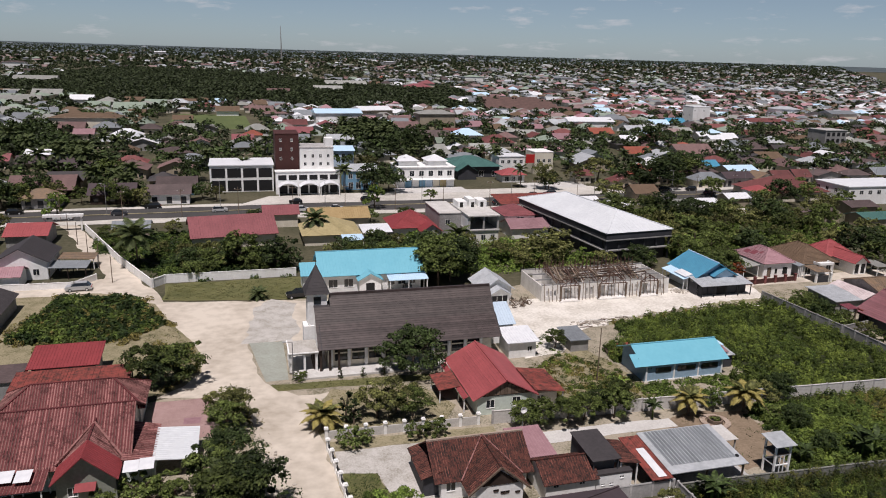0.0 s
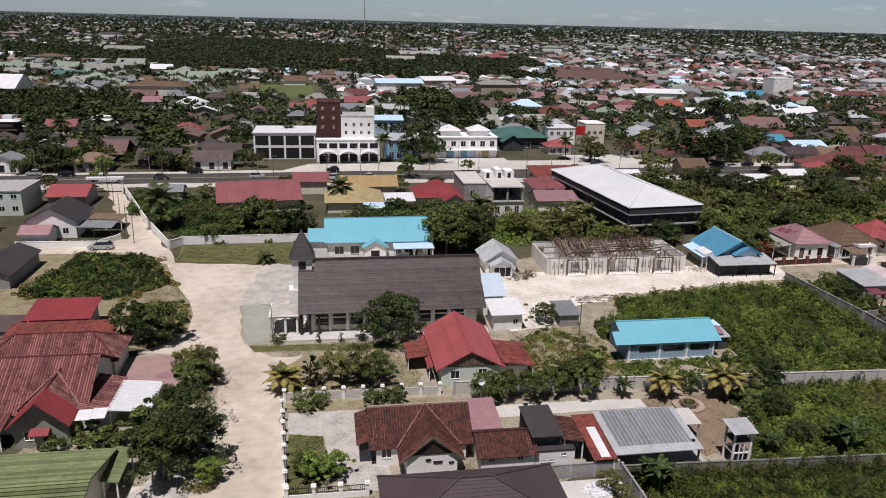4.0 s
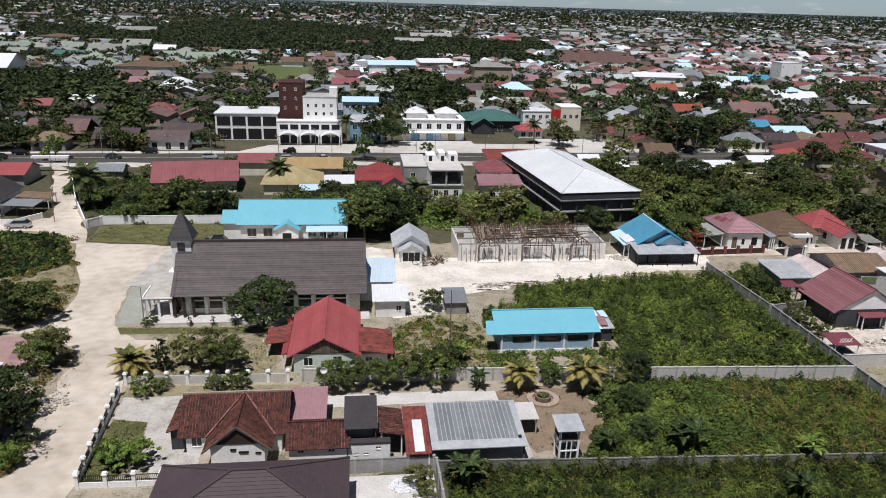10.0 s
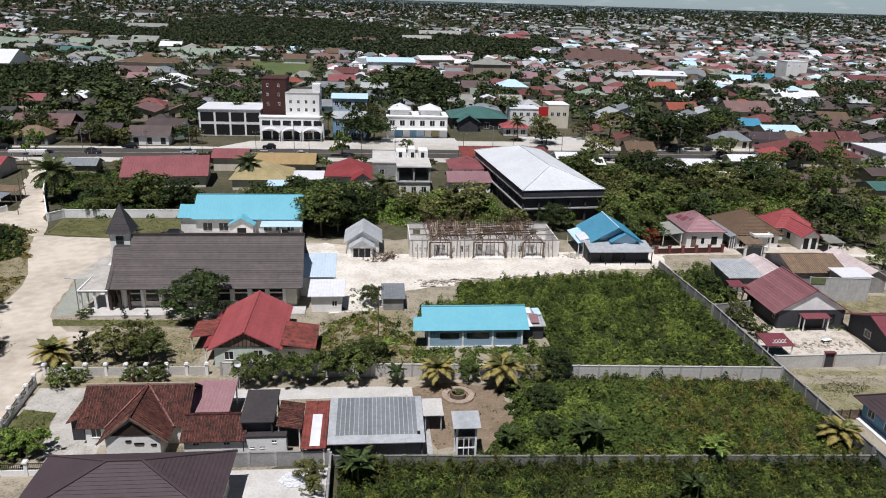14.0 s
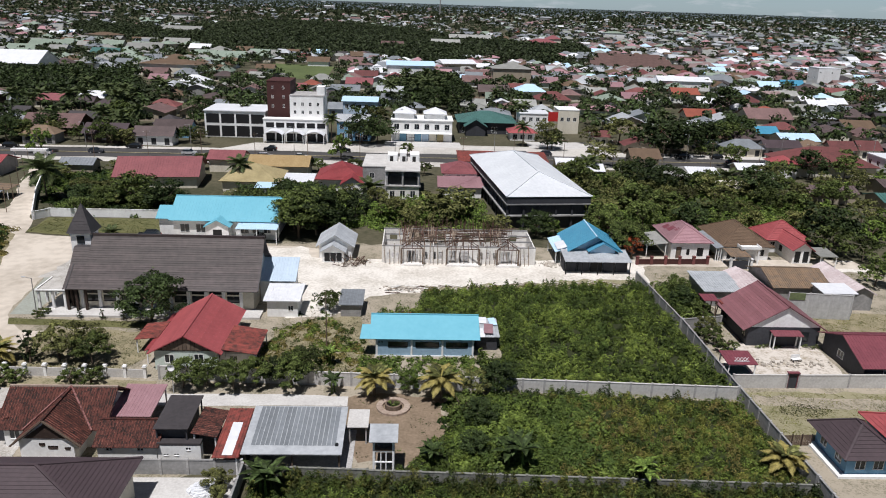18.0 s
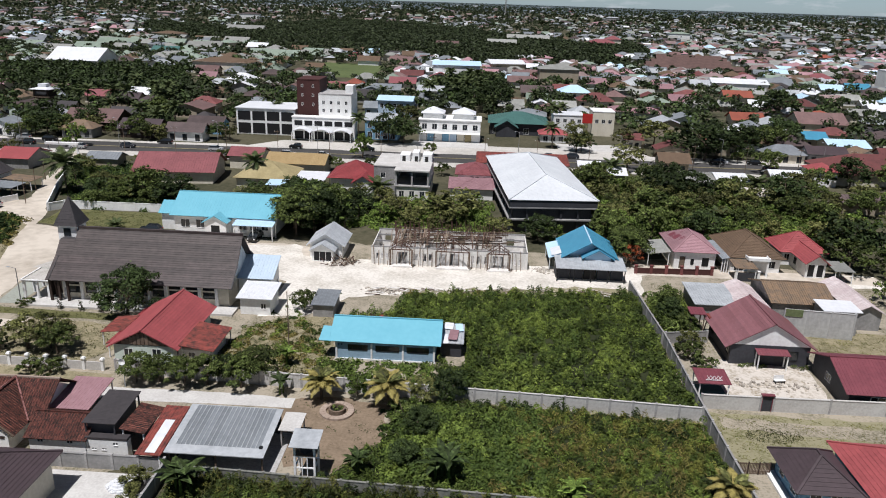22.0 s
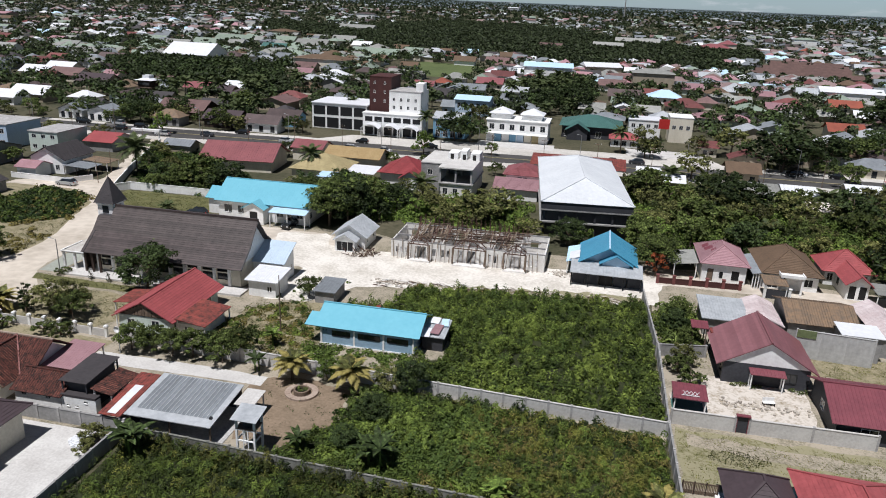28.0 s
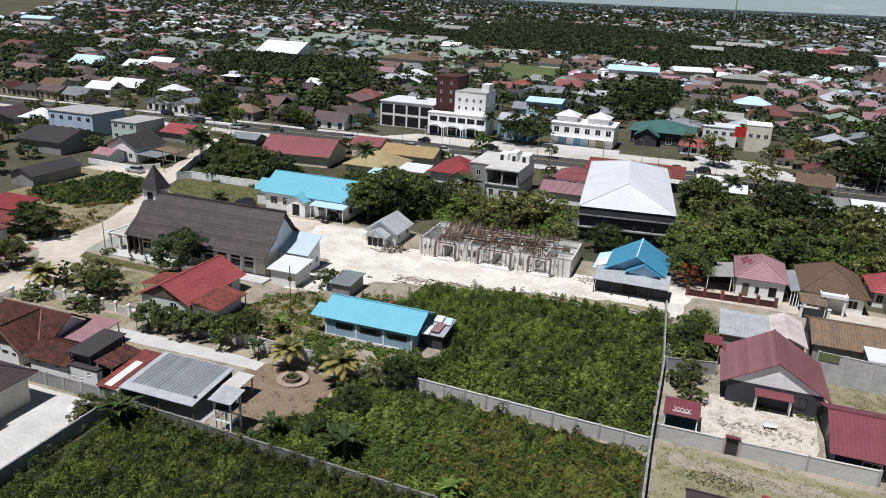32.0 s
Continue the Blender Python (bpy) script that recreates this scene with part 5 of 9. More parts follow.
for x in (-1.6, 1.6):
    part("column", MB().box(x - 0.15, x + 0.15, -0.95, -0.65, 0, 3.0), "white", porch)
gate = thing("house_gate", "dark sliding gate between white gate posts", "gate", 65.5, 116.9, 0)
for x in (-1.9, 1.9):
    part("post", MB().box(x - 0.2, x + 0.2, -0.2, 0.2, 0, 1.9).box(x - 0.27, x + 0.27, -0.27, 0.27, 1.9, 2.02), "white", gate)
part("leaf", MB().box(-1.65, 1.65, -0.04, 0.04, 0.06, 1.6), "darkwall", gate)
house("red_corner_bungalow", "white bungalow with a red hip roof", 75.1, 82.4, 127.0, 133.8, 3.0, "hip", 2.5, "white", "red", over=0.7, courses=0.4, caps="red", openings={"s": [(0.4, 1.4, 0.8, 2.2), (5.9, 6.9, 0.8, 2.2)]}, pane="black")
# black panes between the columns stand in for the open porch's shade
house("red_porch", "gabled red wing over an open porch with white columns", 76.8, 80.2, 120.4, 126.96, 2.9, "gy", 1.3, "white", "red", over=0.5, overs=(0.5, 0.5, 0.6, 2.6), courses=0.4, caps="red", openings={"s": [(0.3, 1.5, 0.12, 2.5), (1.9, 3.1, 0.12, 2.5)], "w": [(1.0, 2.4, 0.8, 2.2)]}, frame="white", panes=1, pane="black", category="porch")
canopy("porch_side_roof", "pale sheet roof beside the red porch", 80.5, 83.9, 117.6, 122.4, 2.4, 2.7, "palesheet", "s", 2, 0.4)

# ---- blue-roofed shop ----
# black panes colour in the shade behind the open shop front
house("blue_roofed_shop", "open-fronted shop with a blue sheet gable roof", 33.8, 42.6, 117.4, 126.2, 3.3, "gy", 2.5, "white", "deepblue", over=0.7, overs=(0.5, 0.7, 1.3, 0.6), ribs=0.45, lip=0.03, caps="iceblue",
      openings={"s": [(0.8, 4.2, 0.3, 2.5), (5.0, 8.2, 0.3, 2.5)]}, frame="black", pane="black", gable="iceblue", category="shop")
canopy("shop_awning", "wide pale grey awning over a dark shop front", 32.2, 44.0, 112.4, 117.3, 2.45, 3.15, "zinc", "s", 5, 0.45, "black")
# dark boards and side panels added to stand in for shade under the awning
counter = thing("shop_shutters", "added dark boards standing in for the shade under the awning", "shop counter", 38.1, 114.2, 0)
for i in range(5):
    part("shutter", MB().box(-5.5 + i * 2.25, -3.4 + i * 2.25, -0.1, 0.1, 0, 2.2 if i % 2 else 1.9), "darkwall" if i != 2 else "dark", counter)
for x in (-5.62, 5.62):
    part("side_panel", MB().box(x - 0.06, x + 0.06, 0.1, 3.0, 0, 2.4), "darkwall", counter)
canopy("side_awning", "pale blue side awning of the shop", 31.3, 33.7, 117.4, 125.6, 2.5, 3.2, "iceblue", "w", 3, 0.45)
single("white_roof_sheet", MB().slope((-0.8, 2.0, 0), (-0.8, -2.0, 0), (0.9, -2.0, 0.5), (0.9, 2.0, 0.5), 0.04), "whiteroof", "white sheet laid over the blue side awning", "metal sheet", x=32.6, y=119.6, z=2.93)
house("shop_front_gable", "small blue front gable", 37.4, 41.8, 115.9, 117.36, 3.5, "gy", 1.3, "iceblue", "deepblue", over=0.6, overs=(0.6, 0.6, 0.6, 1.6), ribs=0.45, lip=0.03, category="gable", base=False, gable="iceblue")
house("small_pavilion", "small white house with a grey gable roof", -11.1, -5.3, 118.8, 125.6, 2.6, "gy", 1.9, "white", "zinc", over=0.6, ribs=0.4, lip=0.03, doors={"s": [(2.3, 3.6, 0.12, 2.1)]}, openings={"s": [(0.6, 1.5, 0.9, 1.9)], "e": spread(2, 6.8, 1.0, 0.9, 1.9)})
# the porch is open; black panes colour in the shade inside it
house("pavilion_porch", "little gabled porch of the white house", -10.3, -6.5, 116.5, 118.75, 2.2, "gy", 1.1, "white", "zinc", over=0.4, ribs=0.4, lip=0.03, openings={"s": [(0.3, 3.5, 0.12, 1.95)]}, frame="white", panes=3, pane="black", category="porch")


# ---- unfinished building ----
def unfinished():
    t = thing("unfinished_building", "roofless unfinished row of white block walls with timber props", "construction site", 14.0, 122.0, 0)
    a, b, c, d = -13.8, 13.7, -5.0, 5.7
    rnd = random.Random(4)
    front = [(u, u + 0.45, 0.9, 2.0) for u in (0.9, 1.75, 2.6, 24.2, 25.05, 25.9)] + [(u, u + 0.5, 0.8, 2.2) for u in (9.2, 10.2, 17.6, 18.6)]
    front += [(4.4, 6.4, 0.0, 2.4), (7.4, 8.2, 0.8, 2.2), (12.0, 13.2, 0.0, 2.5), (13.8, 15.4, 0.0, 2.5), (19.9, 20.7, 0.8, 2.2), (21.4, 23.4, 0.0, 2.4)]
    mb = MB()
    wall_run(mb, (a, c), (b, c), 3.1, 0.18, front)
    part("front_wall", mb.weld(), "rawwall", t)
    mb = MB()
    wall_run(mb, (b, d), (a, d), 3.1, 0.18, [(2 + i * 4.6, 3.4 + i * 4.6, 0.9, 2.3) for i in range(6)])
    part("rear_wall", mb.weld(), "rawwall", t)
    for i in range(7):
        x = a + (b - a - 0.18) * i / 6
        part("cross_wall", MB().box(x, x + 0.18, c + 0.19, d - 0.19, 0, 3.05), "rawwall", t)
    part("floor_slab", MB().box(a + 0.19, b - 0.19, c + 0.19, d - 0.19, 0, 0.1), "concrete", t)
    for x0, x1 in ((a + 3.4, a + 7.4), (a + 11.4, a + 17.4), (a + 20.4, a + 24.4)):
        part("porch_slab", MB().box(x0, x1, c - 1.6, c - 0.004, 0, 0.3), "rawwall", t, "pale bare porch slab")
    part("ring_beam", MB().box(a, b, c, c + 0.2, 3.104, 3.3).mesh("ring_beam"), "render", t)
    part("ring_beam", MB().box(a, b, d - 0.2, d, 3.104, 3.3), "render", t)
    for i in range(60):
        x = a + 3.2 + rnd.uniform(0, b - a - 9)
        part("rafter", MB().bar((x, c + rnd.uniform(0.4, 2.5), 3.2), (x + rnd.uniform(-0.8, 0.8), rnd.uniform(-0.5, 2.5), 4.3 + rnd.uniform(-0.3, 0.6)), 0.13), "palewood" if i % 3 else "steel", t)
    for i in range(44):
        x = a + 2.5 + rnd.uniform(0, b - a - 8)
        y = rnd.uniform(c + 1.0, d - 0.6)
        part("purlin", MB().bar((x, y, 3.3 + rnd.uniform(0, 0.7)), (x + rnd.uniform(2.5, 5.5), y + rnd.uniform(-0.4, 0.4), 3.4 + rnd.uniform(0, 0.9)), 0.12), "wood", t)
    for x, w, z in ((a + 5.4, 1.9, 4.5), (a + 14.4, 2.9, 5.2), (a + 22.4, 1.9, 4.5)):
        for y in (c - 1.2, c + 0.5):
            part("truss", MB().bar((x - w, y, 3.2), (x, y, z), 0.11).bar((x + w, y, 3.2), (x, y, z), 0.11).bar((x, y, 3.2), (x, y, z), 0.12).bar((x - w, y, 3.2), (x + w, y, 3.2), 0.14).bar((x - w / 2, y, 3.2), (x - w / 2, y, (3.2 + z) / 2), 0.1).bar((x + w / 2, y, 3.2), (x + w / 2, y, (3.2 + z) / 2), 0.1), "steel", t)
        for s in (-w, w):
            part("porch_post", MB().box(x + s - 0.14, x + s + 0.14, c - 1.34, c - 1.06, 0, 3.2), "wood", t)
    for k in range(9):
        part("roof_rail", MB().bar((a + 4.0, c + 1.6 + k * 0.9, 3.45), (b - 4.5, c + 1.6 + k * 0.9 + rnd.uniform(-0.3, 0.3), 3.5 + rnd.uniform(0, 0.8)), 0.12), "steel" if k % 2 else "darktimber", t)
    for x0, x1 in ((a + 0.2, a + 3.6), (b - 4.2, b - 0.2)):
        for y in (c + 3.4, c + 7.0):
            part("ring_beam", MB().box(x0, x1, y, y + 0.2, 3.06, 3.3), "render", t)
    for i in range(34):
        x = a + 0.6 + i * 0.78
        part("prop", MB().bar((x, c - rnd.uniform(0.3, 1.1), 0), (x + rnd.uniform(-0.25, 0.25), c - 0.12, rnd.uniform(2.4, 3.9)), 0.1), "palewood", t)
    for i in range(96):
        x = a + 3.0 + i * 0.22
        y = d - 0.4 - (i % 4) * 1.1
        part("rebar", MB().bar((x, y, 3.0), (x + rnd.uniform(-0.15, 0.15), y, 5.0 + rnd.uniform(-0.6, 0.8)), 0.08), "steel", t)


unfinished()


# ---- white hall ----
def white_hall():
    t = thing("white_roofed_hall", "large hall with a white sheet hip roof above dark open sides", "hall", 31.6, 161.0, 0, 6.0)
    a, b, c, d = -9.2, 9.2, -21.8, 21.8
    slopes = roof_slopes("hip", a, b, c, d, 7.1, 10.2, 10.0)
    lay_roof(t, slopes, "hallroof", ribs=1.0, lip=0.02)
    part("ridge_cap", ridge_caps("hip", a, b, c, d, 7.1, 10.2, 10.0, 0.3), "hallroof", t)
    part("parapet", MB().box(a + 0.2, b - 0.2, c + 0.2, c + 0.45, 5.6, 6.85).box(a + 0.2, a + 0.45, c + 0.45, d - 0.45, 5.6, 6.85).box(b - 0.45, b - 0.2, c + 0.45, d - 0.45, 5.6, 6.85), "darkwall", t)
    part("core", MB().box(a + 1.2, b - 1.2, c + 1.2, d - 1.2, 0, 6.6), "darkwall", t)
    for z in (2.8, 5.3):
        part("ledge", MB().box(a + 0.1, b - 0.1, c + 0.1, c + 1.19, z, z + 0.25).box(a + 0.1, a + 1.19, c + 1.2, d - 1.2, z, z + 0.25).box(b - 1.19, b - 0.1, c + 1.2, d - 1.2, z, z + 0.25), "render", t)
    for i in range(6):
        x = a + 0.5 + i * (b - a - 1.0) / 5
        part("column", MB().box(x - 0.2, x + 0.2, c + 0.5, c + 0.85, 0, 6.9), "darkwall", t)
    for i in range(9):
        y = c + 2.5 + i * 4.6
        part("column", MB().box(a + 0.5, a + 0.85, y - 0.2, y + 0.2, 0, 6.9), "darkwall", t)


white_hall()
canopy("long_rust_roof", "long rusty brown roof beside the hall", 17.6, 42.6, 188.0, 197.6, 4.0, 5.2, "rust", "s", 5, 0.6, "wood")

# yard furniture of the maroon house
bench = thing("white_bench", "white metal bench standing in the rubble yard", "bench", 57.4, 80.4, 0, 12)
part("seat", MB().box(-0.7, 0.7, -0.25, 0.25, 0.42, 0.48), "white", bench)
part("backrest", MB().box(-0.7, 0.7, 0.25, 0.31, 0.5, 1.0), "white", bench)
for x in (-0.62, 0.62):
    for y in (-0.2, 0.2):
        part("leg", MB().box(x - 0.04, x + 0.04, y - 0.04, y + 0.04, 0, 0.42), "black", bench)

awning = thing("window_awning", "small red awning over a window of the old house", "awning", -70.6, 66.9, 0)
part("sheet", MB().slope((-1.0, -0.6, 2.0), (1.0, -0.6, 2.0), (1.0, 0.45, 2.4), (-1.0, 0.45, 2.4), 0.05), "brightred", awning)
part("bracket", MB().bar((-0.8, -0.4, 2.0), (-0.8, 0.45, 1.7), 0.06).bar((0.8, -0.4, 2.0), (0.8, 0.45, 1.7), 0.06), "black", awning)

# more dark boards added, standing in for the shop's shaded interior
front = thing("shop_shutters", "added dark boards standing in for the shade inside the shop", "shutters", 38.1, 119.05, 0)
for i in range(4):
    part("shutter", MB().box(-4.6 + i * 2.32, -2.34 + i * 2.32, -0.08, 0.0, 0.05, 2.45), "black", front)
tank = thing("roof_tank", "round red plastic water tank beside the bungalow", "water tank", 56.4, 49.2, 0)
part("stand", MB().box(-0.6, 0.6, -0.6, 0.6, 0, 2.6), "render", tank)
part("tank_body", MB().tube((0, 0, 2.604), (0, 0, 3.7), 0.6, 0.6, 16).tube((0, 0, 3.7), (0, 0, 3.95), 0.6, 0.2, 16), "brightred", tank)

valley = thing("roof_valley_tiles", "pale tile lines where the old roofs meet", "roof tiles", -70.6, 72.0, 0)
for s in (-1, 1):
    part("valley_line", MB().bar((0, 1.9, 5.68), (s * 3.3, -1.9, 3.1), 0.22), "clayrib", valley)
stand = thing("tank_on_stand", "red steel tank on the timber stand", "water tank", 52.9, 94.2, 0)
part("deck", MB().box(-1.0, 1.0, -1.0, 1.0, 2.1, 2.2), "darktimber", stand)
part("tank", MB().box(-0.85, 0.85, -0.85, 0.85, 2.204, 2.95), "rust", stand)
for x in (-0.8, 0.8):
    part("strut", MB().bar((x, -0.9, 0), (x * 0.6, -0.9, 2.1), 0.12), "darktimber", stand)
    part("strut", MB().bar((x, 0.9, 0), (x * 0.6, 0.9, 2.1), 0.12), "darktimber", stand)
single("green_sheet", MB().box(-1.2, 1.2, -0.05, 0.05, 0, 1.1), "palegreenroof", "green sheet fixed to the tall concrete wall", "metal sheet", x=64.5, y=95.2, z=3.0, rz=-4.8)
gazebo = thing("gazebo_floor", "dark green floor of the small gazebo", "floor", 47.85, 77.3, 0)
part("slab", MB().box(-1.8, 1.8, -1.5, 1.5, 0.0, 0.12), "greenroof", gazebo)
sign = thing("lattice_sign", "white lattice ornament fixed to the gazebo roof", "ornament", 47.85, 76.3, 2.12)
for k in range(4):
    part("lattice_bar", MB().bar((-0.9 + 0.45 * k, 0, 0), (-0.45 + 0.45 * k, 0.12, 0.5), 0.05), "white", sign)
    part("lattice_bar", MB().bar((-0.45 + 0.45 * k, 0, 0), (-0.9 + 0.45 * k, 0.12, 0.5), 0.05), "white", sign)
part("rail", MB().bar((-1.0, 0, 0), (1.0, 0, 0), 0.06), "white", sign)
lattice = thing("timber_fence", "dark timber fence panels beside the bungalow", "fence", 45.7, 60.6, 0, 2)
for i in range(4):
    part("post", MB().box(i * 1.1 - 0.05, i * 1.1 + 0.05, -0.05, 0.05, 0, 1.5), "darktimber", lattice)
for i in range(22):
    part("slat", MB().box(0.07 + i * 0.148, 0.17 + i * 0.148, -0.02, 0.02, 0.1, 1.4), "wood", lattice)
for z in (0.35, 1.2):
    part("rail", MB().box(0, 3.3, 0.02, 0.06, z, z + 0.08), "darktimber", lattice)


# ---- vegetation ----
def cards(centres, sizes, seed, flat=0.5, aspect=0.6, normals=None):
    """Leaf blades: one bent quad a leaf, turned at random about its normal. centres n x 3, sizes n."""
    rng = np.random.default_rng(seed)
    n = len(centres)
    nrm = np.tile([0.0, 0.0, 1.0], (n, 1)) if normals is None else normals
    nrm = nrm + rng.normal(0, flat, (n, 3))
    nrm /= np.linalg.norm(nrm, axis=1)[:, None] + 1e-9
    ex = np.cross(nrm, rng.normal(size=(n, 3)))
    ex /= np.linalg.norm(ex, axis=1)[:, None] + 1e-9
    ey = np.cross(nrm, ex)
    s = sizes[:, None]
    p = np.stack([centres - ex * s * 0.5, centres - ey * s * aspect * 0.5 + ex * s * 0.08, centres + ex * s * 0.5 - nrm * s * 0.12, centres + ey * s * aspect * 0.5 + ex * s * 0.08], 1)
    return p.reshape(-1, 3)


def card_mesh(name, verts, mat):
    n = len(verts) // 4
    me = bpy.data.meshes.new(name)
    me.vertices.add(4 * n)
    me.vertices.foreach_set("co", np.asarray(verts, np.float32).ravel())
    me.loops.add(4 * n)
    me.loops.foreach_set("vertex_index", np.arange(4 * n, dtype=np.int32))
    me.polygons.add(n)
    me.polygons.foreach_set("loop_start", np.arange(0, 4 * n, 4, dtype=np.int32))
    me.polygons.foreach_set("loop_total", np.full(n, 4, np.int32))
    me.update(calc_edges=True)
    me.validate()
    me.materials.append(M[mat])
    return me


def blob_points(rng, clumps, per, spread_):
    """Points near the skins of a set of clumps (x, y, z, r), and the ways they face."""
    out, face = [], []
    for x, y, z, r in clumps:
        v = rng.normal(size=(per, 3))
        v /= np.linalg.norm(v, axis=1)[:, None]
        v[:, 2] = np.where(v[:, 2] < -0.35, -v[:, 2], v[:, 2])
        rad = r * (1 - spread_ * rng.random(per) ** 2 + 0.5 * (rng.random(per) < 0.16) * rng.random(per))
        out.append(np.stack([x + v[:, 0] * rad, y + v[:, 1] * rad, z + v[:, 2] * rad * 0.8], 1))
        face.append(v * 0.8 + np.array([0, 0, 0.35]))
    return np.concatenate(out), np.concatenate(face)


def crown_mesh(name, mat, seed, height, radius, clumps=16, per=110, size=0.42, low=0.35):
    rng = np.random.default_rng(seed)
    cl = []
    clumps, per = int(clumps * 2.3), int(per / 2.0)
    for i in range(clumps):
        k = rng.random()
        z = height * (low + (0.92 - low) * k)
        rr = radius * math.sqrt(max(0.1, 1 - ((k - 0.3) / 0.8) ** 2))
        a = i * 2.4 + rng.uniform(-0.6, 0.6)
        d = rr * (0.2 + 0.8 * math.sqrt(rng.random())) * (1.3 if rng.random() < 0.2 else 1.0)
        z *= 1.1 if rng.random() < 0.15 else 1.0
        cl.append((d * math.cos(a), d * math.sin(a), z, radius * rng.choice((0.12, 0.17, 0.23, 0.31)) * rng.uniform(0.85, 1.2)))
    pts, face = blob_points(rng, cl, per, 0.4)
    return card_mesh(name, cards(pts, size * rng.uniform(0.6, 1.4, len(pts)), seed + 5, 0.45, normals=face), mat)


def trunk_mesh(seed, height, radius, r=0.16):
    rnd = random.Random(seed)
    mb = MB()
    fork = Vector((rnd.uniform(-0.2, 0.2), rnd.uniform(-0.2, 0.2), height * 0.38))
    mb.tube((0, 0, -0.05), fork, r, r * 0.7, 7)
    for i in range(5):
        a = i * math.tau / 5 + rnd.uniform(-0.4, 0.4)
        tip = fork + Vector((math.cos(a) * radius * 0.62, math.sin(a) * radius * 0.62, height * rnd.uniform(0.2, 0.42)))
        mb.tube(fork - Vector((0, 0, 0.1)), tip, r * 0.5, r * 0.16, 5)
    return mb.mesh("trunk")


TREES = {}


def tree_kind(kind, mat, height, radius, variants, clumps, per, size, low=0.35):
    TREES[kind] = []
    for v in range(variants):
        seed = sum(ord(ch) for ch in kind) + 17 * v
        TREES[kind].append((crown_mesh("crown", mat, seed, height, radius, clumps, per, size, low), trunk_mesh(seed, height, radius), height))


tree_kind("broad", "leaf", 6.0, 2.8, 4, 20, 230, 0.31)
tree_kind("dark", "leaf_dark", 6.0, 3.1, 3, 26, 240, 0.3, 0.28)
tree_kind("olive", "leaf_olive", 5.0, 2.5, 3, 16, 220, 0.27)
tree_kind("bright", "leaf_bright", 4.5, 2.3, 2, 15, 210, 0.3)
tree_kind("shrub", "leaf", 2.0, 1.3, 3, 9, 110, 0.24, 0.2)
tree_kind("column", "leaf_dark", 4.2, 0.75, 2, 12, 90, 0.24, 0.12)
tree_kind("blossom", "flower", 4.5, 2.0, 1, 9, 80, 0.32)
tree_kind("belt_broad", "leaf", 6.0, 2.9, 4, 18, 100, 0.45)
tree_kind("belt_dark", "leaf_dark", 6.0, 3.2, 3, 22, 100, 0.45, 0.28)
tree_kind("belt_olive", "leaf_olive", 5.5, 2.8, 4, 15, 95, 0.42)
tree_kind("belt_bright", "leaf_bright", 4.5, 2.4, 3, 13, 95, 0.43, 0.22)
TNAMES = {"broad": ("broadleaf_tree", "green broadleaf tree with a loose crown"), "dark": ("shade_tree", "dense dark green shade tree with a round crown"), "olive": ("olive_green_tree", "open-crowned olive-green garden tree"),
          "bright": ("young_tree", "young tree with bright green leaves"), "shrub": ("garden_shrub", "low green garden shrub bush"), "column": ("cypress", "narrow dark green cypress"), "blossom": ("flame_tree", "tree with orange blossom")}
for kind in ("broad", "dark", "olive", "bright"):
    TNAMES["belt_" + kind] = TNAMES[kind]
trnd = random.Random(11)


def tree(kind, x, y, s=1.0, label="", sz=1.0, name=""):
    v = trnd.randrange(len(TREES[kind]))
    crown, trunk, h = TREES[kind][v]
    nm, lb = TNAMES[kind]
    t = thing(name or nm, label or lb, "shrub" if kind == "shrub" else "tree", x, y, 0, trnd.uniform(0, 360))
    s *= 1.3
    t.scale = (s, s, s * sz * 0.88)
    part("trunk", trunk, "bark", t)
    part("crown", crown, "leaf", t)
    return t


def frond_mesh(length, droop, width, seed, mat, leaflets=17):
    rng = np.random.default_rng(seed)
    vs = []
    pts = []
    for i in range(leaflets + 1):
        k = i / leaflets
        pts.append(np.array([length * k * (1 - 0.18 * droop * k), 0, length * (0.42 * k - droop * k * k)]))
    for i in range(1, leaflets + 1):
        p, d = pts[i], pts[i] - pts[i - 1]
        d = d / np.linalg.norm(d)
        w = width * math.sin(math.pi * min(0.97, 0.12 + 0.85 * i / leaflets)) * rng.uniform(0.8, 1.1)
        for s in (1, -1):
            tip = p + d * w * 0.55 + np.array([0, s * w, -w * 0.38])
            n = d * 0.13
            vs += [p - n, p + n, tip + n * 0.4, tip - n * 0.4]
    for i in range(leaflets):
        p, q = pts[i], pts[i + 1]
        e = np.array([0, 0.05, 0])
        vs += [p - e, p + e, q + e * 0.8, q - e * 0.8]
    return card_mesh("frond", np.array(vs), mat)


FRONDS = {"palm": [frond_mesh(3.6, 0.55, 0.75, i, "leaf_palm") for i in range(2)], "gold": [frond_mesh(2.7, 0.95, 0.62, 10 + i, "leaf_yellow") for i in range(2)],
          "gold_green": [frond_mesh(2.7, 0.8, 0.62, 20 + i, "leaf_olive") for i in range(2)]}


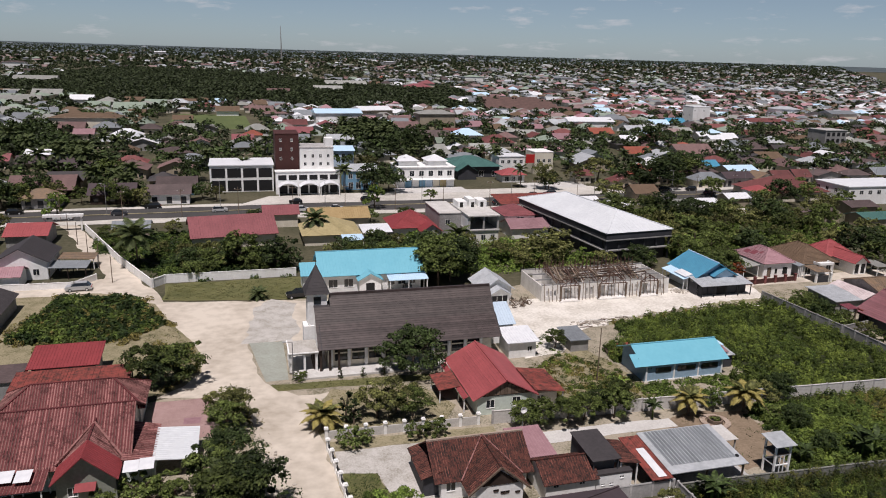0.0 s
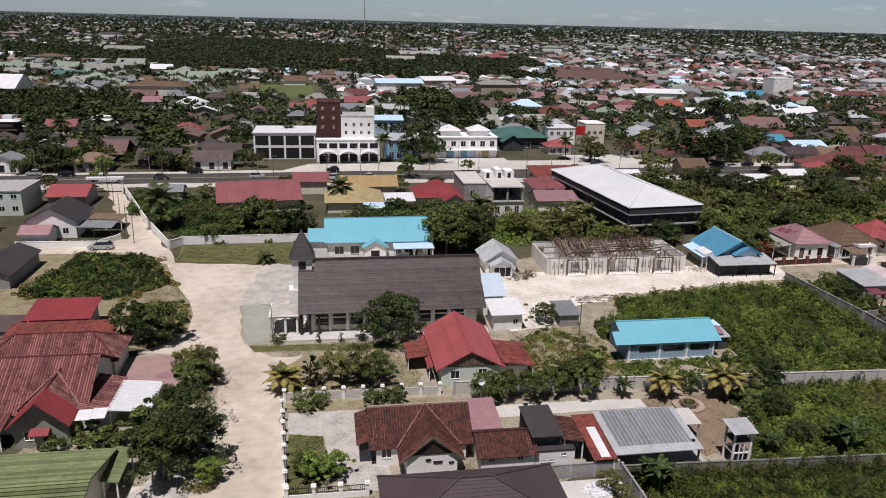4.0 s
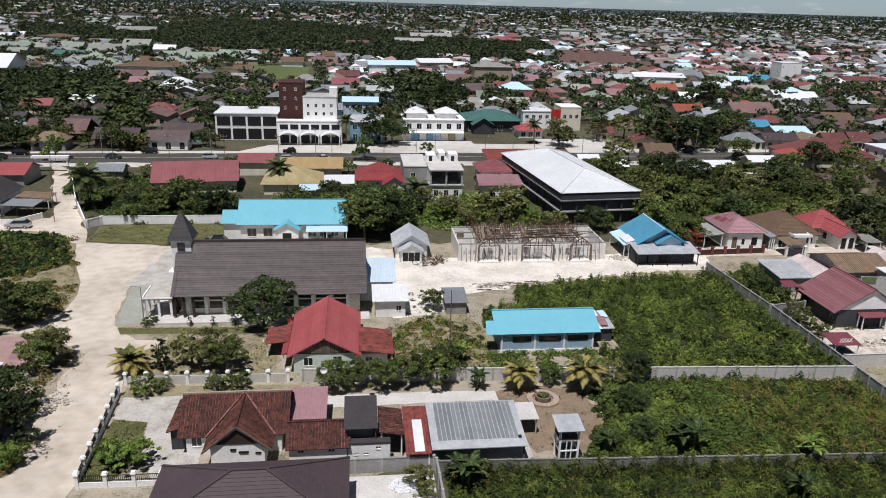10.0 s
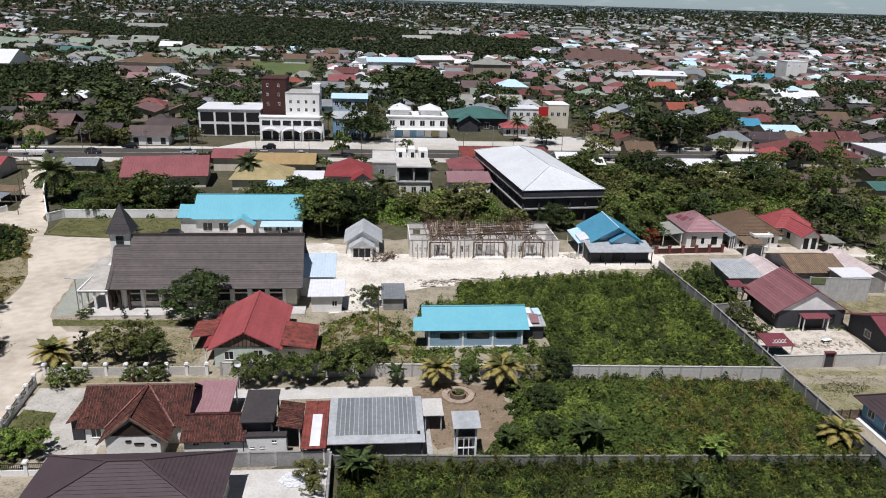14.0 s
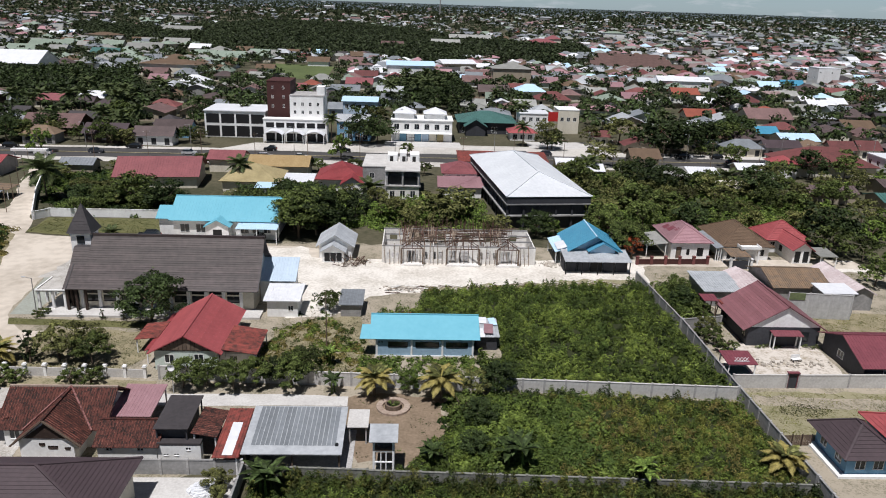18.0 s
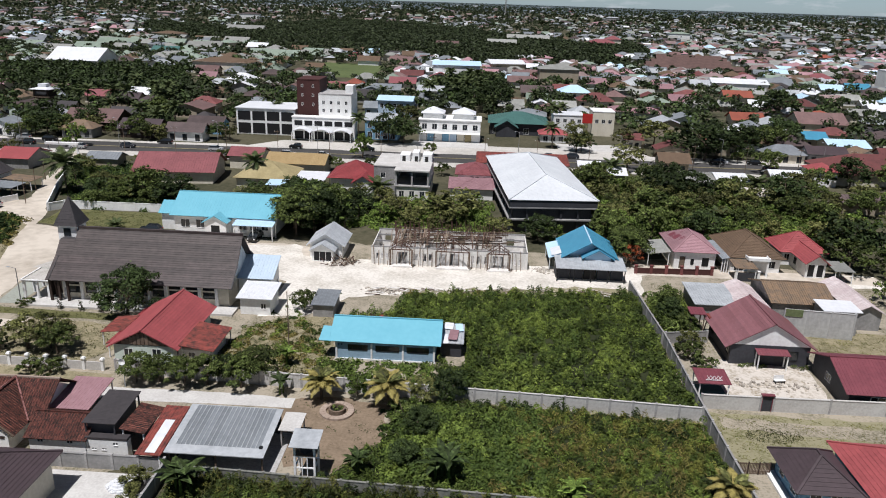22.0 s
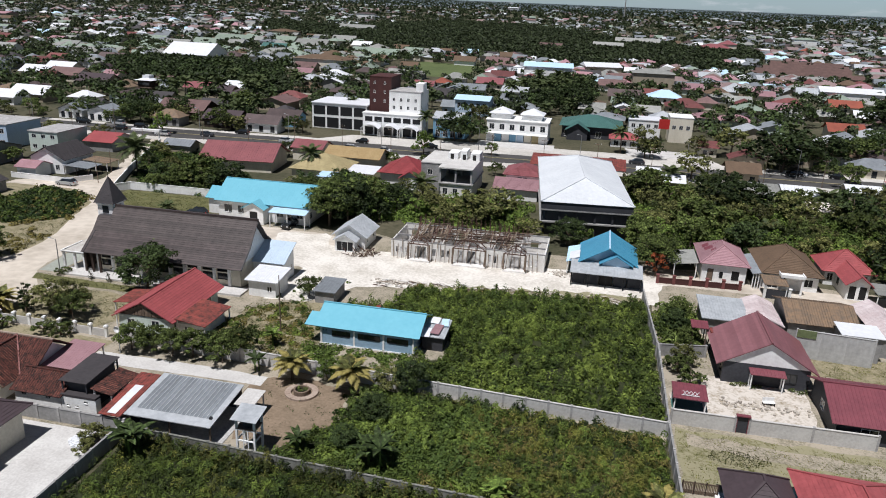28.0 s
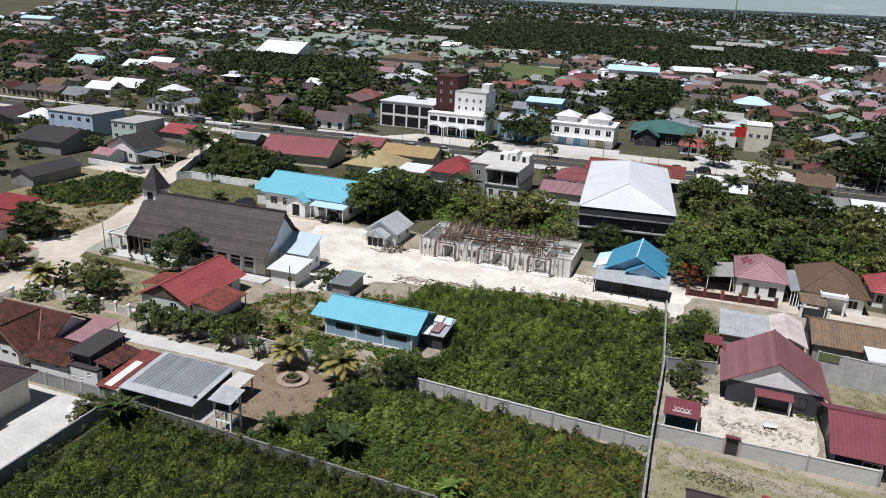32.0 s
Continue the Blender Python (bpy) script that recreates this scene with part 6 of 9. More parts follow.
def palm(x, y, h, gold=False, s=1.0, label=""):
    t = thing("coconut_palm", label or ("young palm with yellowing fronds" if gold else "tall coconut palm with a grey trunk"), "palm", x, y, 0, trnd.uniform(0, 360))
    lean = trnd.uniform(-0.3, 0.3)
    mb = MB()
    for i in range(6):
        a, b = i / 6, (i + 1) / 6
        mb.tube((lean * a * a, 0, h * a - (0.05 if i == 0 else 0)), (lean * b * b, 0, h * b), 0.2 - 0.08 * a, 0.2 - 0.08 * b, 8)
    part("trunk", mb, "bark", t)
    n = 24 if gold else 20
    for i in range(n):
        up = i % 3
        pool = (FRONDS["gold"] if (gold and (up == 0 or i % 6 in (1, 4) or i % 9 == 2)) else FRONDS["gold_green"] if gold else FRONDS["palm"])
        f = part("frond", pool[i % len(pool)], "leaf", t)
        f.matrix_local = pose(lean, 0, h, 0, ((-22, -44, -64) if gold else (18, -14, -42))[up] + trnd.uniform(-8, 8), i * 137.5) @ Matrix.Diagonal((s, s, s, 1))
    return t


BANANA = []
for v in range(2):
    rng = np.random.default_rng(50 + v)
    vs = []
    for i in range(8):
        k = i / 8
        w0, w1 = 0.32 * math.sin(math.pi * max(0.12, k)), 0.32 * math.sin(math.pi * min(0.98, k + 0.125))
        x0, x1 = 1.9 * k, 1.9 * (k + 0.125)
        z0, z1 = 1.2 * k - 1.1 * k * k, 1.2 * (k + 0.125) - 1.1 * (k + 0.125) ** 2
        for s in (1, -1):
            vs += [(x0, 0, z0), (x1, 0, z1), (x1, s * w1, z1 + 0.1 * w1), (x0, s * w0, z0 + 0.1 * w0)]
    BANANA.append(card_mesh("leaf", np.array(vs), "leaf_bright" if v else "leaf_dark"))


def banana(x, y, s=1.0, stems=3, dark=False):
    t = thing("banana_plant", "clump of banana plants with broad leaves", "banana plant", x, y, 0, trnd.uniform(0, 360))
    for k in range(stems):
        px, py, h = trnd.uniform(-0.7, 0.7) * s, trnd.uniform(-0.7, 0.7) * s, trnd.uniform(1.4, 2.3) * s
        part("stem", MB().tube((px, py, -0.05), (px, py, h), 0.13 * s, 0.08 * s, 7), "leaf_bright", t)
        for i in range(7):
            f = part("leaf", BANANA[0 if dark else 1], "leaf", t)
            f.matrix_local = pose(px, py, h, 0, trnd.uniform(-35, 5), i * 51 + trnd.uniform(-15, 15)) @ Matrix.Diagonal((s, s, s, 1))


def inside(poly_, x, y):
    hit = np.zeros(len(x), bool)
    for (xa, ya), (xb, yb) in zip(poly_, poly_[1:] + poly_[:1]):
        cond = ((ya > y) != (yb > y)) & (x < (xb - xa) * (y - ya) / (yb - ya + 1e-9) + xa)
        hit ^= cond
    return hit


def meadow(name, label, outline, bushes, mat, seed, size=0.4, top=0.9, lump=4.0, flat=0.4, thin=0.0, aspect=0.5, category="weeds", leaves=46, wide=0.8):
    """Uneven low growth over an outline: leaves on the skins of many low mounds, bushes of them a square metre."""
    rng = np.random.default_rng(seed)
    xs, ys = [p[0] for p in outline], [p[1] for p in outline]
    n = int((max(xs) - min(xs)) * (max(ys) - min(ys)) * bushes)
    x, y = rng.uniform(min(xs), max(xs), n), rng.uniform(min(ys), max(ys), n)
    keep = inside(outline, x, y)
    x, y = x[keep], y[keep]
    def wave(f, s):
        return np.sin(x * f + 1.7 * np.sin(y * f * 0.7 + s) + s) * np.sin(y * f * 1.1 + 1.3 * np.sin(x * f * 0.6 - s) + 2 * s)
    if thin:
        keep = rng.random(len(x)) < np.clip((wave(6.28 / (lump * 1.7), seed + 4) + 1 - thin) * 1.2, 0, 1)
        x, y = x[keep], y[keep]
    m = len(x)
    h = top * np.clip(0.72 + 0.2 * wave(6.28 / lump, seed) + 0.16 * wave(6.28 / (lump * 2.6), seed + 2) + rng.normal(0, 0.34, m), 0.16, None)
    r = wide * rng.uniform(0.55, 1.25, m)
    v = rng.normal(size=(m, leaves, 3))
    v[:, :, 2] = np.abs(v[:, :, 2])
    v /= np.linalg.norm(v, axis=2)[:, :, None]
    k = 1 - 0.3 * rng.random((m, leaves)) ** 2
    pts = np.stack([x[:, None] + v[:, :, 0] * r[:, None] * k, y[:, None] + v[:, :, 1] * r[:, None] * k, 0.05 + v[:, :, 2] * h[:, None] * k], 2).reshape(-1, 3)
    ob = new(name, card_mesh(name, cards(pts, size * rng.uniform(0.6, 1.4, len(pts)), seed + 9, flat, aspect, v.reshape(-1, 3) + np.array([0, 0, 0.3])), mat))
    return tagged(ob, label, category, kind="stuff")


def tufts(name, label, outline, blades, mat, seed, size=0.2, top=0.16, lump=3.0, cut=0.0):
    """Single blades of grass in soft-edged patches, so many a square metre."""
    rng = np.random.default_rng(seed)
    xs, ys = [p[0] for p in outline], [p[1] for p in outline]
    n = int((max(xs) - min(xs)) * (max(ys) - min(ys)) * blades)
    x, y = rng.uniform(min(xs), max(xs), n), rng.uniform(min(ys), max(ys), n)
    f = 6.28 / lump
    wave = np.sin(x * f + 1.7 * np.sin(y * f * 0.7 + seed) + seed) * np.sin(y * f * 1.1 + 1.3 * np.sin(x * f * 0.6 - seed)) + 0.5 * np.sin(x * f * 2.7 + 2 * np.sin(y * f * 2.1))
    keep = inside(outline, x, y) & (wave + rng.normal(0, 0.35, n) > cut)
    x, y = x[keep], y[keep]
    pts = np.stack([x, y, 0.04 + top * rng.random(len(x)) ** 1.5], 1)
    return tagged(new(name, card_mesh(name, cards(pts, size * rng.uniform(0.5, 1.5, len(x)), seed + 1, 0.8, 0.3), mat)), label, "grass", kind="stuff")


FIELD_A = [(14.6, 72.4), (44.8, 70.8), (44.8, 103), (44.0, 107.4), (33, 105.8), (20, 104.8), (8, 102.4), (6.5, 96), (1, 93), (0, 88), (17.8, 87.4), (17.8, 80.5), (14.6, 79.5)]
FIELD_B = [(4, 54.6), (44.8, 53.0), (44.6, 69.6), (17, 71.2), (10.4, 70.6), (9.8, 63), (6, 57.5)]
FIELD_C = [(-9.6, 12), (45, 12), (45, 52.2), (-9.6, 54.4)]
FIELD_W = [(-90.5, 115), (-90, 120), (-86.5, 136.3), (-73.6, 133), (-67, 118.3), (-73.5, 112), (-83, 111.2)]
# soil sheet coloured dark to stand in for shade in the weeds' gaps
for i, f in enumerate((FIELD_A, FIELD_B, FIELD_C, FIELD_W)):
    patch("overgrown_plot", f, 0.03, "undergrowth", "soil under rank weeds, coloured dark for the shade between them", "ground", 0.1, 4.0, 40 + i)
meadow("weed_field", "dense leafy weeds filling the walled plot", FIELD_A, 1.1, "weeds_field", 1, 0.4, 1.6, 3.4, leaves=95, aspect=0.4, wide=0.62)
meadow("weed_clumps", "fresh green clumps standing out of the weeds", [(14.6, 72.4), (30, 72), (36, 104), (33, 105.8), (20, 104.8), (8, 102.4), (6.5, 96), (1, 93), (0, 88), (17.8, 87.4), (17.8, 80.5)], 0.75, "weeds_fresh", 61, 0.32, 1.75, 3.0, leaves=110, aspect=0.34, thin=0.5, wide=0.75)
meadow("weed_field", "darker weeds in the walled plot", FIELD_A, 0.4, "weeds_dark", 2, 0.34, 1.0, 5.0, leaves=90, aspect=0.35, thin=0.7, wide=0.7)
meadow("creeper_field", "bright creeping leaves over the middle plot", [(9.5, 56), (26, 55), (27, 69.5), (11, 70)], 1.9, "weeds_fresh", 4, 0.34, 1.2, 3.0, leaves=90)
meadow("weed_field", "tall grass and weeds in the middle plot", FIELD_B, 1.3, "weeds_plot", 5, 0.32, 1.0, 3.6, aspect=0.26, leaves=80, wide=0.6)
meadow("weed_field", "dark weeds in the middle plot", FIELD_B, 0.5, "weeds_dark", 25, 0.4, 0.95, 4.5, leaves=70, thin=0.9)
meadow("weed_clumps", "yellow-green tall grass clumps in the middle plot", [(22, 54.2), (44.6, 53.2), (44.4, 69.2), (24, 70)], 1.0, "weeds_straw", 62, 0.42, 1.25, 3.4, leaves=80, aspect=0.16, thin=0.5, wide=0.6)
meadow("weed_clumps", "fresh shrubs in the middle plot", FIELD_B, 0.28, "weeds_fresh", 63, 0.3, 1.5, 3.0, leaves=110, aspect=0.34, thin=0.4, wide=0.7)
meadow("weed_field", "dry grass in the middle plot", [(20, 54.4), (44.6, 53.2), (44.4, 69), (24, 69)], 0.9, "weeds_dry", 6, 0.42, 1.2, 4.6, thin=0.5, aspect=0.2)
meadow("weed_field", "rank dark weeds of the front plot", FIELD_C, 0.7, "weeds_dark", 7, 0.32, 1.1, 3.6, leaves=60, aspect=0.3)
meadow("weed_clumps", "paler clumps in the front plot", [(-9.6, 30), (45, 30), (45, 52), (-9.6, 54)], 0.3, "weeds_fresh", 64, 0.34, 1.5, 3.2, leaves=90, aspect=0.26, thin=0.6, wide=0.7)
meadow("weed_clumps", "yellowed grass in the front plot", [(-9.6, 34), (45, 34), (45, 52), (-9.6, 54)], 0.5, "weeds_straw", 65, 0.34, 1.2, 3.6, leaves=60, aspect=0.18, thin=0.5, wide=0.6)
meadow("weed_field", "lighter weeds of the front plot", FIELD_C, 0.85, "weeds_plot", 8, 0.34, 1.1, 4.0, aspect=0.22, leaves=75)
meadow("weed_field", "weeds on the plot beside the forecourt", FIELD_W, 1.2, "weeds", 9, 0.55, 1.0, 3.6)
meadow("weed_field", "dark weeds beside the forecourt", FIELD_W, 0.5, "weeds_dark", 29, 0.55, 1.1, 3.6)
meadow("weed_field", "low weeds beside the blue hall", [(-14, 74.4), (-0.8, 74.2), (-0.6, 88), (-6, 92), (-12, 90), (-14.2, 83)], 1.6, "weeds_field", 10, 0.28, 0.5, 2.8, thin=0.55, leaves=50, wide=0.55)
meadow("dry_scrub", "brown dead weeds beside the blue hall", [(-14, 76), (-1, 76), (-1.4, 88), (-6, 92), (-12, 90), (-14, 83)], 1.0, "weeds_dry", 54, 0.3, 0.4, 2.4, thin=0.6, leaves=50)
meadow("weed_strip", "bright weeds below the blue hall", [(-0.6, 73.6), (14.6, 72.9), (14.6, 80), (-0.6, 80)], 1.5, "leaf_bright", 12, 0.36, 0.5, 2.4)
meadow("dry_scrub", "brown scrub at the edge of the weed plot", [(-92, 114), (-88, 137), (-72, 134), (-65, 118), (-72, 110), (-84, 109)], 0.5, "weeds_dry", 43, 0.4, 0.9, 3.0, thin=0.6)
meadow("dry_scrub", "dry scrub by the forecourt", [(-70, 111), (-62.5, 108), (-61, 98), (-66, 90.5), (-72, 92)], 0.5, "weeds_dry", 13, 0.42, 0.8, 3.0, thin=0.5)
meadow("yard_scrub", "dry scrub along the north lane", [(20, 104.6), (33, 105.6), (44, 107.2), (44, 109), (33, 107.3), (20, 106.4), (8, 104.6), (8, 102.4)], 0.6, "weeds_dry", 14, 0.4, 0.5, 2.5, thin=0.5)
meadow("garden_growth", "garden growth behind the east wall", [(45.9, 91.8), (51, 91.8), (51, 108), (47, 108.5)], 0.6, "leaf", 15, 0.5, 2.0, 3.5, wide=1.3, leaves=110)
meadow("office_scrub", "thicket west of the office", [(-86, 168), (-79, 159), (-70.8, 142.6), (-44, 142.6), (-44, 150), (-60, 160), (-66, 182), (-88, 184)], 0.35, "weeds", 16, 0.5, 1.4, 5.0, wide=1.6, leaves=110)
meadow("belt_scrub", "undergrowth between the hall and the houses", [(-22, 140), (22, 134), (22, 158), (10, 163), (-3, 158), (-22, 162)], 0.25, "leaf_bright", 35, 0.5, 1.5, 5.0, wide=1.7, leaves=110)
meadow("belt_scrub", "undergrowth east of the white hall", [(43, 133), (90, 137), (102, 190), (44, 186)], 0.2, "weeds_fresh", 36, 0.65, 2.2, 5.0, wide=2.0, leaves=100)
meadow("yard_thicket", "dense bushes in the corner plot beside the wall", [(45.8, 92.2), (50.8, 92.4), (51.2, 104), (46.5, 107), (45.2, 106)], 0.9, "weeds_field", 58, 0.42, 2.0, 3.4, leaves=90, aspect=0.4, wide=0.75)
meadow("belt_creeper", "bright yellow-green creepers between the trees", [(71, 139), (80, 138), (92, 143), (93, 154), (84, 160), (77, 158), (71, 148)], 0.3, "weeds_fresh", 57, 0.45, 2.8, 4.0, wide=1.7, leaves=130)
meadow("lane_scrub", "dry scrub at the lane's edge", [(-56, 84), (-54, 82), (-53.4, 74), (-52.5, 66), (-57.5, 66), (-58, 78)], 0.5, "weeds_dry", 17, 0.42, 0.8, 2.6, thin=0.5)
tufts("garden_tufts", "sparse grass tufts on the bare earth", [(-3, 68.5), (0.3, 57.8), (5.4, 57.2), (9.2, 63), (9.2, 70), (1, 71)], 26, "weeds", 44, 0.2, 0.12, 4.5, 0.75)
tufts("lane_tufts", "sparse dry tufts along the sandy lane", [(-55, 46), (-51.6, 46), (-52, 76), (-53, 84), (-56, 84)], 26, "weeds_dry", 45, 0.22, 0.2, 3.5, 0.35)
tufts("forecourt_tufts", "low weeds creeping over the edge of the forecourt", [(-66, 91), (-60.6, 98), (-62.4, 107), (-66, 117), (-70, 113), (-70, 92)], 26, "weeds_olive", 46, 0.22, 0.22, 4.0, 0.1)
tufts("lawn_grass", "uneven mown grass of the lawn", [(-68.5, 131.4), (-54, 129), (-43.6, 127.6), (-43.6, 140.6), (-68.5, 140.6)], 30, "weeds_olive", 49, 0.2, 0.12, 5.0, -0.2)
tufts("garden_lawn_grass", "olive grass under the garden trees", [(-45.2, 75.2), (-29.8, 74.8), (-28.2, 80), (-31, 87), (-43, 87.6), (-46, 84)], 30, "weeds_olive", 47, 0.2, 0.16, 4.0, 0.0)
tufts("front_lawn_grass", "short green grass inside the fence", [(-44.6, 55.5), (-41.5, 55.5), (-40, 60), (-41, 66), (-44.8, 67)], 60, "weeds", 77, 0.2, 0.14, 5.0, -0.8)
tufts("verge_grass", "short grass along the church walk", [(-51.2, 91.2), (-30, 90.4), (-19.4, 89.8), (-30, 88.2), (-50.4, 89)], 40, "weeds_olive", 48, 0.18, 0.12, 4.0, -0.3)
tufts("hall_tufts", "thin grass on the soil round the blue hall", [(-14, 74.6), (0.8, 74.2), (0.8, 80), (-0.4, 90.5), (-7, 92), (-13.6, 90)], 40, "weeds_olive", 38, 0.22, 0.2, 3.5, 0.0)
tufts("yard_tufts", "thin grass on the soil behind the annexes", [(-13.6, 88), (-1, 90.5), (0.5, 93), (-1, 99), (-9.6, 99), (-10.8, 92)], 26, "weeds_olive", 39, 0.2, 0.16, 3.5, 0.5)
meadow("yard_scrub", "weeds round the kiosk and the sacristy", [(-13.8, 88), (-6, 89), (-5, 93), (-1, 99), (-3, 104), (-9, 104), (-10.6, 96), (-12, 92)], 0.7, "weeds", 50, 0.28, 0.4, 2.6, thin=0.8, wide=0.5, leaves=34)
meadow("wall_hedge", "dark straggling hedge along the concrete wall", [(14, 70.2), (40, 68.8), (40, 69.9), (14, 71.4)], 1.3, "leaf_dark", 51, 0.32, 1.35, 3.0, wide=0.8, leaves=90, thin=0.3)
meadow("wall_hedge", "olive scrub along the concrete wall", [(16, 69.4), (42, 68.2), (42, 69.6), (16, 70.8)], 0.8, "weeds_olive", 52, 0.32, 1.0, 4.0, wide=0.8, leaves=80, thin=0.6)
meadow("brush_pile", "heap of dry cut branches beside the lane", [(-54.4, 57), (-51.6, 57), (-51.4, 63), (-53.6, 64)], 2.0, "weeds_dry", 53, 0.5, 0.8, 2.0, wide=0.7, leaves=60, aspect=0.12)
meadow("garden_rough", "rough grass round the well", [(6, 57.5), (9, 58), (11, 66), (10.4, 70), (8.6, 69.5), (9.2, 63)], 1.0, "weeds", 37, 0.35, 0.4, 2.0, wide=0.5)

for kind, x, y, s in (("dark", -31.4, 90.8, 1.0), ("broad", -67.6, 95.0, 0.85), ("broad", -63.4, 94.4, 0.85), ("dark", -65.2, 92.8, 0.7), ("olive", -57.2, 82.4, 0.75), ("olive", -55.7, 80.6, 0.75), ("broad", -57.0, 78.9, 0.6),
                      ("broad", -58.4, 66.8, 0.75), ("dark", -57.0, 68.4, 0.8), ("dark", -54.6, 62.2, 0.85), ("broad", -56.6, 59.8, 0.9), ("bright", -52.2, 58.8, 0.5), ("shrub", -66.0, 67.4, 1.1), ("shrub", -63.6, 67.6, 1.0), ("shrub", -62.0, 66.4, 0.9), ("shrub", -64.2, 65.8, 0.8), ("shrub", -69.2, 66.4, 0.8),
                      ("broad", -16.6, 130.4, 1.3), ("dark", -13.4, 132.6, 1.25), ("broad", -18.2, 135.4, 1.2), ("bright", -11.6, 134.6, 1.0), ("olive", -38.6, 78.6, 0.85), ("olive", -36.0, 79.2, 0.8), ("broad", -34.2, 77.6, 0.6),
                      ("column", -42.6, 78.6, 0.95), ("column", -41.8, 77.6, 0.75), ("shrub", -43.0, 72.6, 1.0), ("shrub", -41.5, 73.0, 0.8), ("shrub", -34.6, 72.7, 0.9), ("shrub", -32.4, 73.0, 0.9), ("bright", -41.2, 57.8, 0.55), ("bright", -39.6, 58.4, 0.5), ("bright", -42.6, 59.0, 0.45),
                      ("broad", -21.2, 71.8, 0.55), ("broad", -18.6, 72.2, 0.5), ("broad", -15.4, 71.8, 0.55), ("broad", -12.8, 72.2, 0.55), ("broad", -8.6, 71.9, 0.6), ("broad", -7.2, 74.0, 0.6), ("dark", -10.6, 73.6, 0.45), ("bright", 5.4, 71.6, 0.5), ("dark", 16.0, 71.4, 0.55), ("olive", 13.5, 71.0, 0.6),
                      ("dark", 13.2, 64.6, 0.42), ("dark", 12.4, 58.6, 0.38), ("shrub", 11.6, 67.0, 1.0), ("shrub", 3.7, 67.8, 0.4),
                      ("shrub", -47.6, 91.4, 0.45), ("column", -41.6, 91.2, 0.36), ("column", -38.4, 91.1, 0.36), ("column", -35.4, 91.0, 0.36), ("shrub", -47.0, 92.4, 0.5), ("shrub", 47.6, 86.2, 1.1), ("shrub", 48.6, 83.2, 1.0), ("olive", 48.4, 88.6, 0.5),
                      ("dark", 47.8, 98.0, 0.5), ("broad", 48.6, 103.0, 0.5), ("broad", 49.6, 94.6, 0.4), ("blossom", 46.6, 121.6, 0.8), ("broad", 46.4, 124.0, 0.9), ("broad", 48.0, 128.0, 0.8), ("dark", 30.6, 134.6, 0.75), ("broad", -6.6, 95.2, 0.45), ("broad", 44.8, 133.0, 0.9)):
    tree(kind, x, y, s)
for x, y, h, g, s in ((-45.6, 77.4, 1.5, True, 1.05), (1.4, 70.4, 2.1, True, 0.95), (9.3, 69.6, 2.5, True, 1.05), (43.6, 56.0, 1.4, True, 0.9), (-75.8, 154.2, 6.9, False, 1.55), (-52.0, 129.0, 1.0, False, 0.65), (-56.6, 64.2, 3.6, False, 0.7)):
    palm(x, y, h, g, s)
for x, y, s, n, dk in ((16.2, 56.6, 1.15, 3, True), (-8.2, 52.2, 1.1, 3, True), (7.6, 56.6, 0.8, 2, True), (-4.6, 78.0, 0.8, 2, False), (28.5, 53.6, 0.9, 2, False), (24.0, 48.0, 0.8, 2, True), (-3.2, 71.2, 0.8, 2, True)):
    banana(x, y, s, n, dk)
# belt between the office, the hall and the road
brnd = random.Random(21)
for (xa, xb, ya, yb, n, kinds, sa, sb) in (
        (-20, -1, 137, 150, 16, ("broad", "bright", "bright", "dark"), 0.5, 0.85), (-21, -2, 150, 163, 8, ("broad", "bright", "olive"), 0.4, 0.7), (-66, -44, 144, 158, 22, ("broad", "dark", "olive"), 0.45, 0.8),
        (0, 21, 137, 146, 12, ("olive", "olive", "bright", "bright"), 0.55, 0.85), (0, 22, 146, 157, 7, ("olive", "bright"), 0.4, 0.6), (44, 72, 138, 160, 26, ("broad", "olive", "olive", "bright"), 0.6, 0.95),
        (72, 100, 138, 156, 18, ("bright", "bright", "broad", "olive"), 0.6, 0.9), (44, 68, 160, 186, 24, ("broad", "olive", "bright"), 0.65, 1.0), (68, 104, 156, 176, 20, ("broad", "bright", "olive", "olive"), 0.6, 0.95),
        (-88, -66, 162, 184, 9, ("olive", "bright", "broad"), 0.4, 0.65), (84, 130, 108, 150, 22, ("broad", "olive", "bright"), 0.6, 1.0), (-40, -22, 146, 159, 11, ("broad", "dark", "olive"), 0.45, 0.75),
        (-66, 110, 186, 190, 14, ("olive", "broad"), 0.45, 0.7), (104, 150, 150, 188, 18, ("broad", "bright", "olive"), 0.6, 1.1), (-135, -104, 184, 190, 6, ("broad", "olive"), 0.5, 0.8)):
    for i in range(n):
        tree("belt_" + brnd.choice(kinds), brnd.uniform(xa, xb), brnd.uniform(ya, yb), brnd.uniform(sa, sb))
for i in range(22):
    tree("belt_" + brnd.choice(("dark", "broad", "olive")), brnd.uniform(-150, -58), brnd.uniform(219, 229), brnd.uniform(0.6, 1.0))
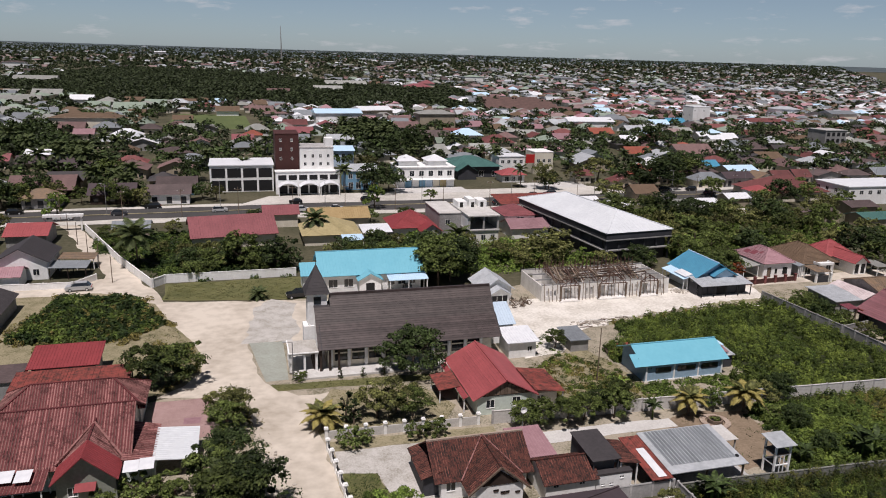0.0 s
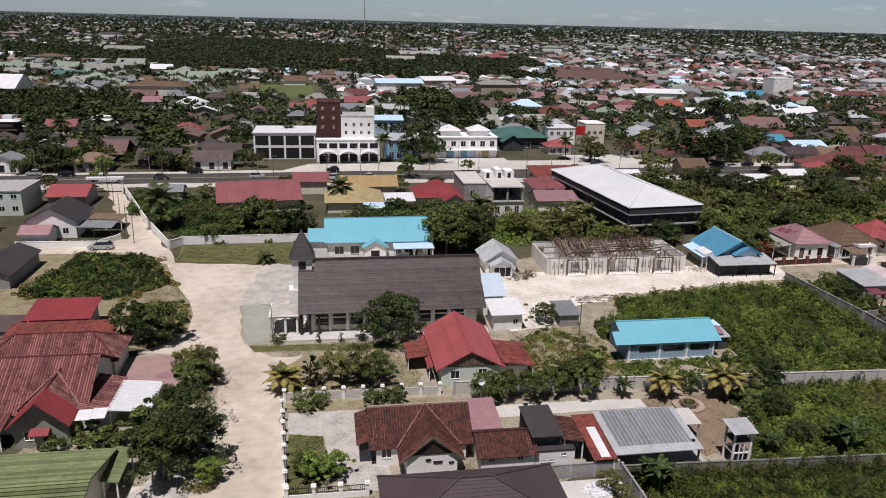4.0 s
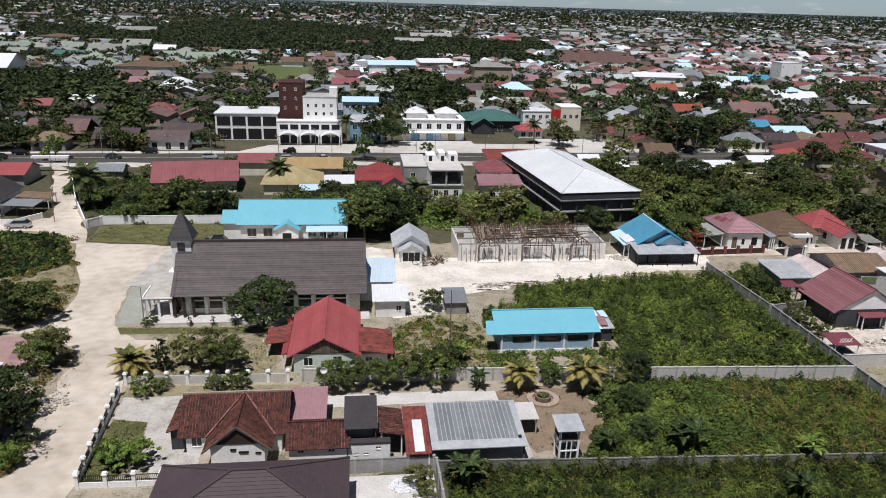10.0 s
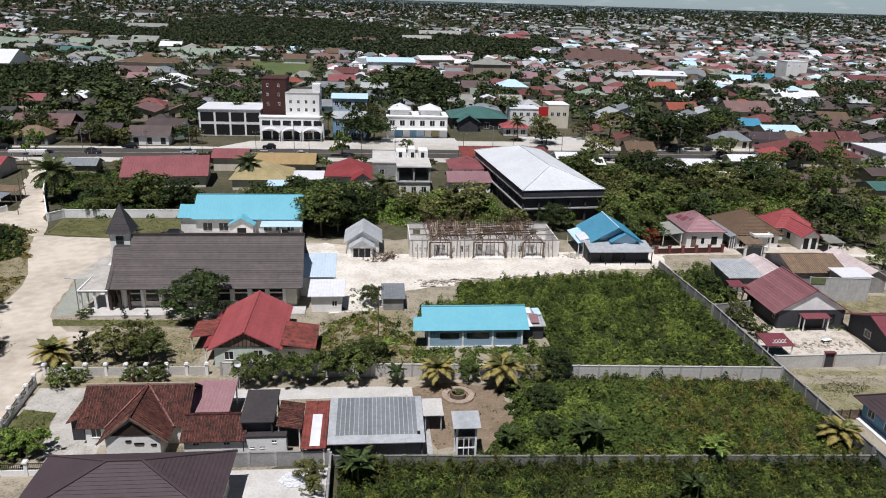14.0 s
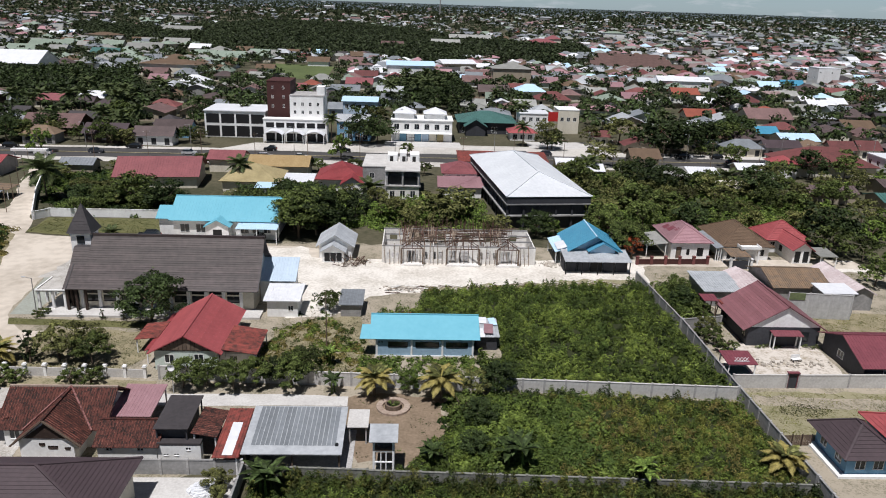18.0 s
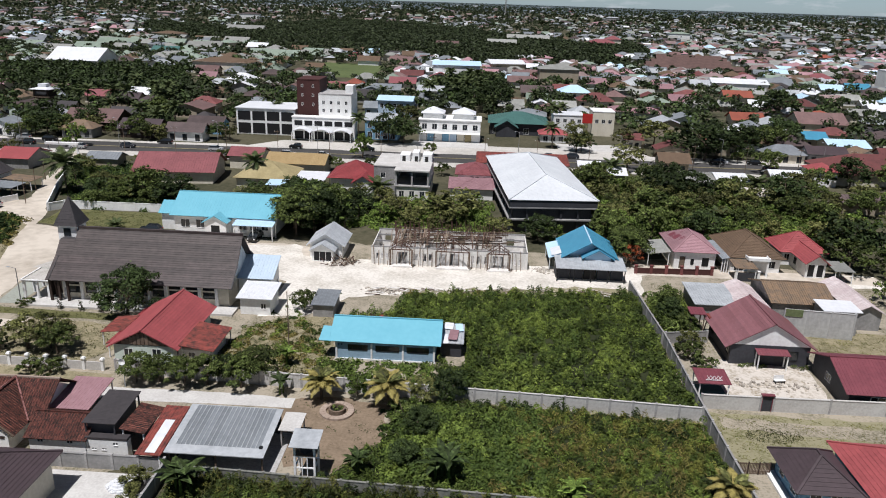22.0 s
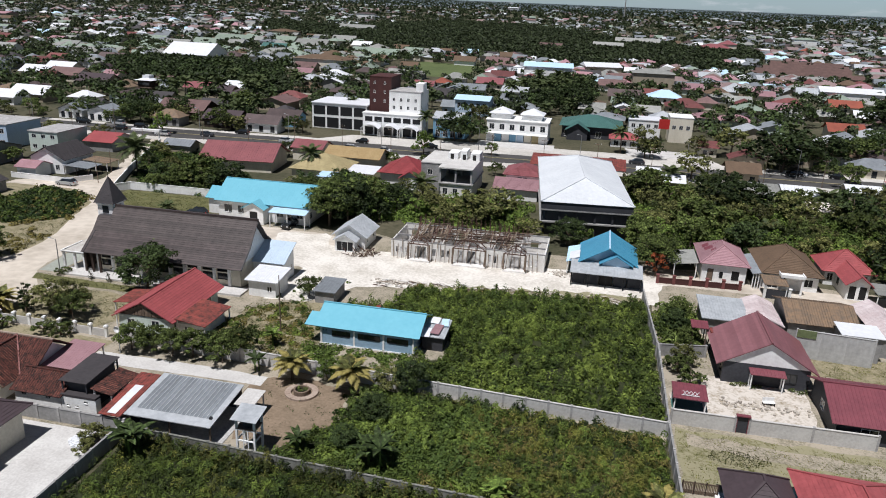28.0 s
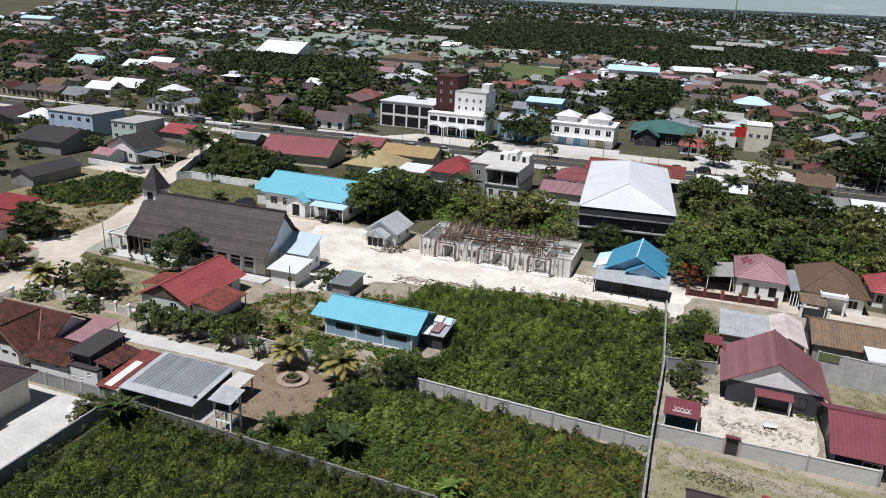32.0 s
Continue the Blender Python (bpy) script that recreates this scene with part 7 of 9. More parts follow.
# single trees along the road, on the lawn and behind the shops
for kind, x, y, s, sz in (("dark", 88.3, 224.0, 2.2, 0.8), ("dark", -11.3, 231.6, 1.35, 1.05), ("dark", -6.4, 232.0, 1.3, 1.0), ("bright", -15.8, 206.4, 1.05, 1.3), ("broad", 3.7, 214.3, 0.55, 1.0), ("olive", 49.4, 229.5, 1.15, 1.3),
                          ("olive", 60.8, 204.3, 1.3, 0.9), ("olive", 76.6, 243.0, 1.6, 0.9), ("dark", -118.6, 219.9, 1.15, 1.0), ("bright", -101.8, 206.0, 1.1, 1.2), ("dark", -85.6, 231.7, 0.8, 1.2), ("dark", 146.2, 320.0, 2.1, 0.9),
                          ("dark", 13.2, 310.0, 1.5, 1.0), ("dark", 24.3, 318.0, 1.7, 1.0), ("olive", 12.9, 143.6, 1.7, 0.65), ("broad", -64, 143.4, 0.55, 1.0), ("broad", -61, 144.2, 0.5, 1.0), ("broad", -52, 144.4, 0.6, 1.0),
                          ("dark", 51, 230, 0.9, 1.0), ("dark", 123, 253, 1.4, 1.0), ("dark", -112, 233, 1.1, 1.0), ("broad", 102, 208, 1.0, 1.0), ("broad", 134, 205, 1.0, 1.0), ("broad", 107, 188, 0.9, 1.0), ("olive", -8, 262, 1.3, 1.0),
                          ("dark", 104, 238, 1.5, 0.9), ("broad", 114, 242, 1.4, 0.9), ("olive", 66, 240, 1.0, 1.0), ("dark", -70, 262, 1.2, 1.0), ("dark", -128, 236, 1.3, 1.0), ("broad", -96, 252, 1.3, 1.0)):
    tree("belt_" + kind, x, y, s, sz=sz)
for kind, x, y, s, sz in (("dark", 62, 166, 1.25, 1.0), ("dark", 71, 172, 1.2, 0.9), ("olive", 78, 161, 1.3, 0.9), ("dark", 91, 168, 1.2, 1.0), ("broad", 56, 150, 1.2, 0.9), ("dark", 66, 181, 1.1, 1.0), ("olive", 97, 176, 1.2, 1.0), ("broad", 47, 172, 1.2, 1.0),
                          ("dark", -16.5, 141.5, 1.15, 1.05), ("broad", -12.0, 139.0, 1.1, 1.1), ("bright", -17.5, 148, 1.2, 1.1), ("dark", -47, 147, 1.0, 1.0), ("broad", -55, 150, 1.1, 1.0), ("olive", 23.0, 135.5, 0.8, 0.8), ("bright", 33.5, 135.2, 0.75, 0.9), ("broad", 44.5, 138, 0.9, 1.0),
                          ("dark", 88, 130, 1.3, 1.0), ("dark", 118, 193, 1.2, 1.0), ("broad", 129, 194, 1.0, 1.0), ("broad", 86, 124, 0.9, 1.0), ("dark", 64, 139, 0.9, 1.0), ("bright", 74, 140, 1.0, 0.9)):
    tree("belt_" + kind, x, y, s, sz=sz)
tree("olive", -12.4, 52.8, 0.4, "small potted tree with a thin trunk in the white yard")
for x, y, h in ((-4.2, 158.5, 3.5), (89.5, 181.6, 3.0), (-37, 171, 5.5), (-112, 285, 7.0), (-103, 279, 6.5), (-113, 300, 7.5), (17.6, 351, 6.0), (11, 350, 6.5), (-92, 240, 6.0), (-88, 246, 7.0), (-99, 243, 6.5), (54, 190, 4.0), (70, 148, 2.5)):
    palm(x, y, h, False, 1.15)
for i, (outline, n) in enumerate((([(46, 62), (90, 61), (90, 71.5), (46, 72)], 26), ([(64.5, 88), (90, 88), (90, 97), (64.5, 97)], 26), ([(46, 88), (52, 88), (52, 107), (46, 107)], 30), ([(48, 107.5), (90, 109), (90, 115), (48, 114)], 18))):
    tufts("yard_weeds", "patches of dry grass and weeds on the eastern yards", outline, n * 2, "weeds_straw", 70 + i, 0.16, 0.12, 5.0, 0.25)
    if i == 0:
        tufts("lane_grass", "olive grass of the oval patch", [(48.6, 67.2), (50.4, 66.5), (53, 66.4), (55.4, 67.6), (55.2, 69), (52.4, 69.3), (49.6, 68.8)], 60, "weeds_olive", 78, 0.2, 0.2, 4.0, -1.0)
    tufts("yard_weeds", "dead grass on the eastern yards", outline, n, "weeds_dry", 80 + i, 0.14, 0.1, 3.4, 0.2)
for i in range(8):
    tree("shrub", 54.0 + i * 0.75 + (3.2 if i > 4 else 0), 84.4 + 0.2 * (i % 3), 0.22, "small potted plant before the maroon house")
meadow("wall_weeds", "tall weeds grown up against the front wall", [(-9.4, 52.6), (45, 50.4), (45, 52.5), (1.6, 54.5), (-9.4, 54.9)], 1.5, "weeds_olive", 91, 0.36, 1.7, 4.0, wide=0.6, leaves=70, aspect=0.22)
meadow("wall_weeds", "dark tall weeds against the front wall", [(-9.4, 52.6), (45, 50.4), (45, 52.5), (1.6, 54.5), (-9.4, 54.9)], 0.9, "weeds_dark", 92, 0.4, 1.6, 4.0, wide=0.6, leaves=60, aspect=0.3)


# ---- buildings along the main road ----
# unglazed bays: black panes stand in for the shade of the open floors
house("black_frame_shop", "unfinished two-storey shop row with a white flat roof", -63.6, -43.6, 237.8, 254.0, 8.6, "flat", 0, "white", "whiteroof", over=0.3,
      openings={"s": [(0.5 + i * 4.9, 4.9 + i * 4.9, 0.2, 3.9) for i in range(4)] + [(0.5 + i * 4.9, 4.9 + i * 4.9, 4.6, 7.8) for i in range(4)]}, frame="white", panes=1, pane="black", category="shop row")
house("brown_tower_block", "dark brown five-storey block", -42.8, -35.2, 238.2, 250.0, 18.6, "flat", 0, "brownwall", "brownwall", over=0.1,
      openings={"s": [(1.4, 2.1, 3 * k + 1.2, 3 * k + 2.2) for k in range(3, 6)] + [(5.0, 5.7, 3 * k + 1.2, 3 * k + 2.2) for k in range(3, 6)], "e": spread(3, 11.8, 0.8, 13.2, 14.2)}, category="office block")
house("white_hotel", "white four-storey hotel with small square windows", -35.1, -24.2, 235.6, 247.0, 14.4, "flat", 0, "white", "concrete", over=0.1,
      openings={"s": [(1.2 + i * 2.5, 2.1 + i * 2.5, 8.6 + 2.6 * k, 9.8 + 2.6 * k) for i in range(4) for k in range(2)], "e": spread(3, 11.4, 0.9, 9.0, 10.2)}, category="hotel")
house("hotel_stair_tower", "white stair tower of the hotel", -26.6, -24.0, 238.0, 243.0, 17.0, "flat", 0, "white", "white", over=0.0, category="stair tower", base=False)
house("hotel_podium", "white two-storey podium with long windows", -43.2, -22.6, 232.0, 235.5, 7.2, "flat", 0, "white", "white", over=0.2,
      openings={"s": [(0.8 + i * 3.3, 3.4 + i * 3.3, 4.6, 6.2) for i in range(6)] + [(0.8 + i * 3.3, 3.6 + i * 3.3, 0.2, 2.8) for i in range(6)]}, frame="black", pane="black", category="podium")
for x0, x1 in ((-42.6, -36.4), (-36.0, -29.8), (-29.4, -23.2)):
    arch = thing("hotel_canopy", "white arched canopy over the pavement", "canopy", (x0 + x1) / 2, 229.8, 0, group="hotel canopies")
    half = (x1 - x0) / 2
    mb = MB()
    for k in range(8):
        u0, u1 = -1 + k / 4, -1 + (k + 1) / 4
        z0, z1 = 2.9 + 1.3 * (1 - u0 * u0), 2.9 + 1.3 * (1 - u1 * u1)
        mb.slope((half * u0, -2.1, z0), (half * u1, -2.1, z1), (half * u1, 2.0, z1 + 0.2), (half * u0, 2.0, z0 + 0.2), 0.1)
    part("roof", mb, "whiteroof", arch)
    for x in (-half + 0.15, half - 0.15):
        for y in (-1.9, 1.8):
            part("post", MB().box(x - 0.09, x + 0.09, y - 0.09, y + 0.09, 0, 2.95), "white", arch)
house("colour_shops", "shop row painted blue and pink", -20.0, -9.0, 237.0, 248.0, 6.4, "gx", 1.6, "blue_wall", "zinc", over=0.4, openings={"s": spread(4, 11, 1.6, 0.3, 2.6) + spread(4, 11, 1.4, 3.8, 5.4)}, category="shop row")
house("blue_topped_block", "two-storey block with a pale blue roof", -23.0, -9.4, 289.0, 302.0, 6.4, "gx", 1.2, "paleblue", "iceblue", over=0.6, openings={"s": spread(5, 13.6, 1.4, 3.6, 5.2)}, category="block")
flats = house("white_apartments", "long white two-storey apartment row", -2.0, 18.4, 238.4, 250.0, 7.0, "flat", 0, "white", "white", over=0.3,
      openings={"s": spread(6, 20.4, 1.8, 0.4, 2.6) + spread(6, 20.4, 1.7, 4.0, 5.9)}, category="apartments")
part("awning", MB().slope((-10.1, -7.5, 2.95), (10.1, -7.5, 2.95), (10.1, -5.9, 3.3), (-10.1, -5.9, 3.3), 0.1), "white", flats, "white awning along the shop fronts")
for i, m in enumerate(("white", "blue_wall", "white", "blue_wall", "paleblue", "cream", "yellowroof", "white")):
    part("shutter", MB().box(-9.9 + i * 2.5, -7.7 + i * 2.5, -5.98, -5.88, 0.08, 2.7), m, flats)
for x in (-1.0, 9.4):
    house("roof_pavilion", "white pavilion on the apartment roof", x, x + 6.6, 241.0, 247.6, 9.2, "hip", 1.6, "white", "whiteroof", over=0.7, category="pavilion", base=False)
house("green_roofed_hall", "dark hall with a green hip roof", 22.0, 42.0, 257.0, 274.0, 4.4, "hip", 2.8, "darkwall", "greenroof", over=1.0, ribs=0.6, openings={"s": spread(4, 20, 2.0, 0.4, 2.6)}, category="hall")
house("green_hall_porch", "gabled porch with a green roof", 24.0, 31.0, 252.0, 256.9, 3.6, "gy", 2.2, "darkwall", "greenroof", over=0.7, category="porch")
house("pink_kiosk", "small shop with a faded red gable roof", 39.0, 47.6, 245.0, 252.0, 3.0, "hip", 1.8, "white", "red", over=0.8, openings={"s": spread(3, 8.6, 1.6, 0.4, 2.2)}, category="shop")
house("red_sign_shop", "white two-storey shop with a red sign wall", 58.6, 66.4, 262.0, 272.0, 8.6, "flat", 0, "cream", "white", over=0.1, openings={"s": spread(3, 7.8, 1.3, 4.6, 6.0)}, category="shop")
single("red_sign", MB().box(-2.0, 2.0, -0.15, 0.15, 0, 3.4), "signred", "plain red sign panel on the shop wall", "sign", x=57.0, y=262.5, z=4.4)
house("white_flat_shop", "white flat-roofed shop by the road", 45.0, 56.0, 266.0, 276.0, 6.4, "flat", 0, "white", "whiteroof", over=0.2, openings={"s": spread(4, 11, 1.4, 3.8, 5.2)}, category="shop")

# ---- houses between the office and the road ----
house("red_barn_house", "long house with a red sheet roof", -66.0, -47.5, 167.0, 180.6, 3.2, "gx", 3.2, "cream", "roseroof", over=0.8, ribs=0.6, rz=7)
house("red_road_house", "smaller red-roofed house by the road", -48.5, -40.0, 186.0, 193.5, 3.6, "gx", 1.6, "cream", "roseroof", over=0.6, ribs=0.6)
house("yellow_roofed_house", "house with a yellowed hip roof", -40.0, -27.0, 165.6, 177.6, 2.8, "hip", 2.8, "cream", "yellowroof", over=0.7, courses=0.4)
house("ochre_roofed_house", "house with an ochre sheet roof", -37.0, -22.0, 181.0, 190.0, 3.2, "gx", 1.8, "cream", "ochreroof", over=0.6, ribs=0.6)
canopy("white_yard_roof", "white sheet canopy on thin posts", -26.0, -18.5, 166.0, 173.0, 2.6, 3.2, "whiteroof", "s", 3, 0.5)
canopy("blue_yard_roof", "pale blue sheet canopy", -31.5, -26.4, 160.6, 165.0, 2.3, 2.7, "iceblue", "s", 3, 0.5)
house("red_hip_villa", "villa with a bright red hip roof", -17.6, -7.0, 168.6, 179.6, 3.2, "hip", 3.0, "white", "brightred", over=0.8, courses=0.4)
house("red_villa_gable", "front gable of the red villa", -11.4, -6.6, 164.6, 168.5, 2.8, "gy", 1.6, "white", "brightred", over=0.5, courses=0.4, category="house wing")
cb = house("concrete_house", "bare concrete three-storey house with open upper floor", -0.8, 7.0, 160.4, 176.0, 3.4, "flat", 0, "rawwall", "concrete", over=0.3, openings={"s": spread(3, 7.8, 1.2, 0.8, 2.4)})
for x in (-3.7, 0.0, 3.7):
    for y in (-7.6, 0.0, 7.6):
        part("column", MB().box(x - 0.2, x + 0.2, y - 0.2, y + 0.2, 3.65, 7.0), "concrete", cb)
part("upper_slab", MB().box(-4.1, 4.1, -8.2, 8.0, 7.004, 7.3), "pale_concrete", cb, "white upper roof slab")
part("inner_wall", MB().box(-3.5, 3.5, 1.5, 7.4, 3.655, 6.995), "render", cb)
for x in (-4.0, 3.85):
    part("side_wall", MB().box(x, x + 0.15, -7.3, 7.3, 3.655, 6.995), "white", cb)
for x, w, z in ((-3.9, 2.4, 8.8), (-0.9, 1.6, 9.4), (1.6, 2.3, 9.0)):
    part("stair_head", MB().box(x, x + w, 2.0, 6.6, 7.304, z), "white", cb)
    part("stair_door", MB().box(x + 0.6, x + 1.4, 1.93, 1.995, 7.31, 8.6), "dark", cb)
house("concrete_side_block", "lower wing of bare concrete", -6.6, -0.85, 166.4, 181.0, 6.6, "flat", 0, "render", "pale_concrete", over=0.1, openings={"s": [(1.6, 2.8, 3.8, 5.2)]}, category="house wing")
house("maroon_tower_house", "two-storey house with a dull red hip roof", 13.4, 21.6, 172.6, 182.0, 4.4, "hip", 1.8, "white", "roseroof", over=0.8, courses=0.4, openings={"s": [(3.0, 4.0, 2.6, 3.7), (4.2, 5.2, 2.6, 3.7)]})
house("maroon_lower_wing", "low wing with a dull red gable roof", 12.0, 22.0, 164.0, 171.6, 2.8, "gx", 1.6, "white", "pinkroof", over=0.6, courses=0.4, category="house wing")
house("pink_tower_house", "white house with a red pyramid roof", 108.4, 115.0, 194.0, 200.6, 4.4, "hip", 1.6, "white", "red", over=0.6, openings={"s": [(1.4, 2.1, 2.0, 3.2), (4.4, 5.1, 2.0, 3.2)]})
house("big_red_roof", "large house with a dull red roof", 115.2, 140.0, 197.0, 214.0, 3.4, "hip", 4.0, "cream", "dullred", over=0.8)
house("white_long_block", "long white two-storey block", 141.0, 170.0, 189.0, 204.0, 6.0, "flat", 0, "white", "whiteroof", over=0.3, openings={"s": spread(8, 29, 1.6, 3.4, 4.8), "w": spread(4, 15, 1.4, 3.4, 4.8)})
for x, y, w, d, m in ((70.6, 193.4, 8.2, 12.5, "palesheet"), (80.2, 193.0, 7.6, 10.0, "whiteroof"), (82.0, 174.6, 10.6, 5.6, "rustsheet"), (97, 198, 8, 6, "whiteroof"), (45.8, 199, 5.6, 6, "whiteroof"), (52.0, 192.4, 5.0, 7, "whiteroof"), (104, 172, 12, 6, "mauve"), (118, 166, 14, 8, "greenroof"),
                      (-84, 184, 8, 5, "greysheet"), (128, 182, 10, 8, "mauve"), (146, 172, 12, 9, "clay")):
    house("roadside_house", "low roadside building with a sheet roof", x, x + w, y - d, y, 2.8, "gx", 1.2, "tan", m, over=0.5, ribs=0.8, group="roadside buildings")
# houses beyond the main road that stand out
taken = [(-66, -8, 225, 275), (-4, 70, 232, 282), (106, 172, 186, 216), (-98, -44, 418, 500), (-232, -196, 404, 438)]


def rise_at(y):
    """The plain climbs very gently away from the road."""
    return 0.008 * max(0.0, y - 290.0)


def street(x, y, w, d, kind, m, wall):
    n = 3 if w > 9 else 2
    house("street_house", "house with a weathered pitched roof beyond the main road", x, x + w, y, y + d, 3.2, kind, 0.24 * min(w, d) + 0.2, wall, m, over=0.8,
          openings={"s": spread(n, w, 1.3, 0.7, 2.1)} if y < 480 else {}, simple=True, group="houses beyond the road", base=False, z=rise_at(y))
    taken.append((x - 2, x + w + 2, y - 2, y + d + 2))


street(-142.0, 255.5, 11.3, 8.4, "gx", "darkroof", "tan")
street(-119.9, 231.9, 17.0, 12.7, "gx", "rosebrown", "darktimber")
street(-146.4, 294.0, 10.2, 7.6, "gx", "roseroof", "cream")
street(-131.7, 287.8, 10.5, 7.9, "gx", "plumroof", "tan")
street(-96.5, 222.6, 11.9, 8.9, "gx", "plumroof", "darktimber")
street(-78.9, 234.3, 11.0, 8.2, "gx", "mauve", "blue_wall")
street(-82.0, 270.9, 11.3, 8.5, "gy", "rosebrown", "tan")
street(-98.6, 284.9, 10.7, 8.0, "hip", "dullred", "cream")
street(-103.8, 317.0, 9.3, 7.5, "hip", "tanroof", "cream")
street(-112.7, 370.6, 13.6, 10.2, "hip", "whiteroof", "cream")
street(-142.1, 404.7, 12.0, 9.0, "gx", "rosebrown", "tan")
street(-129.4, 377.4, 8.2, 7.5, "gx", "pinkroof", "cream")
street(-103.0, 399.8, 10.3, 7.7, "hip", "mauve", "cream")
street(-90.0, 448.6, 10.1, 7.5, "gx", "tanroof", "white")
street(-291.5, 584.9, 31.3, 14.0, "gx", "sageroof", "cream")
street(-263.3, 602.1, 12.5, 9.4, "hip", "dullred", "white")
street(-244.9, 599.5, 17.9, 13.5, "gx", "sageroof", "cream")
street(-217.4, 517.5, 18.0, 13.5, "gx", "greenroof", "white")
street(-179.0, 417.8, 16.0, 12.0, "gy", "zinc", "white")
street(-215.3, 577.2, 26.0, 14.0, "gx", "palesheet", "cream")
street(-210.5, 648.7, 20.9, 14.0, "gx", "palesheet", "cream")
street(-172.8, 595.8, 15.4, 11.5, "gx", "whiteroof", "white")
street(-152.1, 535.8, 14.6, 11.0, "gx", "sageroof", "palegreen")
street(-132.2, 520.3, 18.8, 14.0, "gx", "sageroof", "cream")
street(-133.4, 583.5, 14.0, 10.5, "gx", "tanroof", "white")
street(-209.5, 444.4, 11.5, 8.6, "hip", "mauve", "tan")
street(-287.4, 500.8, 18.5, 13.9, "gx", "palesheet", "cream")
street(-281.1, 530.9, 19.3, 14.0, "gx", "sageroof", "cream")
street(-67.3, 504.8, 14.1, 10.6, "gx", "tanroof", "white")
street(-45.7, 509.1, 14.9, 11.2, "gx", "rosebrown", "tan")
street(-34.3, 410.3, 9.6, 7.5, "hip", "rosebrown", "white")
street(-28.6, 421.3, 12.4, 9.3, "gx", "dullred", "white")
street(-29.7, 380.5, 12.9, 9.6, "gx", "roseroof", "cream")
street(-18.1, 475.4, 16.0, 12.0, "gx", "greysheet", "white")
street(-12.3, 409.3, 13.2, 9.9, "gy", "roseroof", "white")
street(-56.5, 353.7, 8.9, 7.5, "gx", "roseroof", "white")
street(-51.2, 371.1, 8.2, 7.5, "hip", "orangeroof", "white")
street(-28.6, 290.6, 7.3, 7.5, "gx", "greysheet", "paleblue")
street(32.7, 406.7, 13.7, 10.3, "gx", "rosebrown", "white")
street(38.0, 360.9, 14.3, 10.7, "gx", "mauve", "tan")
street(49.5, 480.1, 12.0, 9.0, "gy", "greysheet", "white")
street(60.2, 469.5, 11.0, 8.3, "gx", "deepblue", "paleblue")
street(57.0, 368.2, 15.2, 11.4, "hip", "iceblue", "white")
street(38.7, 314.1, 10.2, 7.6, "gy", "whiteroof", "white")
street(49.8, 314.9, 8.8, 7.5, "gx", "palesheet", "white")
street(63.4, 338.0, 15.6, 11.7, "hip", "dullred", "cream")
street(75.2, 424.5, 10.7, 8.0, "gx", "greysheet", "white")
street(89.6, 459.8, 15.0, 11.3, "hip", "pinkroof", "cream")
street(126.1, 455.2, 13.1, 9.8, "hip", "pinkroof", "white")
street(154.9, 464.6, 15.7, 11.8, "hip", "palepink", "white")
street(174.3, 464.2, 15.1, 11.4, "hip", "pinkroof", "white")
street(180.2, 437.2, 18.6, 13.9, "gx", "greysheet", "white")
street(115.8, 370.5, 13.0, 9.7, "hip", "dullred", "white")
street(140.6, 374.8, 13.4, 10.0, "gx", "orangeroof", "cream")
street(119.8, 296.3, 12.1, 9.1, "gx", "orangeroof", "cream")
street(162.3, 348.7, 13.4, 10.1, "hip", "dullred", "white")
street(145.4, 294.1, 18.2, 13.6, "gx", "rosebrown", "cream")
street(142.2, 267.2, 10.1, 7.6, "hip", "dullred", "cream")
street(131.9, 255.9, 7.1, 7.5, "gx", "deepblue", "tan")
street(79.5, 267.1, 15.5, 11.6, "gy", "zinc", "tan")
street(66.8, 239.2, 5.1, 7.5, "gx", "dullred", "cream")
street(228.4, 487.8, 17.2, 12.9, "hip", "roseroof", "white")
street(210.2, 426.0, 12.4, 9.3, "gx", "iceblue", "white")
street(229.6, 436.8, 12.9, 9.7, "gx", "deepblue", "white")
street(202.0, 361.1, 6.6, 7.5, "gx", "whiteroof", "white")
street(206.5, 347.5, 6.4, 7.5, "gx", "whiteroof", "white")
street(87.4, 399.2, 11.9, 8.9, "hip", "tanroof", "white")
street(94.7, 370.9, 9.5, 7.5, "gx", "palesheet", "cream")
street(172.4, 391.5, 11.2, 8.4, "gx", "zinc", "white")
street(199.4, 380.9, 10.6, 7.9, "gx", "palesheet", "white")
street(179.0, 323.5, 10.7, 8.0, "gx", "palesheet", "cream")
street(70.2, 203.6, 7.8, 7.5, "gx", "tanroof", "tan")
street(-193.5, 234.1, 11.9, 8.3, "gx", "whiteroof", "white")
street(-192.6, 244.8, 14.6, 10.2, "gx", "whiteroof", "tan")
street(-214.8, 231.2, 9.9, 7.5, "gx", "tanroof", "cream")
street(-167.0, 246.0, 9.3, 7.5, "hip", "whiteroof", "white")
street(-151.3, 230.2, 8.2, 7.5, "gx", "darkroof", "white")
street(-244.0, 309.3, 15.1, 10.6, "gx", "whiteroof", "cream")
street(-246.0, 329.0, 14.4, 10.1, "gx", "whiteroof", "cream")
street(-275.0, 303.9, 18.9, 13.2, "gx", "iceblue", "white")
street(-297.9, 289.0, 17.6, 12.3, "gx", "mauve", "tan")
street(-264.1, 257.8, 17.2, 12.0, "gx", "rosebrown", "cream")
street(-242.7, 267.6, 15.1, 10.6, "hip", "mauve", "cream")
street(-200.0, 291.8, 15.8, 11.0, "gx", "plumroof", "tan")
street(-258.9, 386.9, 14.8, 10.4, "gx", "mauve", "cream")
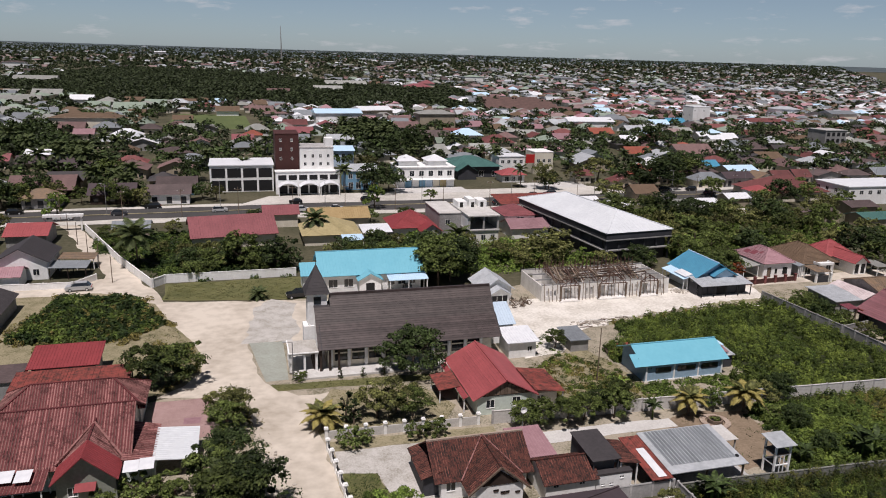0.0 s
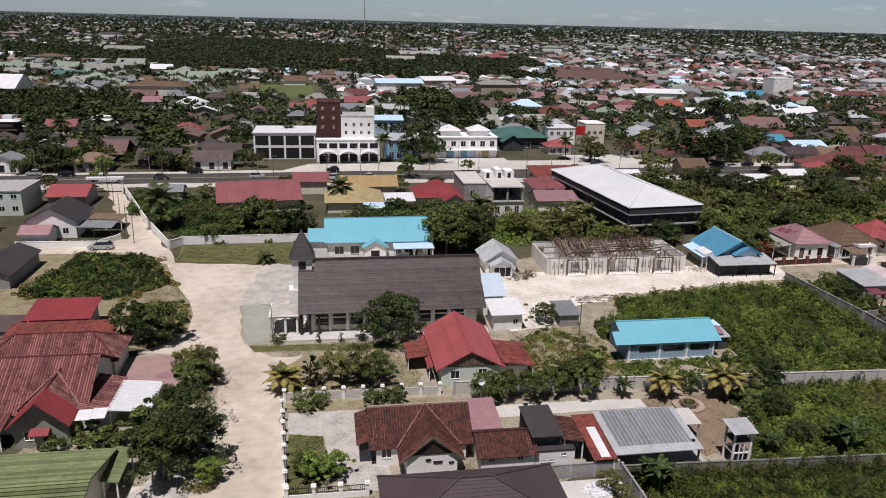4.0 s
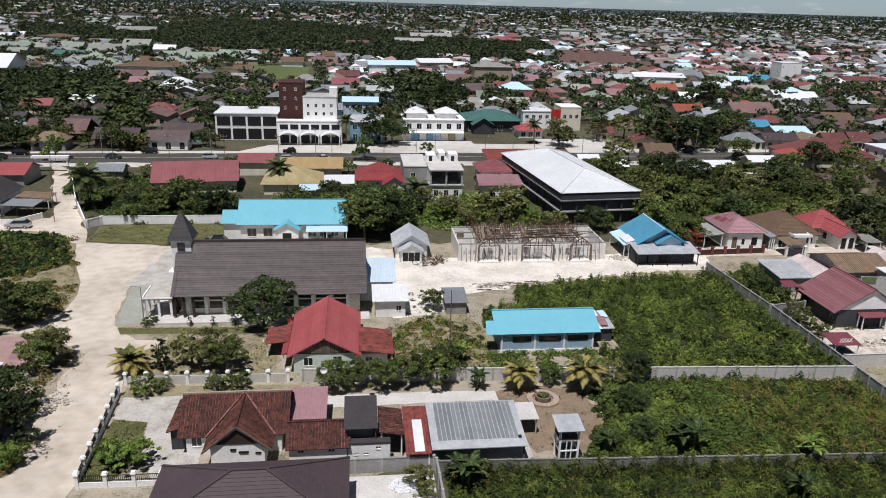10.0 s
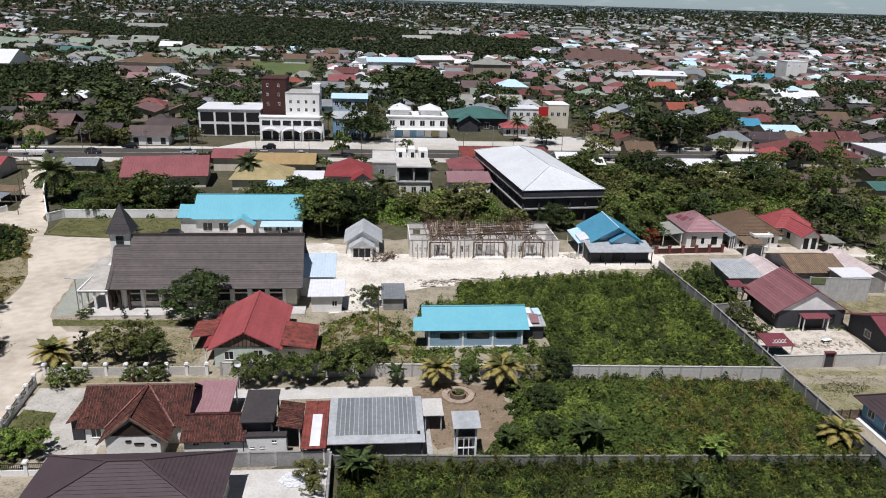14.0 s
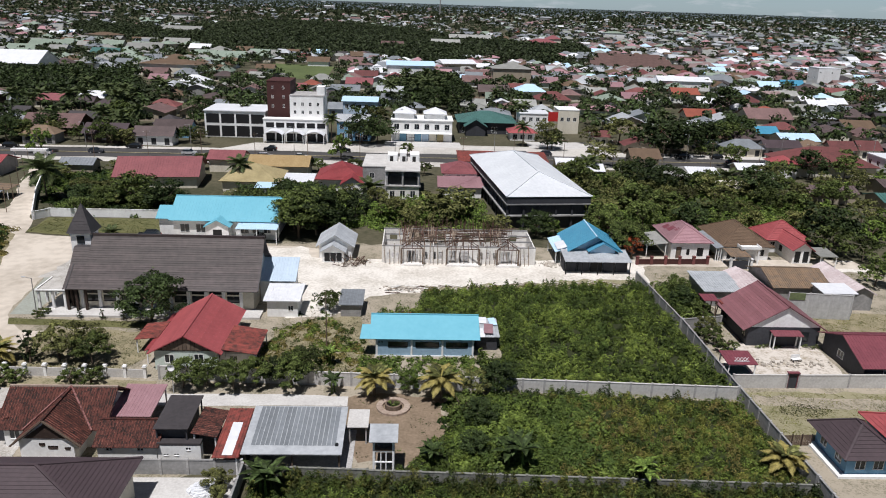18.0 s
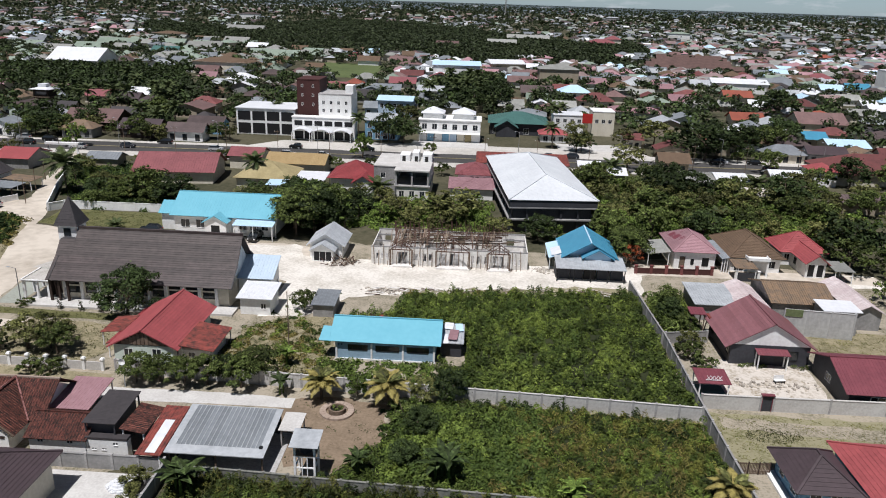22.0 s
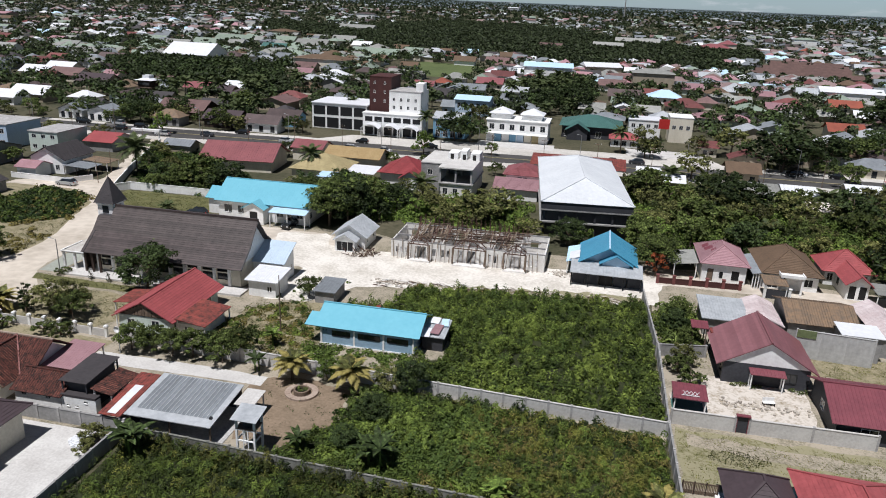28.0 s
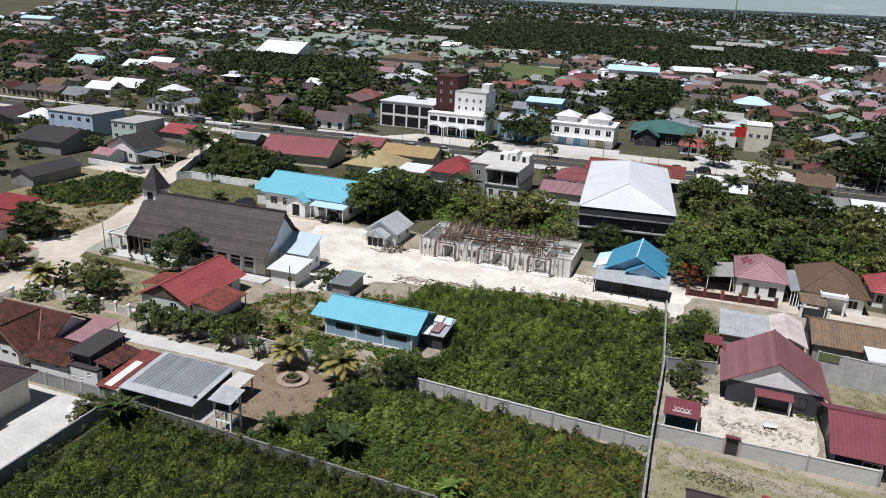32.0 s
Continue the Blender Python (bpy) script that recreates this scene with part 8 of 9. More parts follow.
street(-202.9, 315.7, 7.5, 7.5, "gx", "pinkroof", "cream")
street(-370.8, 344.6, 19.3, 13.5, "gx", "dullred", "cream")
street(-351.8, 404.0, 17.8, 12.5, "gx", "palesheet", "white")
street(-478.6, 617.1, 16.3, 11.4, "gx", "whiteroof", "white")
street(-113.0, 249.0, 9.8, 7.5, "gx", "darkroof", "tan")
street(-82.6, 245.2, 8.0, 7.5, "hip", "darkroof", "tan")
street(-90.6, 414.0, 10.3, 7.7, "hip", "rosebrown", "cream")
street(212.0, 352.0, 8.0, 8.5, "gx", "whiteroof", "white")
street(196.0, 341.0, 8.0, 8.5, "gx", "whiteroof", "white")
street(-226.0, 306.0, 16.0, 11.0, "gx", "rosebrown", "cream")
tower = thing("lookout_house", "tall dark timber house with a white cap roof", "house", -152.0, 276.0, 0)
part("wall", MB().box(-3.0, 3.0, -3.0, 3.0, 0, 7.6), "darktimber", tower)
part("balcony", MB().box(-3.6, 3.6, -3.6, 3.6, 4.4, 4.7), "wood", tower)
part("window_band", MB().box(-2.2, 2.2, -3.06, -3.004, 5.4, 6.6), "glass", tower)
lay_roof(tower, roof_slopes("hip", -4.2, 4.2, -4.2, 4.2, 7.5, 8.7), "whiteroof", simple=True)
part("roof_cap", MB().box(-1.6, 1.6, -1.6, 1.6, 8.3, 9.4), "whiteroof", tower)
taken.append((-157, -147, 271, 281))
house("white_tower_block", "plain white four-storey block among the houses", 260.0, 274.0, 455.0, 468.0, 13.5, "flat", 0, "white", "whiteroof", over=0.1, openings={"s": spread(2, 10, 0.8, 10.4, 11.4), "w": spread(2, 10, 0.8, 7.0, 8.0)}, category="block", base=False)
taken.append((258, 276, 453, 470))
# open floors closed with black panes that stand in for their inner shade
house("bare_concrete_block", "unfinished three-storey concrete block with open floors", 254.0, 268.0, 323.0, 336.0, 10.5, "flat", 0, "render", "concrete", over=0.3,
      openings={"s": spread(4, 14, 2.2, 0.6, 2.8) + spread(4, 14, 2.2, 4.0, 6.2) + spread(4, 14, 2.2, 7.4, 9.6)}, pane="black", frame="render", panes=1, category="block", base=False)
taken.append((252, 270, 321, 338))
for x, y, w in ((132, 532, 70), (140, 560, 62), (150, 588, 60), (160, 616, 56), (166, 644, 54)):
    house("row_houses", "long terrace under one brown tiled roof", x, x + w, y, y + 9.0, 3.0, "gx", 2.2, "tan", "terrace", over=0.6, simple=True, group="terraces", base=False, z=rise_at(y))
    taken.append((x - 2, x + w + 2, y - 2, y + 11))
for x, y, w, d, h, kind, m in ((128, 800, 30, 20, 5.0, "hip", "roseroof"), (150, 822, 16, 14, 8.0, "hip", "roseroof"), (44, 840, 46, 22, 5.0, "gx", "palesheet"), (22, 752, 28, 9, 4.0, "gx", "palesheet"), (-26, 704, 20, 9, 3.2, "gx", "rosebrown"), (-272, 838, 40, 20, 5.0, "gx", "palesheet")):
    house("far_hall", "large roof standing among the woods", x, x + w, y, y + d, h, kind, 3.4, "cream", m, over=0.8, simple=True, group="halls in the woods", base=False, z=rise_at(y))
    taken.append((x - 2, x + w + 2, y - 12, y + d + 2))

# low shops right at the road's edge
shops = random.Random(31)
for x0, x1 in ((-232, -68), (74, 210)):
    x = x0
    while x < x1:
        w, d = shops.uniform(6.5, 12), shops.uniform(5.5, 7.5)
        y = 205 + (x + 420) * 0.02857 + shops.uniform(4.2, 6.0)
        if any(a - w < x < b and c - d < y < e for a, b, c, e in taken):
            pass
        elif shops.random() < 0.8:
            house("roadside_shop", "low shop with a sheet roof beside the main road", x, x + w, y, y + d, shops.uniform(2.9, 3.6), shops.choice(("gx", "hip", "gx", "gy")), shops.uniform(1.4, 2.4), shops.choice(("white", "tan", "cream", "render")),
                  shops.choice(("mauve", "greysheet", "darkroof", "dullred", "stripe_tan", "clay", "plumroof", "mauve")), over=0.7, openings={"s": spread(3, w, 1.5, 0.2, 2.3)}, simple=True, rz=shops.uniform(-3, 3), group="shops along the road", base=False)
            taken.append((x - 1, x + w + 1, y - 1, y + d + 1))
        else:
            tree("belt_" + shops.choice(("broad", "dark")), x + 3, y + 2, shops.uniform(0.6, 0.9))
        if shops.random() < 0.35:
            tree("belt_" + shops.choice(("broad", "olive")), x + w + 1, y - 2.2, shops.uniform(0.4, 0.65))
        x += w + shops.uniform(1.0, 4.5)
# ---- town beyond the road ----
town = random.Random(77)
# muted mix for the farthest houses: distance haze put into the roof colours
HAZE_ROOFS = ("greysheet", "palesheet", "zinc", "palepink", "greysheet", "mauve", "sageroof", "greysheet")
ROOFS = ["rosebrown"] * 4 + ["mauve"] * 4 + ["greysheet"] * 8 + ["zinc"] * 5 + ["palesheet"] * 9 + ["whiteroof"] * 5 + ["pinkroof"] * 3 + ["tanroof"] * 3 + ["darkroof"] * 3 + ["dullred"] * 2 + ["palepink"] * 3 + ["sageroof"] * 2 + ["iceblue"]
REDS = ["dullred"] * 3 + ["pinkroof"] * 3 + ["rosebrown"] * 3 + ["palepink"] * 4 + ["iceblue", "iceblue", "orangeroof"]
GREEN_ROOFS = ["sageroof", "palesheet", "sageroof", "greysheet", "palesheet", "tanroof"]
DARK_ROOFS = ["mauve", "darkroof", "clay", "rosebrown", "mauve", "greysheet", "stripe_tan", "zinc", "plumroof", "whiteroof"]
# houses west of the lane
west = random.Random(19)
wy = 96.0
while wy < 186:
    wx = -250.0 + west.uniform(0, 8)
    while wx < -104:
        w, d = west.uniform(8, 13), west.uniform(8, 11)
        x, y = wx, wy + west.uniform(-2, 2)
        wx += w + west.uniform(2.0, 7)
        if wx > -102 or any(a - w - 1 < x < b + 1 and c - d - 1 < y < e + 1 for a, b, c, e in ((-128, -113.5, 144, 161), (-142, -125, 167, 182), (-118, -100, 166, 187), (-101, -84, 118, 160))) or west.random() < 0.2:
            continue
        house("west_house", "low house with a weathered dark roof", x, x + w, y, y + d, 2.9, west.choice(("hip", "gx", "gy")), west.uniform(1.8, 2.8), west.choice(("cream", "tan", "render", "white")), west.choice(DARK_ROOFS), over=0.7,
              openings={"s": spread(2, w, 1.4, 0.7, 2.1)}, simple=True, rz=west.uniform(-5, 5), group="houses west of the lane", base=False)
    wy += 15.0
for i in range(90):
    x, y = west.uniform(-250, -103), west.choice((108.5, 123.5, 138.5, 153.5, 168.5, 184.5)) + west.uniform(-2.2, 2.2)
    if not any(a - 2 < x < b + 2 and c - 2 < y < e + 2 for a, b, c, e in ((-128, -113.5, 144, 161), (-142, -125, 167, 182), (-118, -100, 166, 187))):
        tree("belt_" + west.choice(("broad", "dark", "olive")), x, y, west.uniform(0.5, 0.95))


WOODS = [(-429, 979), (-292, 900), (-229, 1241), (-88, 1223), (48, 933), (126, 795), (181, 894), (177, 699), (126, 640), (124, 523), (96, 543), (59, 603), (24, 492), (-4, 560), (-32, 592), (-83, 604), (-114, 555), (-164, 631), (-251, 696), (-312, 716)]
WEST_GROVE = [(-262, 396), (-202, 404), (-150, 402), (-108, 313), (-140, 318), (-196, 320)]
PALM_GROVE = [(6, 430), (27, 425), (33, 330), (8, 321), (-3, 372)]


def in_poly(p, x, y):
    hit = False
    for (xa, ya), (xb, yb) in zip(p, p[1:] + p[:1]):
        if (ya > y) != (yb > y) and x < (xb - xa) * (y - ya) / (yb - ya) + xa:
            hit = not hit
    return hit


def woods_at(x, y):
    """How wooded the far ground is, from 0 to 1."""
    if in_poly(WOODS, x, y):
        return 1.0
    if y < 560 and (in_poly(WEST_GROVE, x, y) or in_poly(PALM_GROVE, x, y)):
        return 1.0
    if -100 < x < -44 and 415 < y < 505:
        return 0.06
    wave = math.sin(x * 0.011 + 1.3 * math.sin(y * 0.008)) * math.sin(y * 0.006 + 0.9 * math.sin(x * 0.007))
    if y > 1900:
        return min(0.985, 0.88 + 0.08 * (y - 1900) / 1500 + 0.08 * wave)
    if y > 1000:
        return (0.8 if x < 150 else 0.62) + 0.18 * wave
    if x < -60:
        return 0.68 + 0.2 * wave
    return 0.4 + 0.18 * wave


count = 0
gy = 228.0
while gy < 430:
    gx = -340.0 + town.uniform(0, 8)
    while gx < 360:
        x, y = gx + town.uniform(-3, 3), gy + 0.028 * gx + town.uniform(-4, 4)
        w, d = town.uniform(8, 13), town.uniform(8, 12)
        gx += w + town.uniform(2, 8)
        if any(a - w < x < b and c - d < y < e for a, b, c, e in taken) or town.random() < woods_at(x, y) or count > 430:
            continue
        m = town.choice(DARK_ROOFS if x < -70 and y < 345 else GREEN_ROOFS if -240 < x < -30 and y > 360 else ROOFS + REDS if x > 20 else ROOFS)
        n = town.choice((2, 3))
        house("town_house", "small town house with a pitched roof", x, x + w, y, y + d, town.uniform(2.8, 3.6), town.choice(("hip", "hip", "gx", "gy")), town.uniform(1.6, 2.8), town.choice(("cream", "white", "tan", "palegreen", "render")), m, over=0.8,
              openings={"s": spread(n, w, 1.4, 0.7, 2.2)} if y < 310 else {}, simple=True, rz=town.uniform(-6, 6), group="town houses", base=False, z=rise_at(y))
        count += 1
    gy += town.uniform(12.5, 15)

by_mat = {}
walls = {}
for i in range(20500):
    y = 425 + (3300 - 425) * town.random() ** 1.9 if i < 16500 else town.uniform(2300, 5200)
    x = town.uniform(-1.0, 1.05) * (150 + y * 0.85)
    if town.random() < woods_at(x, y) or any(a - 9 < x < b + 9 and c - 9 < y < e + 9 for a, b, c, e in taken):
        continue
    w, d, h = town.uniform(8, 14), town.uniform(8, 13), town.uniform(2.8, 4.2)
    if town.random() < (0.008 if i < 16500 else 0.2):
        w, d, h = town.uniform(16, 34), town.uniform(12, 22), town.uniform(5, 10)
    m = town.choice(HAZE_ROOFS if y > 850 and town.random() < 0.8 else GREEN_ROOFS if -340 < x < -100 and y < 700 else ROOFS + REDS if x > 20 and y < 1300 else ROOFS)
    wm = town.choice(("cream", "white", "tan") if y < 900 else ("white", "white", "render"))
    a = town.uniform(-0.25, 0.25)
    ca, sa, up = math.cos(a), math.sin(a), rise_at(y)
    rise = town.uniform(1.6, 3.0) if h < 5 else 2.0
    def loc(px, py, pz):
        return (x + px * ca - py * sa, y + px * sa + py * ca, pz + up)
    hw, hd, o = w / 2, d / 2, 0.7
    walls.setdefault(wm, MB()).add([loc(*p) for p in ((-hw, -hd, 0), (hw, -hd, 0), (hw, hd, 0), (-hw, hd, 0), (-hw, -hd, h), (hw, -hd, h), (hw, hd, h), (-hw, hd, h))],
                                   [(0, 1, 5, 4), (1, 2, 6, 5), (2, 3, 7, 6), (3, 0, 4, 7)])
    ra, rb = hw + o, hd + o
    k = min(ra, rb) * town.choice((1.0, 1.0, 0.02))
    by_mat.setdefault(m, MB()).add([loc(*p) for p in ((-ra, -rb, h - 0.2), (ra, -rb, h - 0.2), (ra, rb, h - 0.2), (-ra, rb, h - 0.2), (-ra + k, 0, h + rise), (ra - k, 0, h + rise))],
                                   [(0, 1, 5, 4), (1, 2, 5), (2, 3, 4, 5), (3, 0, 4), (3, 2, 1, 0)])
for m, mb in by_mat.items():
    single("far_roofs", mb, m, "roofs of the far town, hundreds of small houses, the farthest greyed for haze", "town", "stuff")
for m, mb in walls.items():
    single("far_walls", mb, m, "walls of the far town", "town", "stuff")
house("far_white_hall", "large white-roofed hall in the far town", -228, -200, 408, 434, 7.0, "gx", 6.0, "white", "whiteroof", over=1.0, category="hall")
mast = thing("radio_mast", "slender radio mast on the horizon", "mast", 75, 2190, 14)
part("mast_lattice", MB().tube((0, 0, 0), (0, 0, 95), 2.2, 0.5, 6), "render", mast)


# far trees: joined crowns of many blades
def far_trees(name, n, y0, y1, size, per, mat, seed, power=1.5, wide=0.85, only=None):
    rng = np.random.default_rng(seed)
    y = y0 + (y1 - y0) * rng.random(n * 3) ** power
    x = rng.uniform(-1.0, 1.05, n * 3) * (140 + y * wide)
    if only:
        x = rng.uniform(min(p[0] for p in only), max(p[0] for p in only), n * 3)
        keep = [i for i in range(n * 3) if in_poly(only, x[i], y[i])][:n]
    else:
        keep = [i for i in range(n * 3) if rng.random() < 0.1 + 1.0 * woods_at(x[i], y[i])][:n]
    keep = [i for i in keep if not any(a - 2 < x[i] < b + 2 and c - 2 < y[i] < e + 4 for a, b, c, e in taken)]
    x, y = x[keep], y[keep]
    m = len(x)
    h = rng.uniform(4.0, 9.0, m)
    r = rng.uniform(1.8, 3.9, m)
    v = rng.normal(size=(m, per, 3))
    v /= np.linalg.norm(v, axis=2)[:, :, None]
    v[:, :, 2] = np.abs(v[:, :, 2]) * 0.95 - 0.25
    rad = (r[:, None] * (1 - 0.5 * rng.random((m, per)) ** 2) * (0.75 + 0.5 * rng.random((m, per))))
    up = 0.008 * np.maximum(0.0, y - 290.0)
    pts = np.stack([x[:, None] + v[:, :, 0] * rad, y[:, None] + v[:, :, 1] * rad, up[:, None] + np.maximum(0.4, h[:, None] * 0.62 + v[:, :, 2] * rad * 0.9)], 2).reshape(-1, 3)
    ob = new(name, card_mesh(name, cards(pts, size * rng.uniform(0.7, 1.4, len(pts)), seed + 3, 0.4, 0.8, v.reshape(-1, 3) + np.array([0, 0, 0.4])), mat))
    return tagged(ob, "scattered trees and woods between the far houses", "trees", kind="stuff")


far_trees("town_trees", 2600, 230, 520, 1.35, 42, "woods", 61, 1.0)
far_trees("town_trees", 1700, 230, 520, 1.35, 42, "leaf_dark", 62, 1.0)
far_trees("grove_trees", 650, 313, 404, 1.3, 46, "leaf_dark", 65, 1.0, only=WEST_GROVE)
far_trees("grove_trees", 240, 321, 430, 1.3, 46, "leaf_dark", 66, 1.0, only=PALM_GROVE)
far_trees("far_woods", 8000, 492, 1241, 2.2, 20, "woods", 67, 1.0, only=WOODS)
far_trees("far_woods", 8000, 500, 1500, 2.3, 18, "woods", 63, 1.1)
far_trees("far_woods", 17000, 1400, 5200, 6.0, 7, "woods", 64, 1.0)
for i in range(26):
    palm(town.uniform(-150, 130), town.uniform(226, 330), town.uniform(4.5, 8.5), False, 1.0, "coconut palm among the town houses")
for i in range(14):
    palm(town.uniform(-6, 30), town.uniform(318, 400), town.uniform(7, 10), False, 1.25, "tall coconut palm in the grove")
for i in range(10):
    palm(town.uniform(-150, -100), town.uniform(262, 330), town.uniform(7, 10), False, 1.25, "tall coconut palm in the grove")

single("backdrop", MB().add([(-16000, 2600, rise_at(2600) + 1.0), (16000, 2600, rise_at(2600) + 1.0), (16000, 16000, 152.0), (-16000, 16000, 152.0)], [(0, 1, 2, 3)]), "haze", "far wooded plain at the horizon, glowing faintly for haze", "backdrop", "structure")


# ---- boundary walls and fences ----
def precast_wall(name, label, runs, h=1.8, bay=2.6, mat="render", post="concrete", w=0.14, cap=True):
    t = thing(name, label, "wall", 0, 0, 0)
    for (xa, ya), (xb, yb) in runs:
        length = math.hypot(xb - xa, yb - ya)
        n = max(1, round(length / bay))
        ang = math.degrees(math.atan2(yb - ya, xb - xa))
        s = length / n
        panel = MB().box(0.1, s - 0.1, -w / 2, w / 2, 0, h)
        if cap:
            panel.box(0.1, s - 0.1, -w / 2 - 0.04, w / 2 + 0.04, h, h + 0.08)
        panel = panel.mesh("panel")
        pm = MB().box(-0.12, 0.12, -0.13, 0.13, 0, h + 0.16).mesh("post")
        for i in range(n + 1):
            x, y = xa + (xb - xa) * i / n, ya + (yb - ya) * i / n
            part("post", pm, post, t).matrix_local = pose(x, y, 0, 0, 0, ang)
            if i < n:
                part("panel", panel, mat, t).matrix_local = pose(x, y, 0, 0, 0, ang)
    return t


precast_wall("middle_wall", "grey concrete panel wall between the plots", [((-24.7, 73.9), (44.9, 70.2))], 1.75, mat="pale_concrete")
precast_wall("east_wall", "grey concrete panel wall along the east boundary", [((45.4, 53.0), (45.1, 70.0)), ((45.1, 70.4), (45.1, 90)), ((45.0, 90.3), (44.0, 109.5)), ((45.6, 20), (45.4, 52.7))], 1.75)
precast_wall("front_plot_wall", "low stained concrete wall before the front plot", [((-10.2, 55.0), (1.6, 54.5)), ((1.6, 54.4), (45.3, 52.4))], 1.1, mat="stained", post="stained")
precast_wall("yard_wall", "white-capped concrete wall of the white yard", [((-34.0, 55.2), (-10.6, 55.2)), ((-10.4, 54.7), (-10.2, 30))], 1.6, mat="render")
precast_wall("maroon_yard_wall", "smooth pale rendered wall of the maroon house's yard", [((45.6, 73.2), (52.4, 73.3)), ((53.9, 73.3), (67, 73.6))], 1.8, 6.5, "pale_concrete", w=0.18)
precast_wall("side_wall", "short grey wall behind the gazebo yard", [((45.4, 90.2), (51.4, 91.4))], 1.7)
precast_wall("lane_wall", "long white rendered wall along the lane", [((-92.0, 189.5), (-80.4, 159.2)), ((-80.3, 158.8), (-71.6, 139.2)), ((-71.3, 139.3), (-69.4, 141.6)), ((-69.2, 141.8), (-44.0, 142.1))], 1.7, 5.0, "white", "white")
precast_wall("house_front_wall", "low white garden wall with piers", [((-101.0, 142.0), (-86.0, 141.6)), ((-85.6, 141.8), (-82.6, 146.4))], 1.2, 2.5, "white", "white")
precast_wall("tall_concrete_wall", "tall stained concrete wall behind the maroon house", [((63.3, 95.4), (72.8, 94.6))], 4.0, 3.2, "greypanel", "greypanel")
door = thing("yard_door", "maroon steel door in the yard wall", "door", 53.15, 73.3, 0)
part("frame", MB().box(-0.65, -0.55, -0.12, 0.12, 0, 2.1).box(0.55, 0.65, -0.12, 0.12, 0, 2.1).box(-0.75, 0.75, -0.25, 0.25, 2.1, 2.22), "maroon", door)
part("leaf", MB().box(-0.54, 0.54, -0.03, 0.03, 0.02, 2.09), "darkwall", door)


def pier_fence(name, label, runs, spacing=2.45):
    t = thing(name, label, "fence", 0, 0, 0)
    pier = MB().box(-0.17, 0.17, -0.17, 0.17, 0, 1.45).box(-0.26, 0.26, -0.26, 0.26, 1.45, 1.55).box(-0.2, 0.2, -0.2, 0.2, 1.55, 1.68).mesh("pier")
    rail = MB().box(0.17, spacing - 0.17, -0.09, 0.09, 0, 0.62)
    bars = MB()
    for i in range(12):
        u = 0.3 + i * (spacing - 0.6) / 11
        bars.box(u - 0.02, u + 0.02, -0.02, 0.02, 0.62, 1.35)
    bars.box(0.17, spacing - 0.17, -0.03, 0.03, 1.28, 1.34).box(0.17, spacing - 0.17, -0.03, 0.03, 0.75, 0.81)
    base, grille = rail.mesh("base_wall"), bars.mesh("grille")
    solid = MB().box(0.17, spacing - 0.17, -0.07, 0.07, 0, 1.12).mesh("infill_panel")
    for run, ((xa, ya), (xb, yb)) in enumerate(runs):
        length = math.hypot(xb - xa, yb - ya)
        n = max(1, round(length / spacing))
        ang = math.degrees(math.atan2(yb - ya, xb - xa))
        k = length / n / spacing
        for i in range(n + 1):
            x, y = xa + (xb - xa) * i / n, ya + (yb - ya) * i / n
            part("pier", pier, "white", t).matrix_local = pose(x, y, 0, 0, 0, ang)
            if i < n:
                for me, m in (((solid, "pale_concrete"),) if run == 0 else ((base, "white"), (grille, "black"))):
                    part(me.name.split(".")[0], me, m, t).matrix_local = pose(x, y, 0, 0, 0, ang) @ Matrix.Diagonal((k, 1, 1, 1))


pier_fence("garden_fence", "white pier fence with black grilles round the garden", [((-45.6, 74.6), (-26.5, 74.2)), ((-45.7, 72.0), (-44.5, 55.2)), ((-44.4, 54.9), (-36.6, 54.8))])
brick = precast_wall("brick_fence", "low red-brown brick fence with piers", [((46.8, 118.4), (60.2, 119.2))], 0.95, 2.6, "brownwall", "brownwall", 0.2)
for i in range(6):
    x = 46.8 + 2.68 * i
    part("pier", MB().box(x - 0.24, x + 0.24, 118.16 + 0.16 * i, 118.64 + 0.16 * i, 0, 1.5).box(x - 0.3, x + 0.3, 118.1 + 0.16 * i, 118.7 + 0.16 * i, 1.5, 1.62), "dullred", brick)


# ---- poles, cars, small things ----
def pole(name, label, x, y, h, lamp=False, wires=False, lean=0.0):
    t = thing(name, label, "street lamp" if lamp else "utility pole", x, y, 0)
    part("shaft", MB().tube((0, 0, -0.05), (lean, 0, h), 0.09, 0.06, 8), "render" if lamp else "wood", t)
    if lamp:
        part("arm", MB().tube((lean, 0, h - 0.05), (lean - 0.9, 0, h + 0.15), 0.04, 0.03, 6), "render", t)
        part("lamp_head", MB().box(lean - 1.35, lean - 0.85, -0.1, 0.1, h + 0.1, h + 0.2), "zinc", t)
    if wires:
        part("crossarm", MB().box(-0.9, 0.9, -0.06, 0.06, h - 0.7, h - 0.58), "wood", t)
        for u in (-0.8, 0, 0.8):
            part("insulator", MB().tube((u, 0, h - 0.58), (u, 0, h - 0.35), 0.06, 0.04, 6), "white", t)


pole("forecourt_lamp", "thin grey lamp post beside the church", -48.2, 92.4, 5.6, True)
pole("yard_pole", "tall thin bare pole in the weeds", -5.6, 82.6, 8.2)
for i in range(26):
    x = -160 + i * 15
    pole("utility_pole", "wooden roadside utility pole with a crossarm", x, 207.5 + 0.0286 * x - 3.4, 8.0, False, True)
for i in range(13):
    x = -150 + i * 30
    pole("street_lamp", "double-lane street lamp in the median", x, 211.2 + 0.0286 * x, 8.5, True)
for i in range(5):
    k = i / 4
    pole("lane_pole", "thin white pole along the lane", -95.3 + 16 * k, 186 - 42 * k, 5.5)


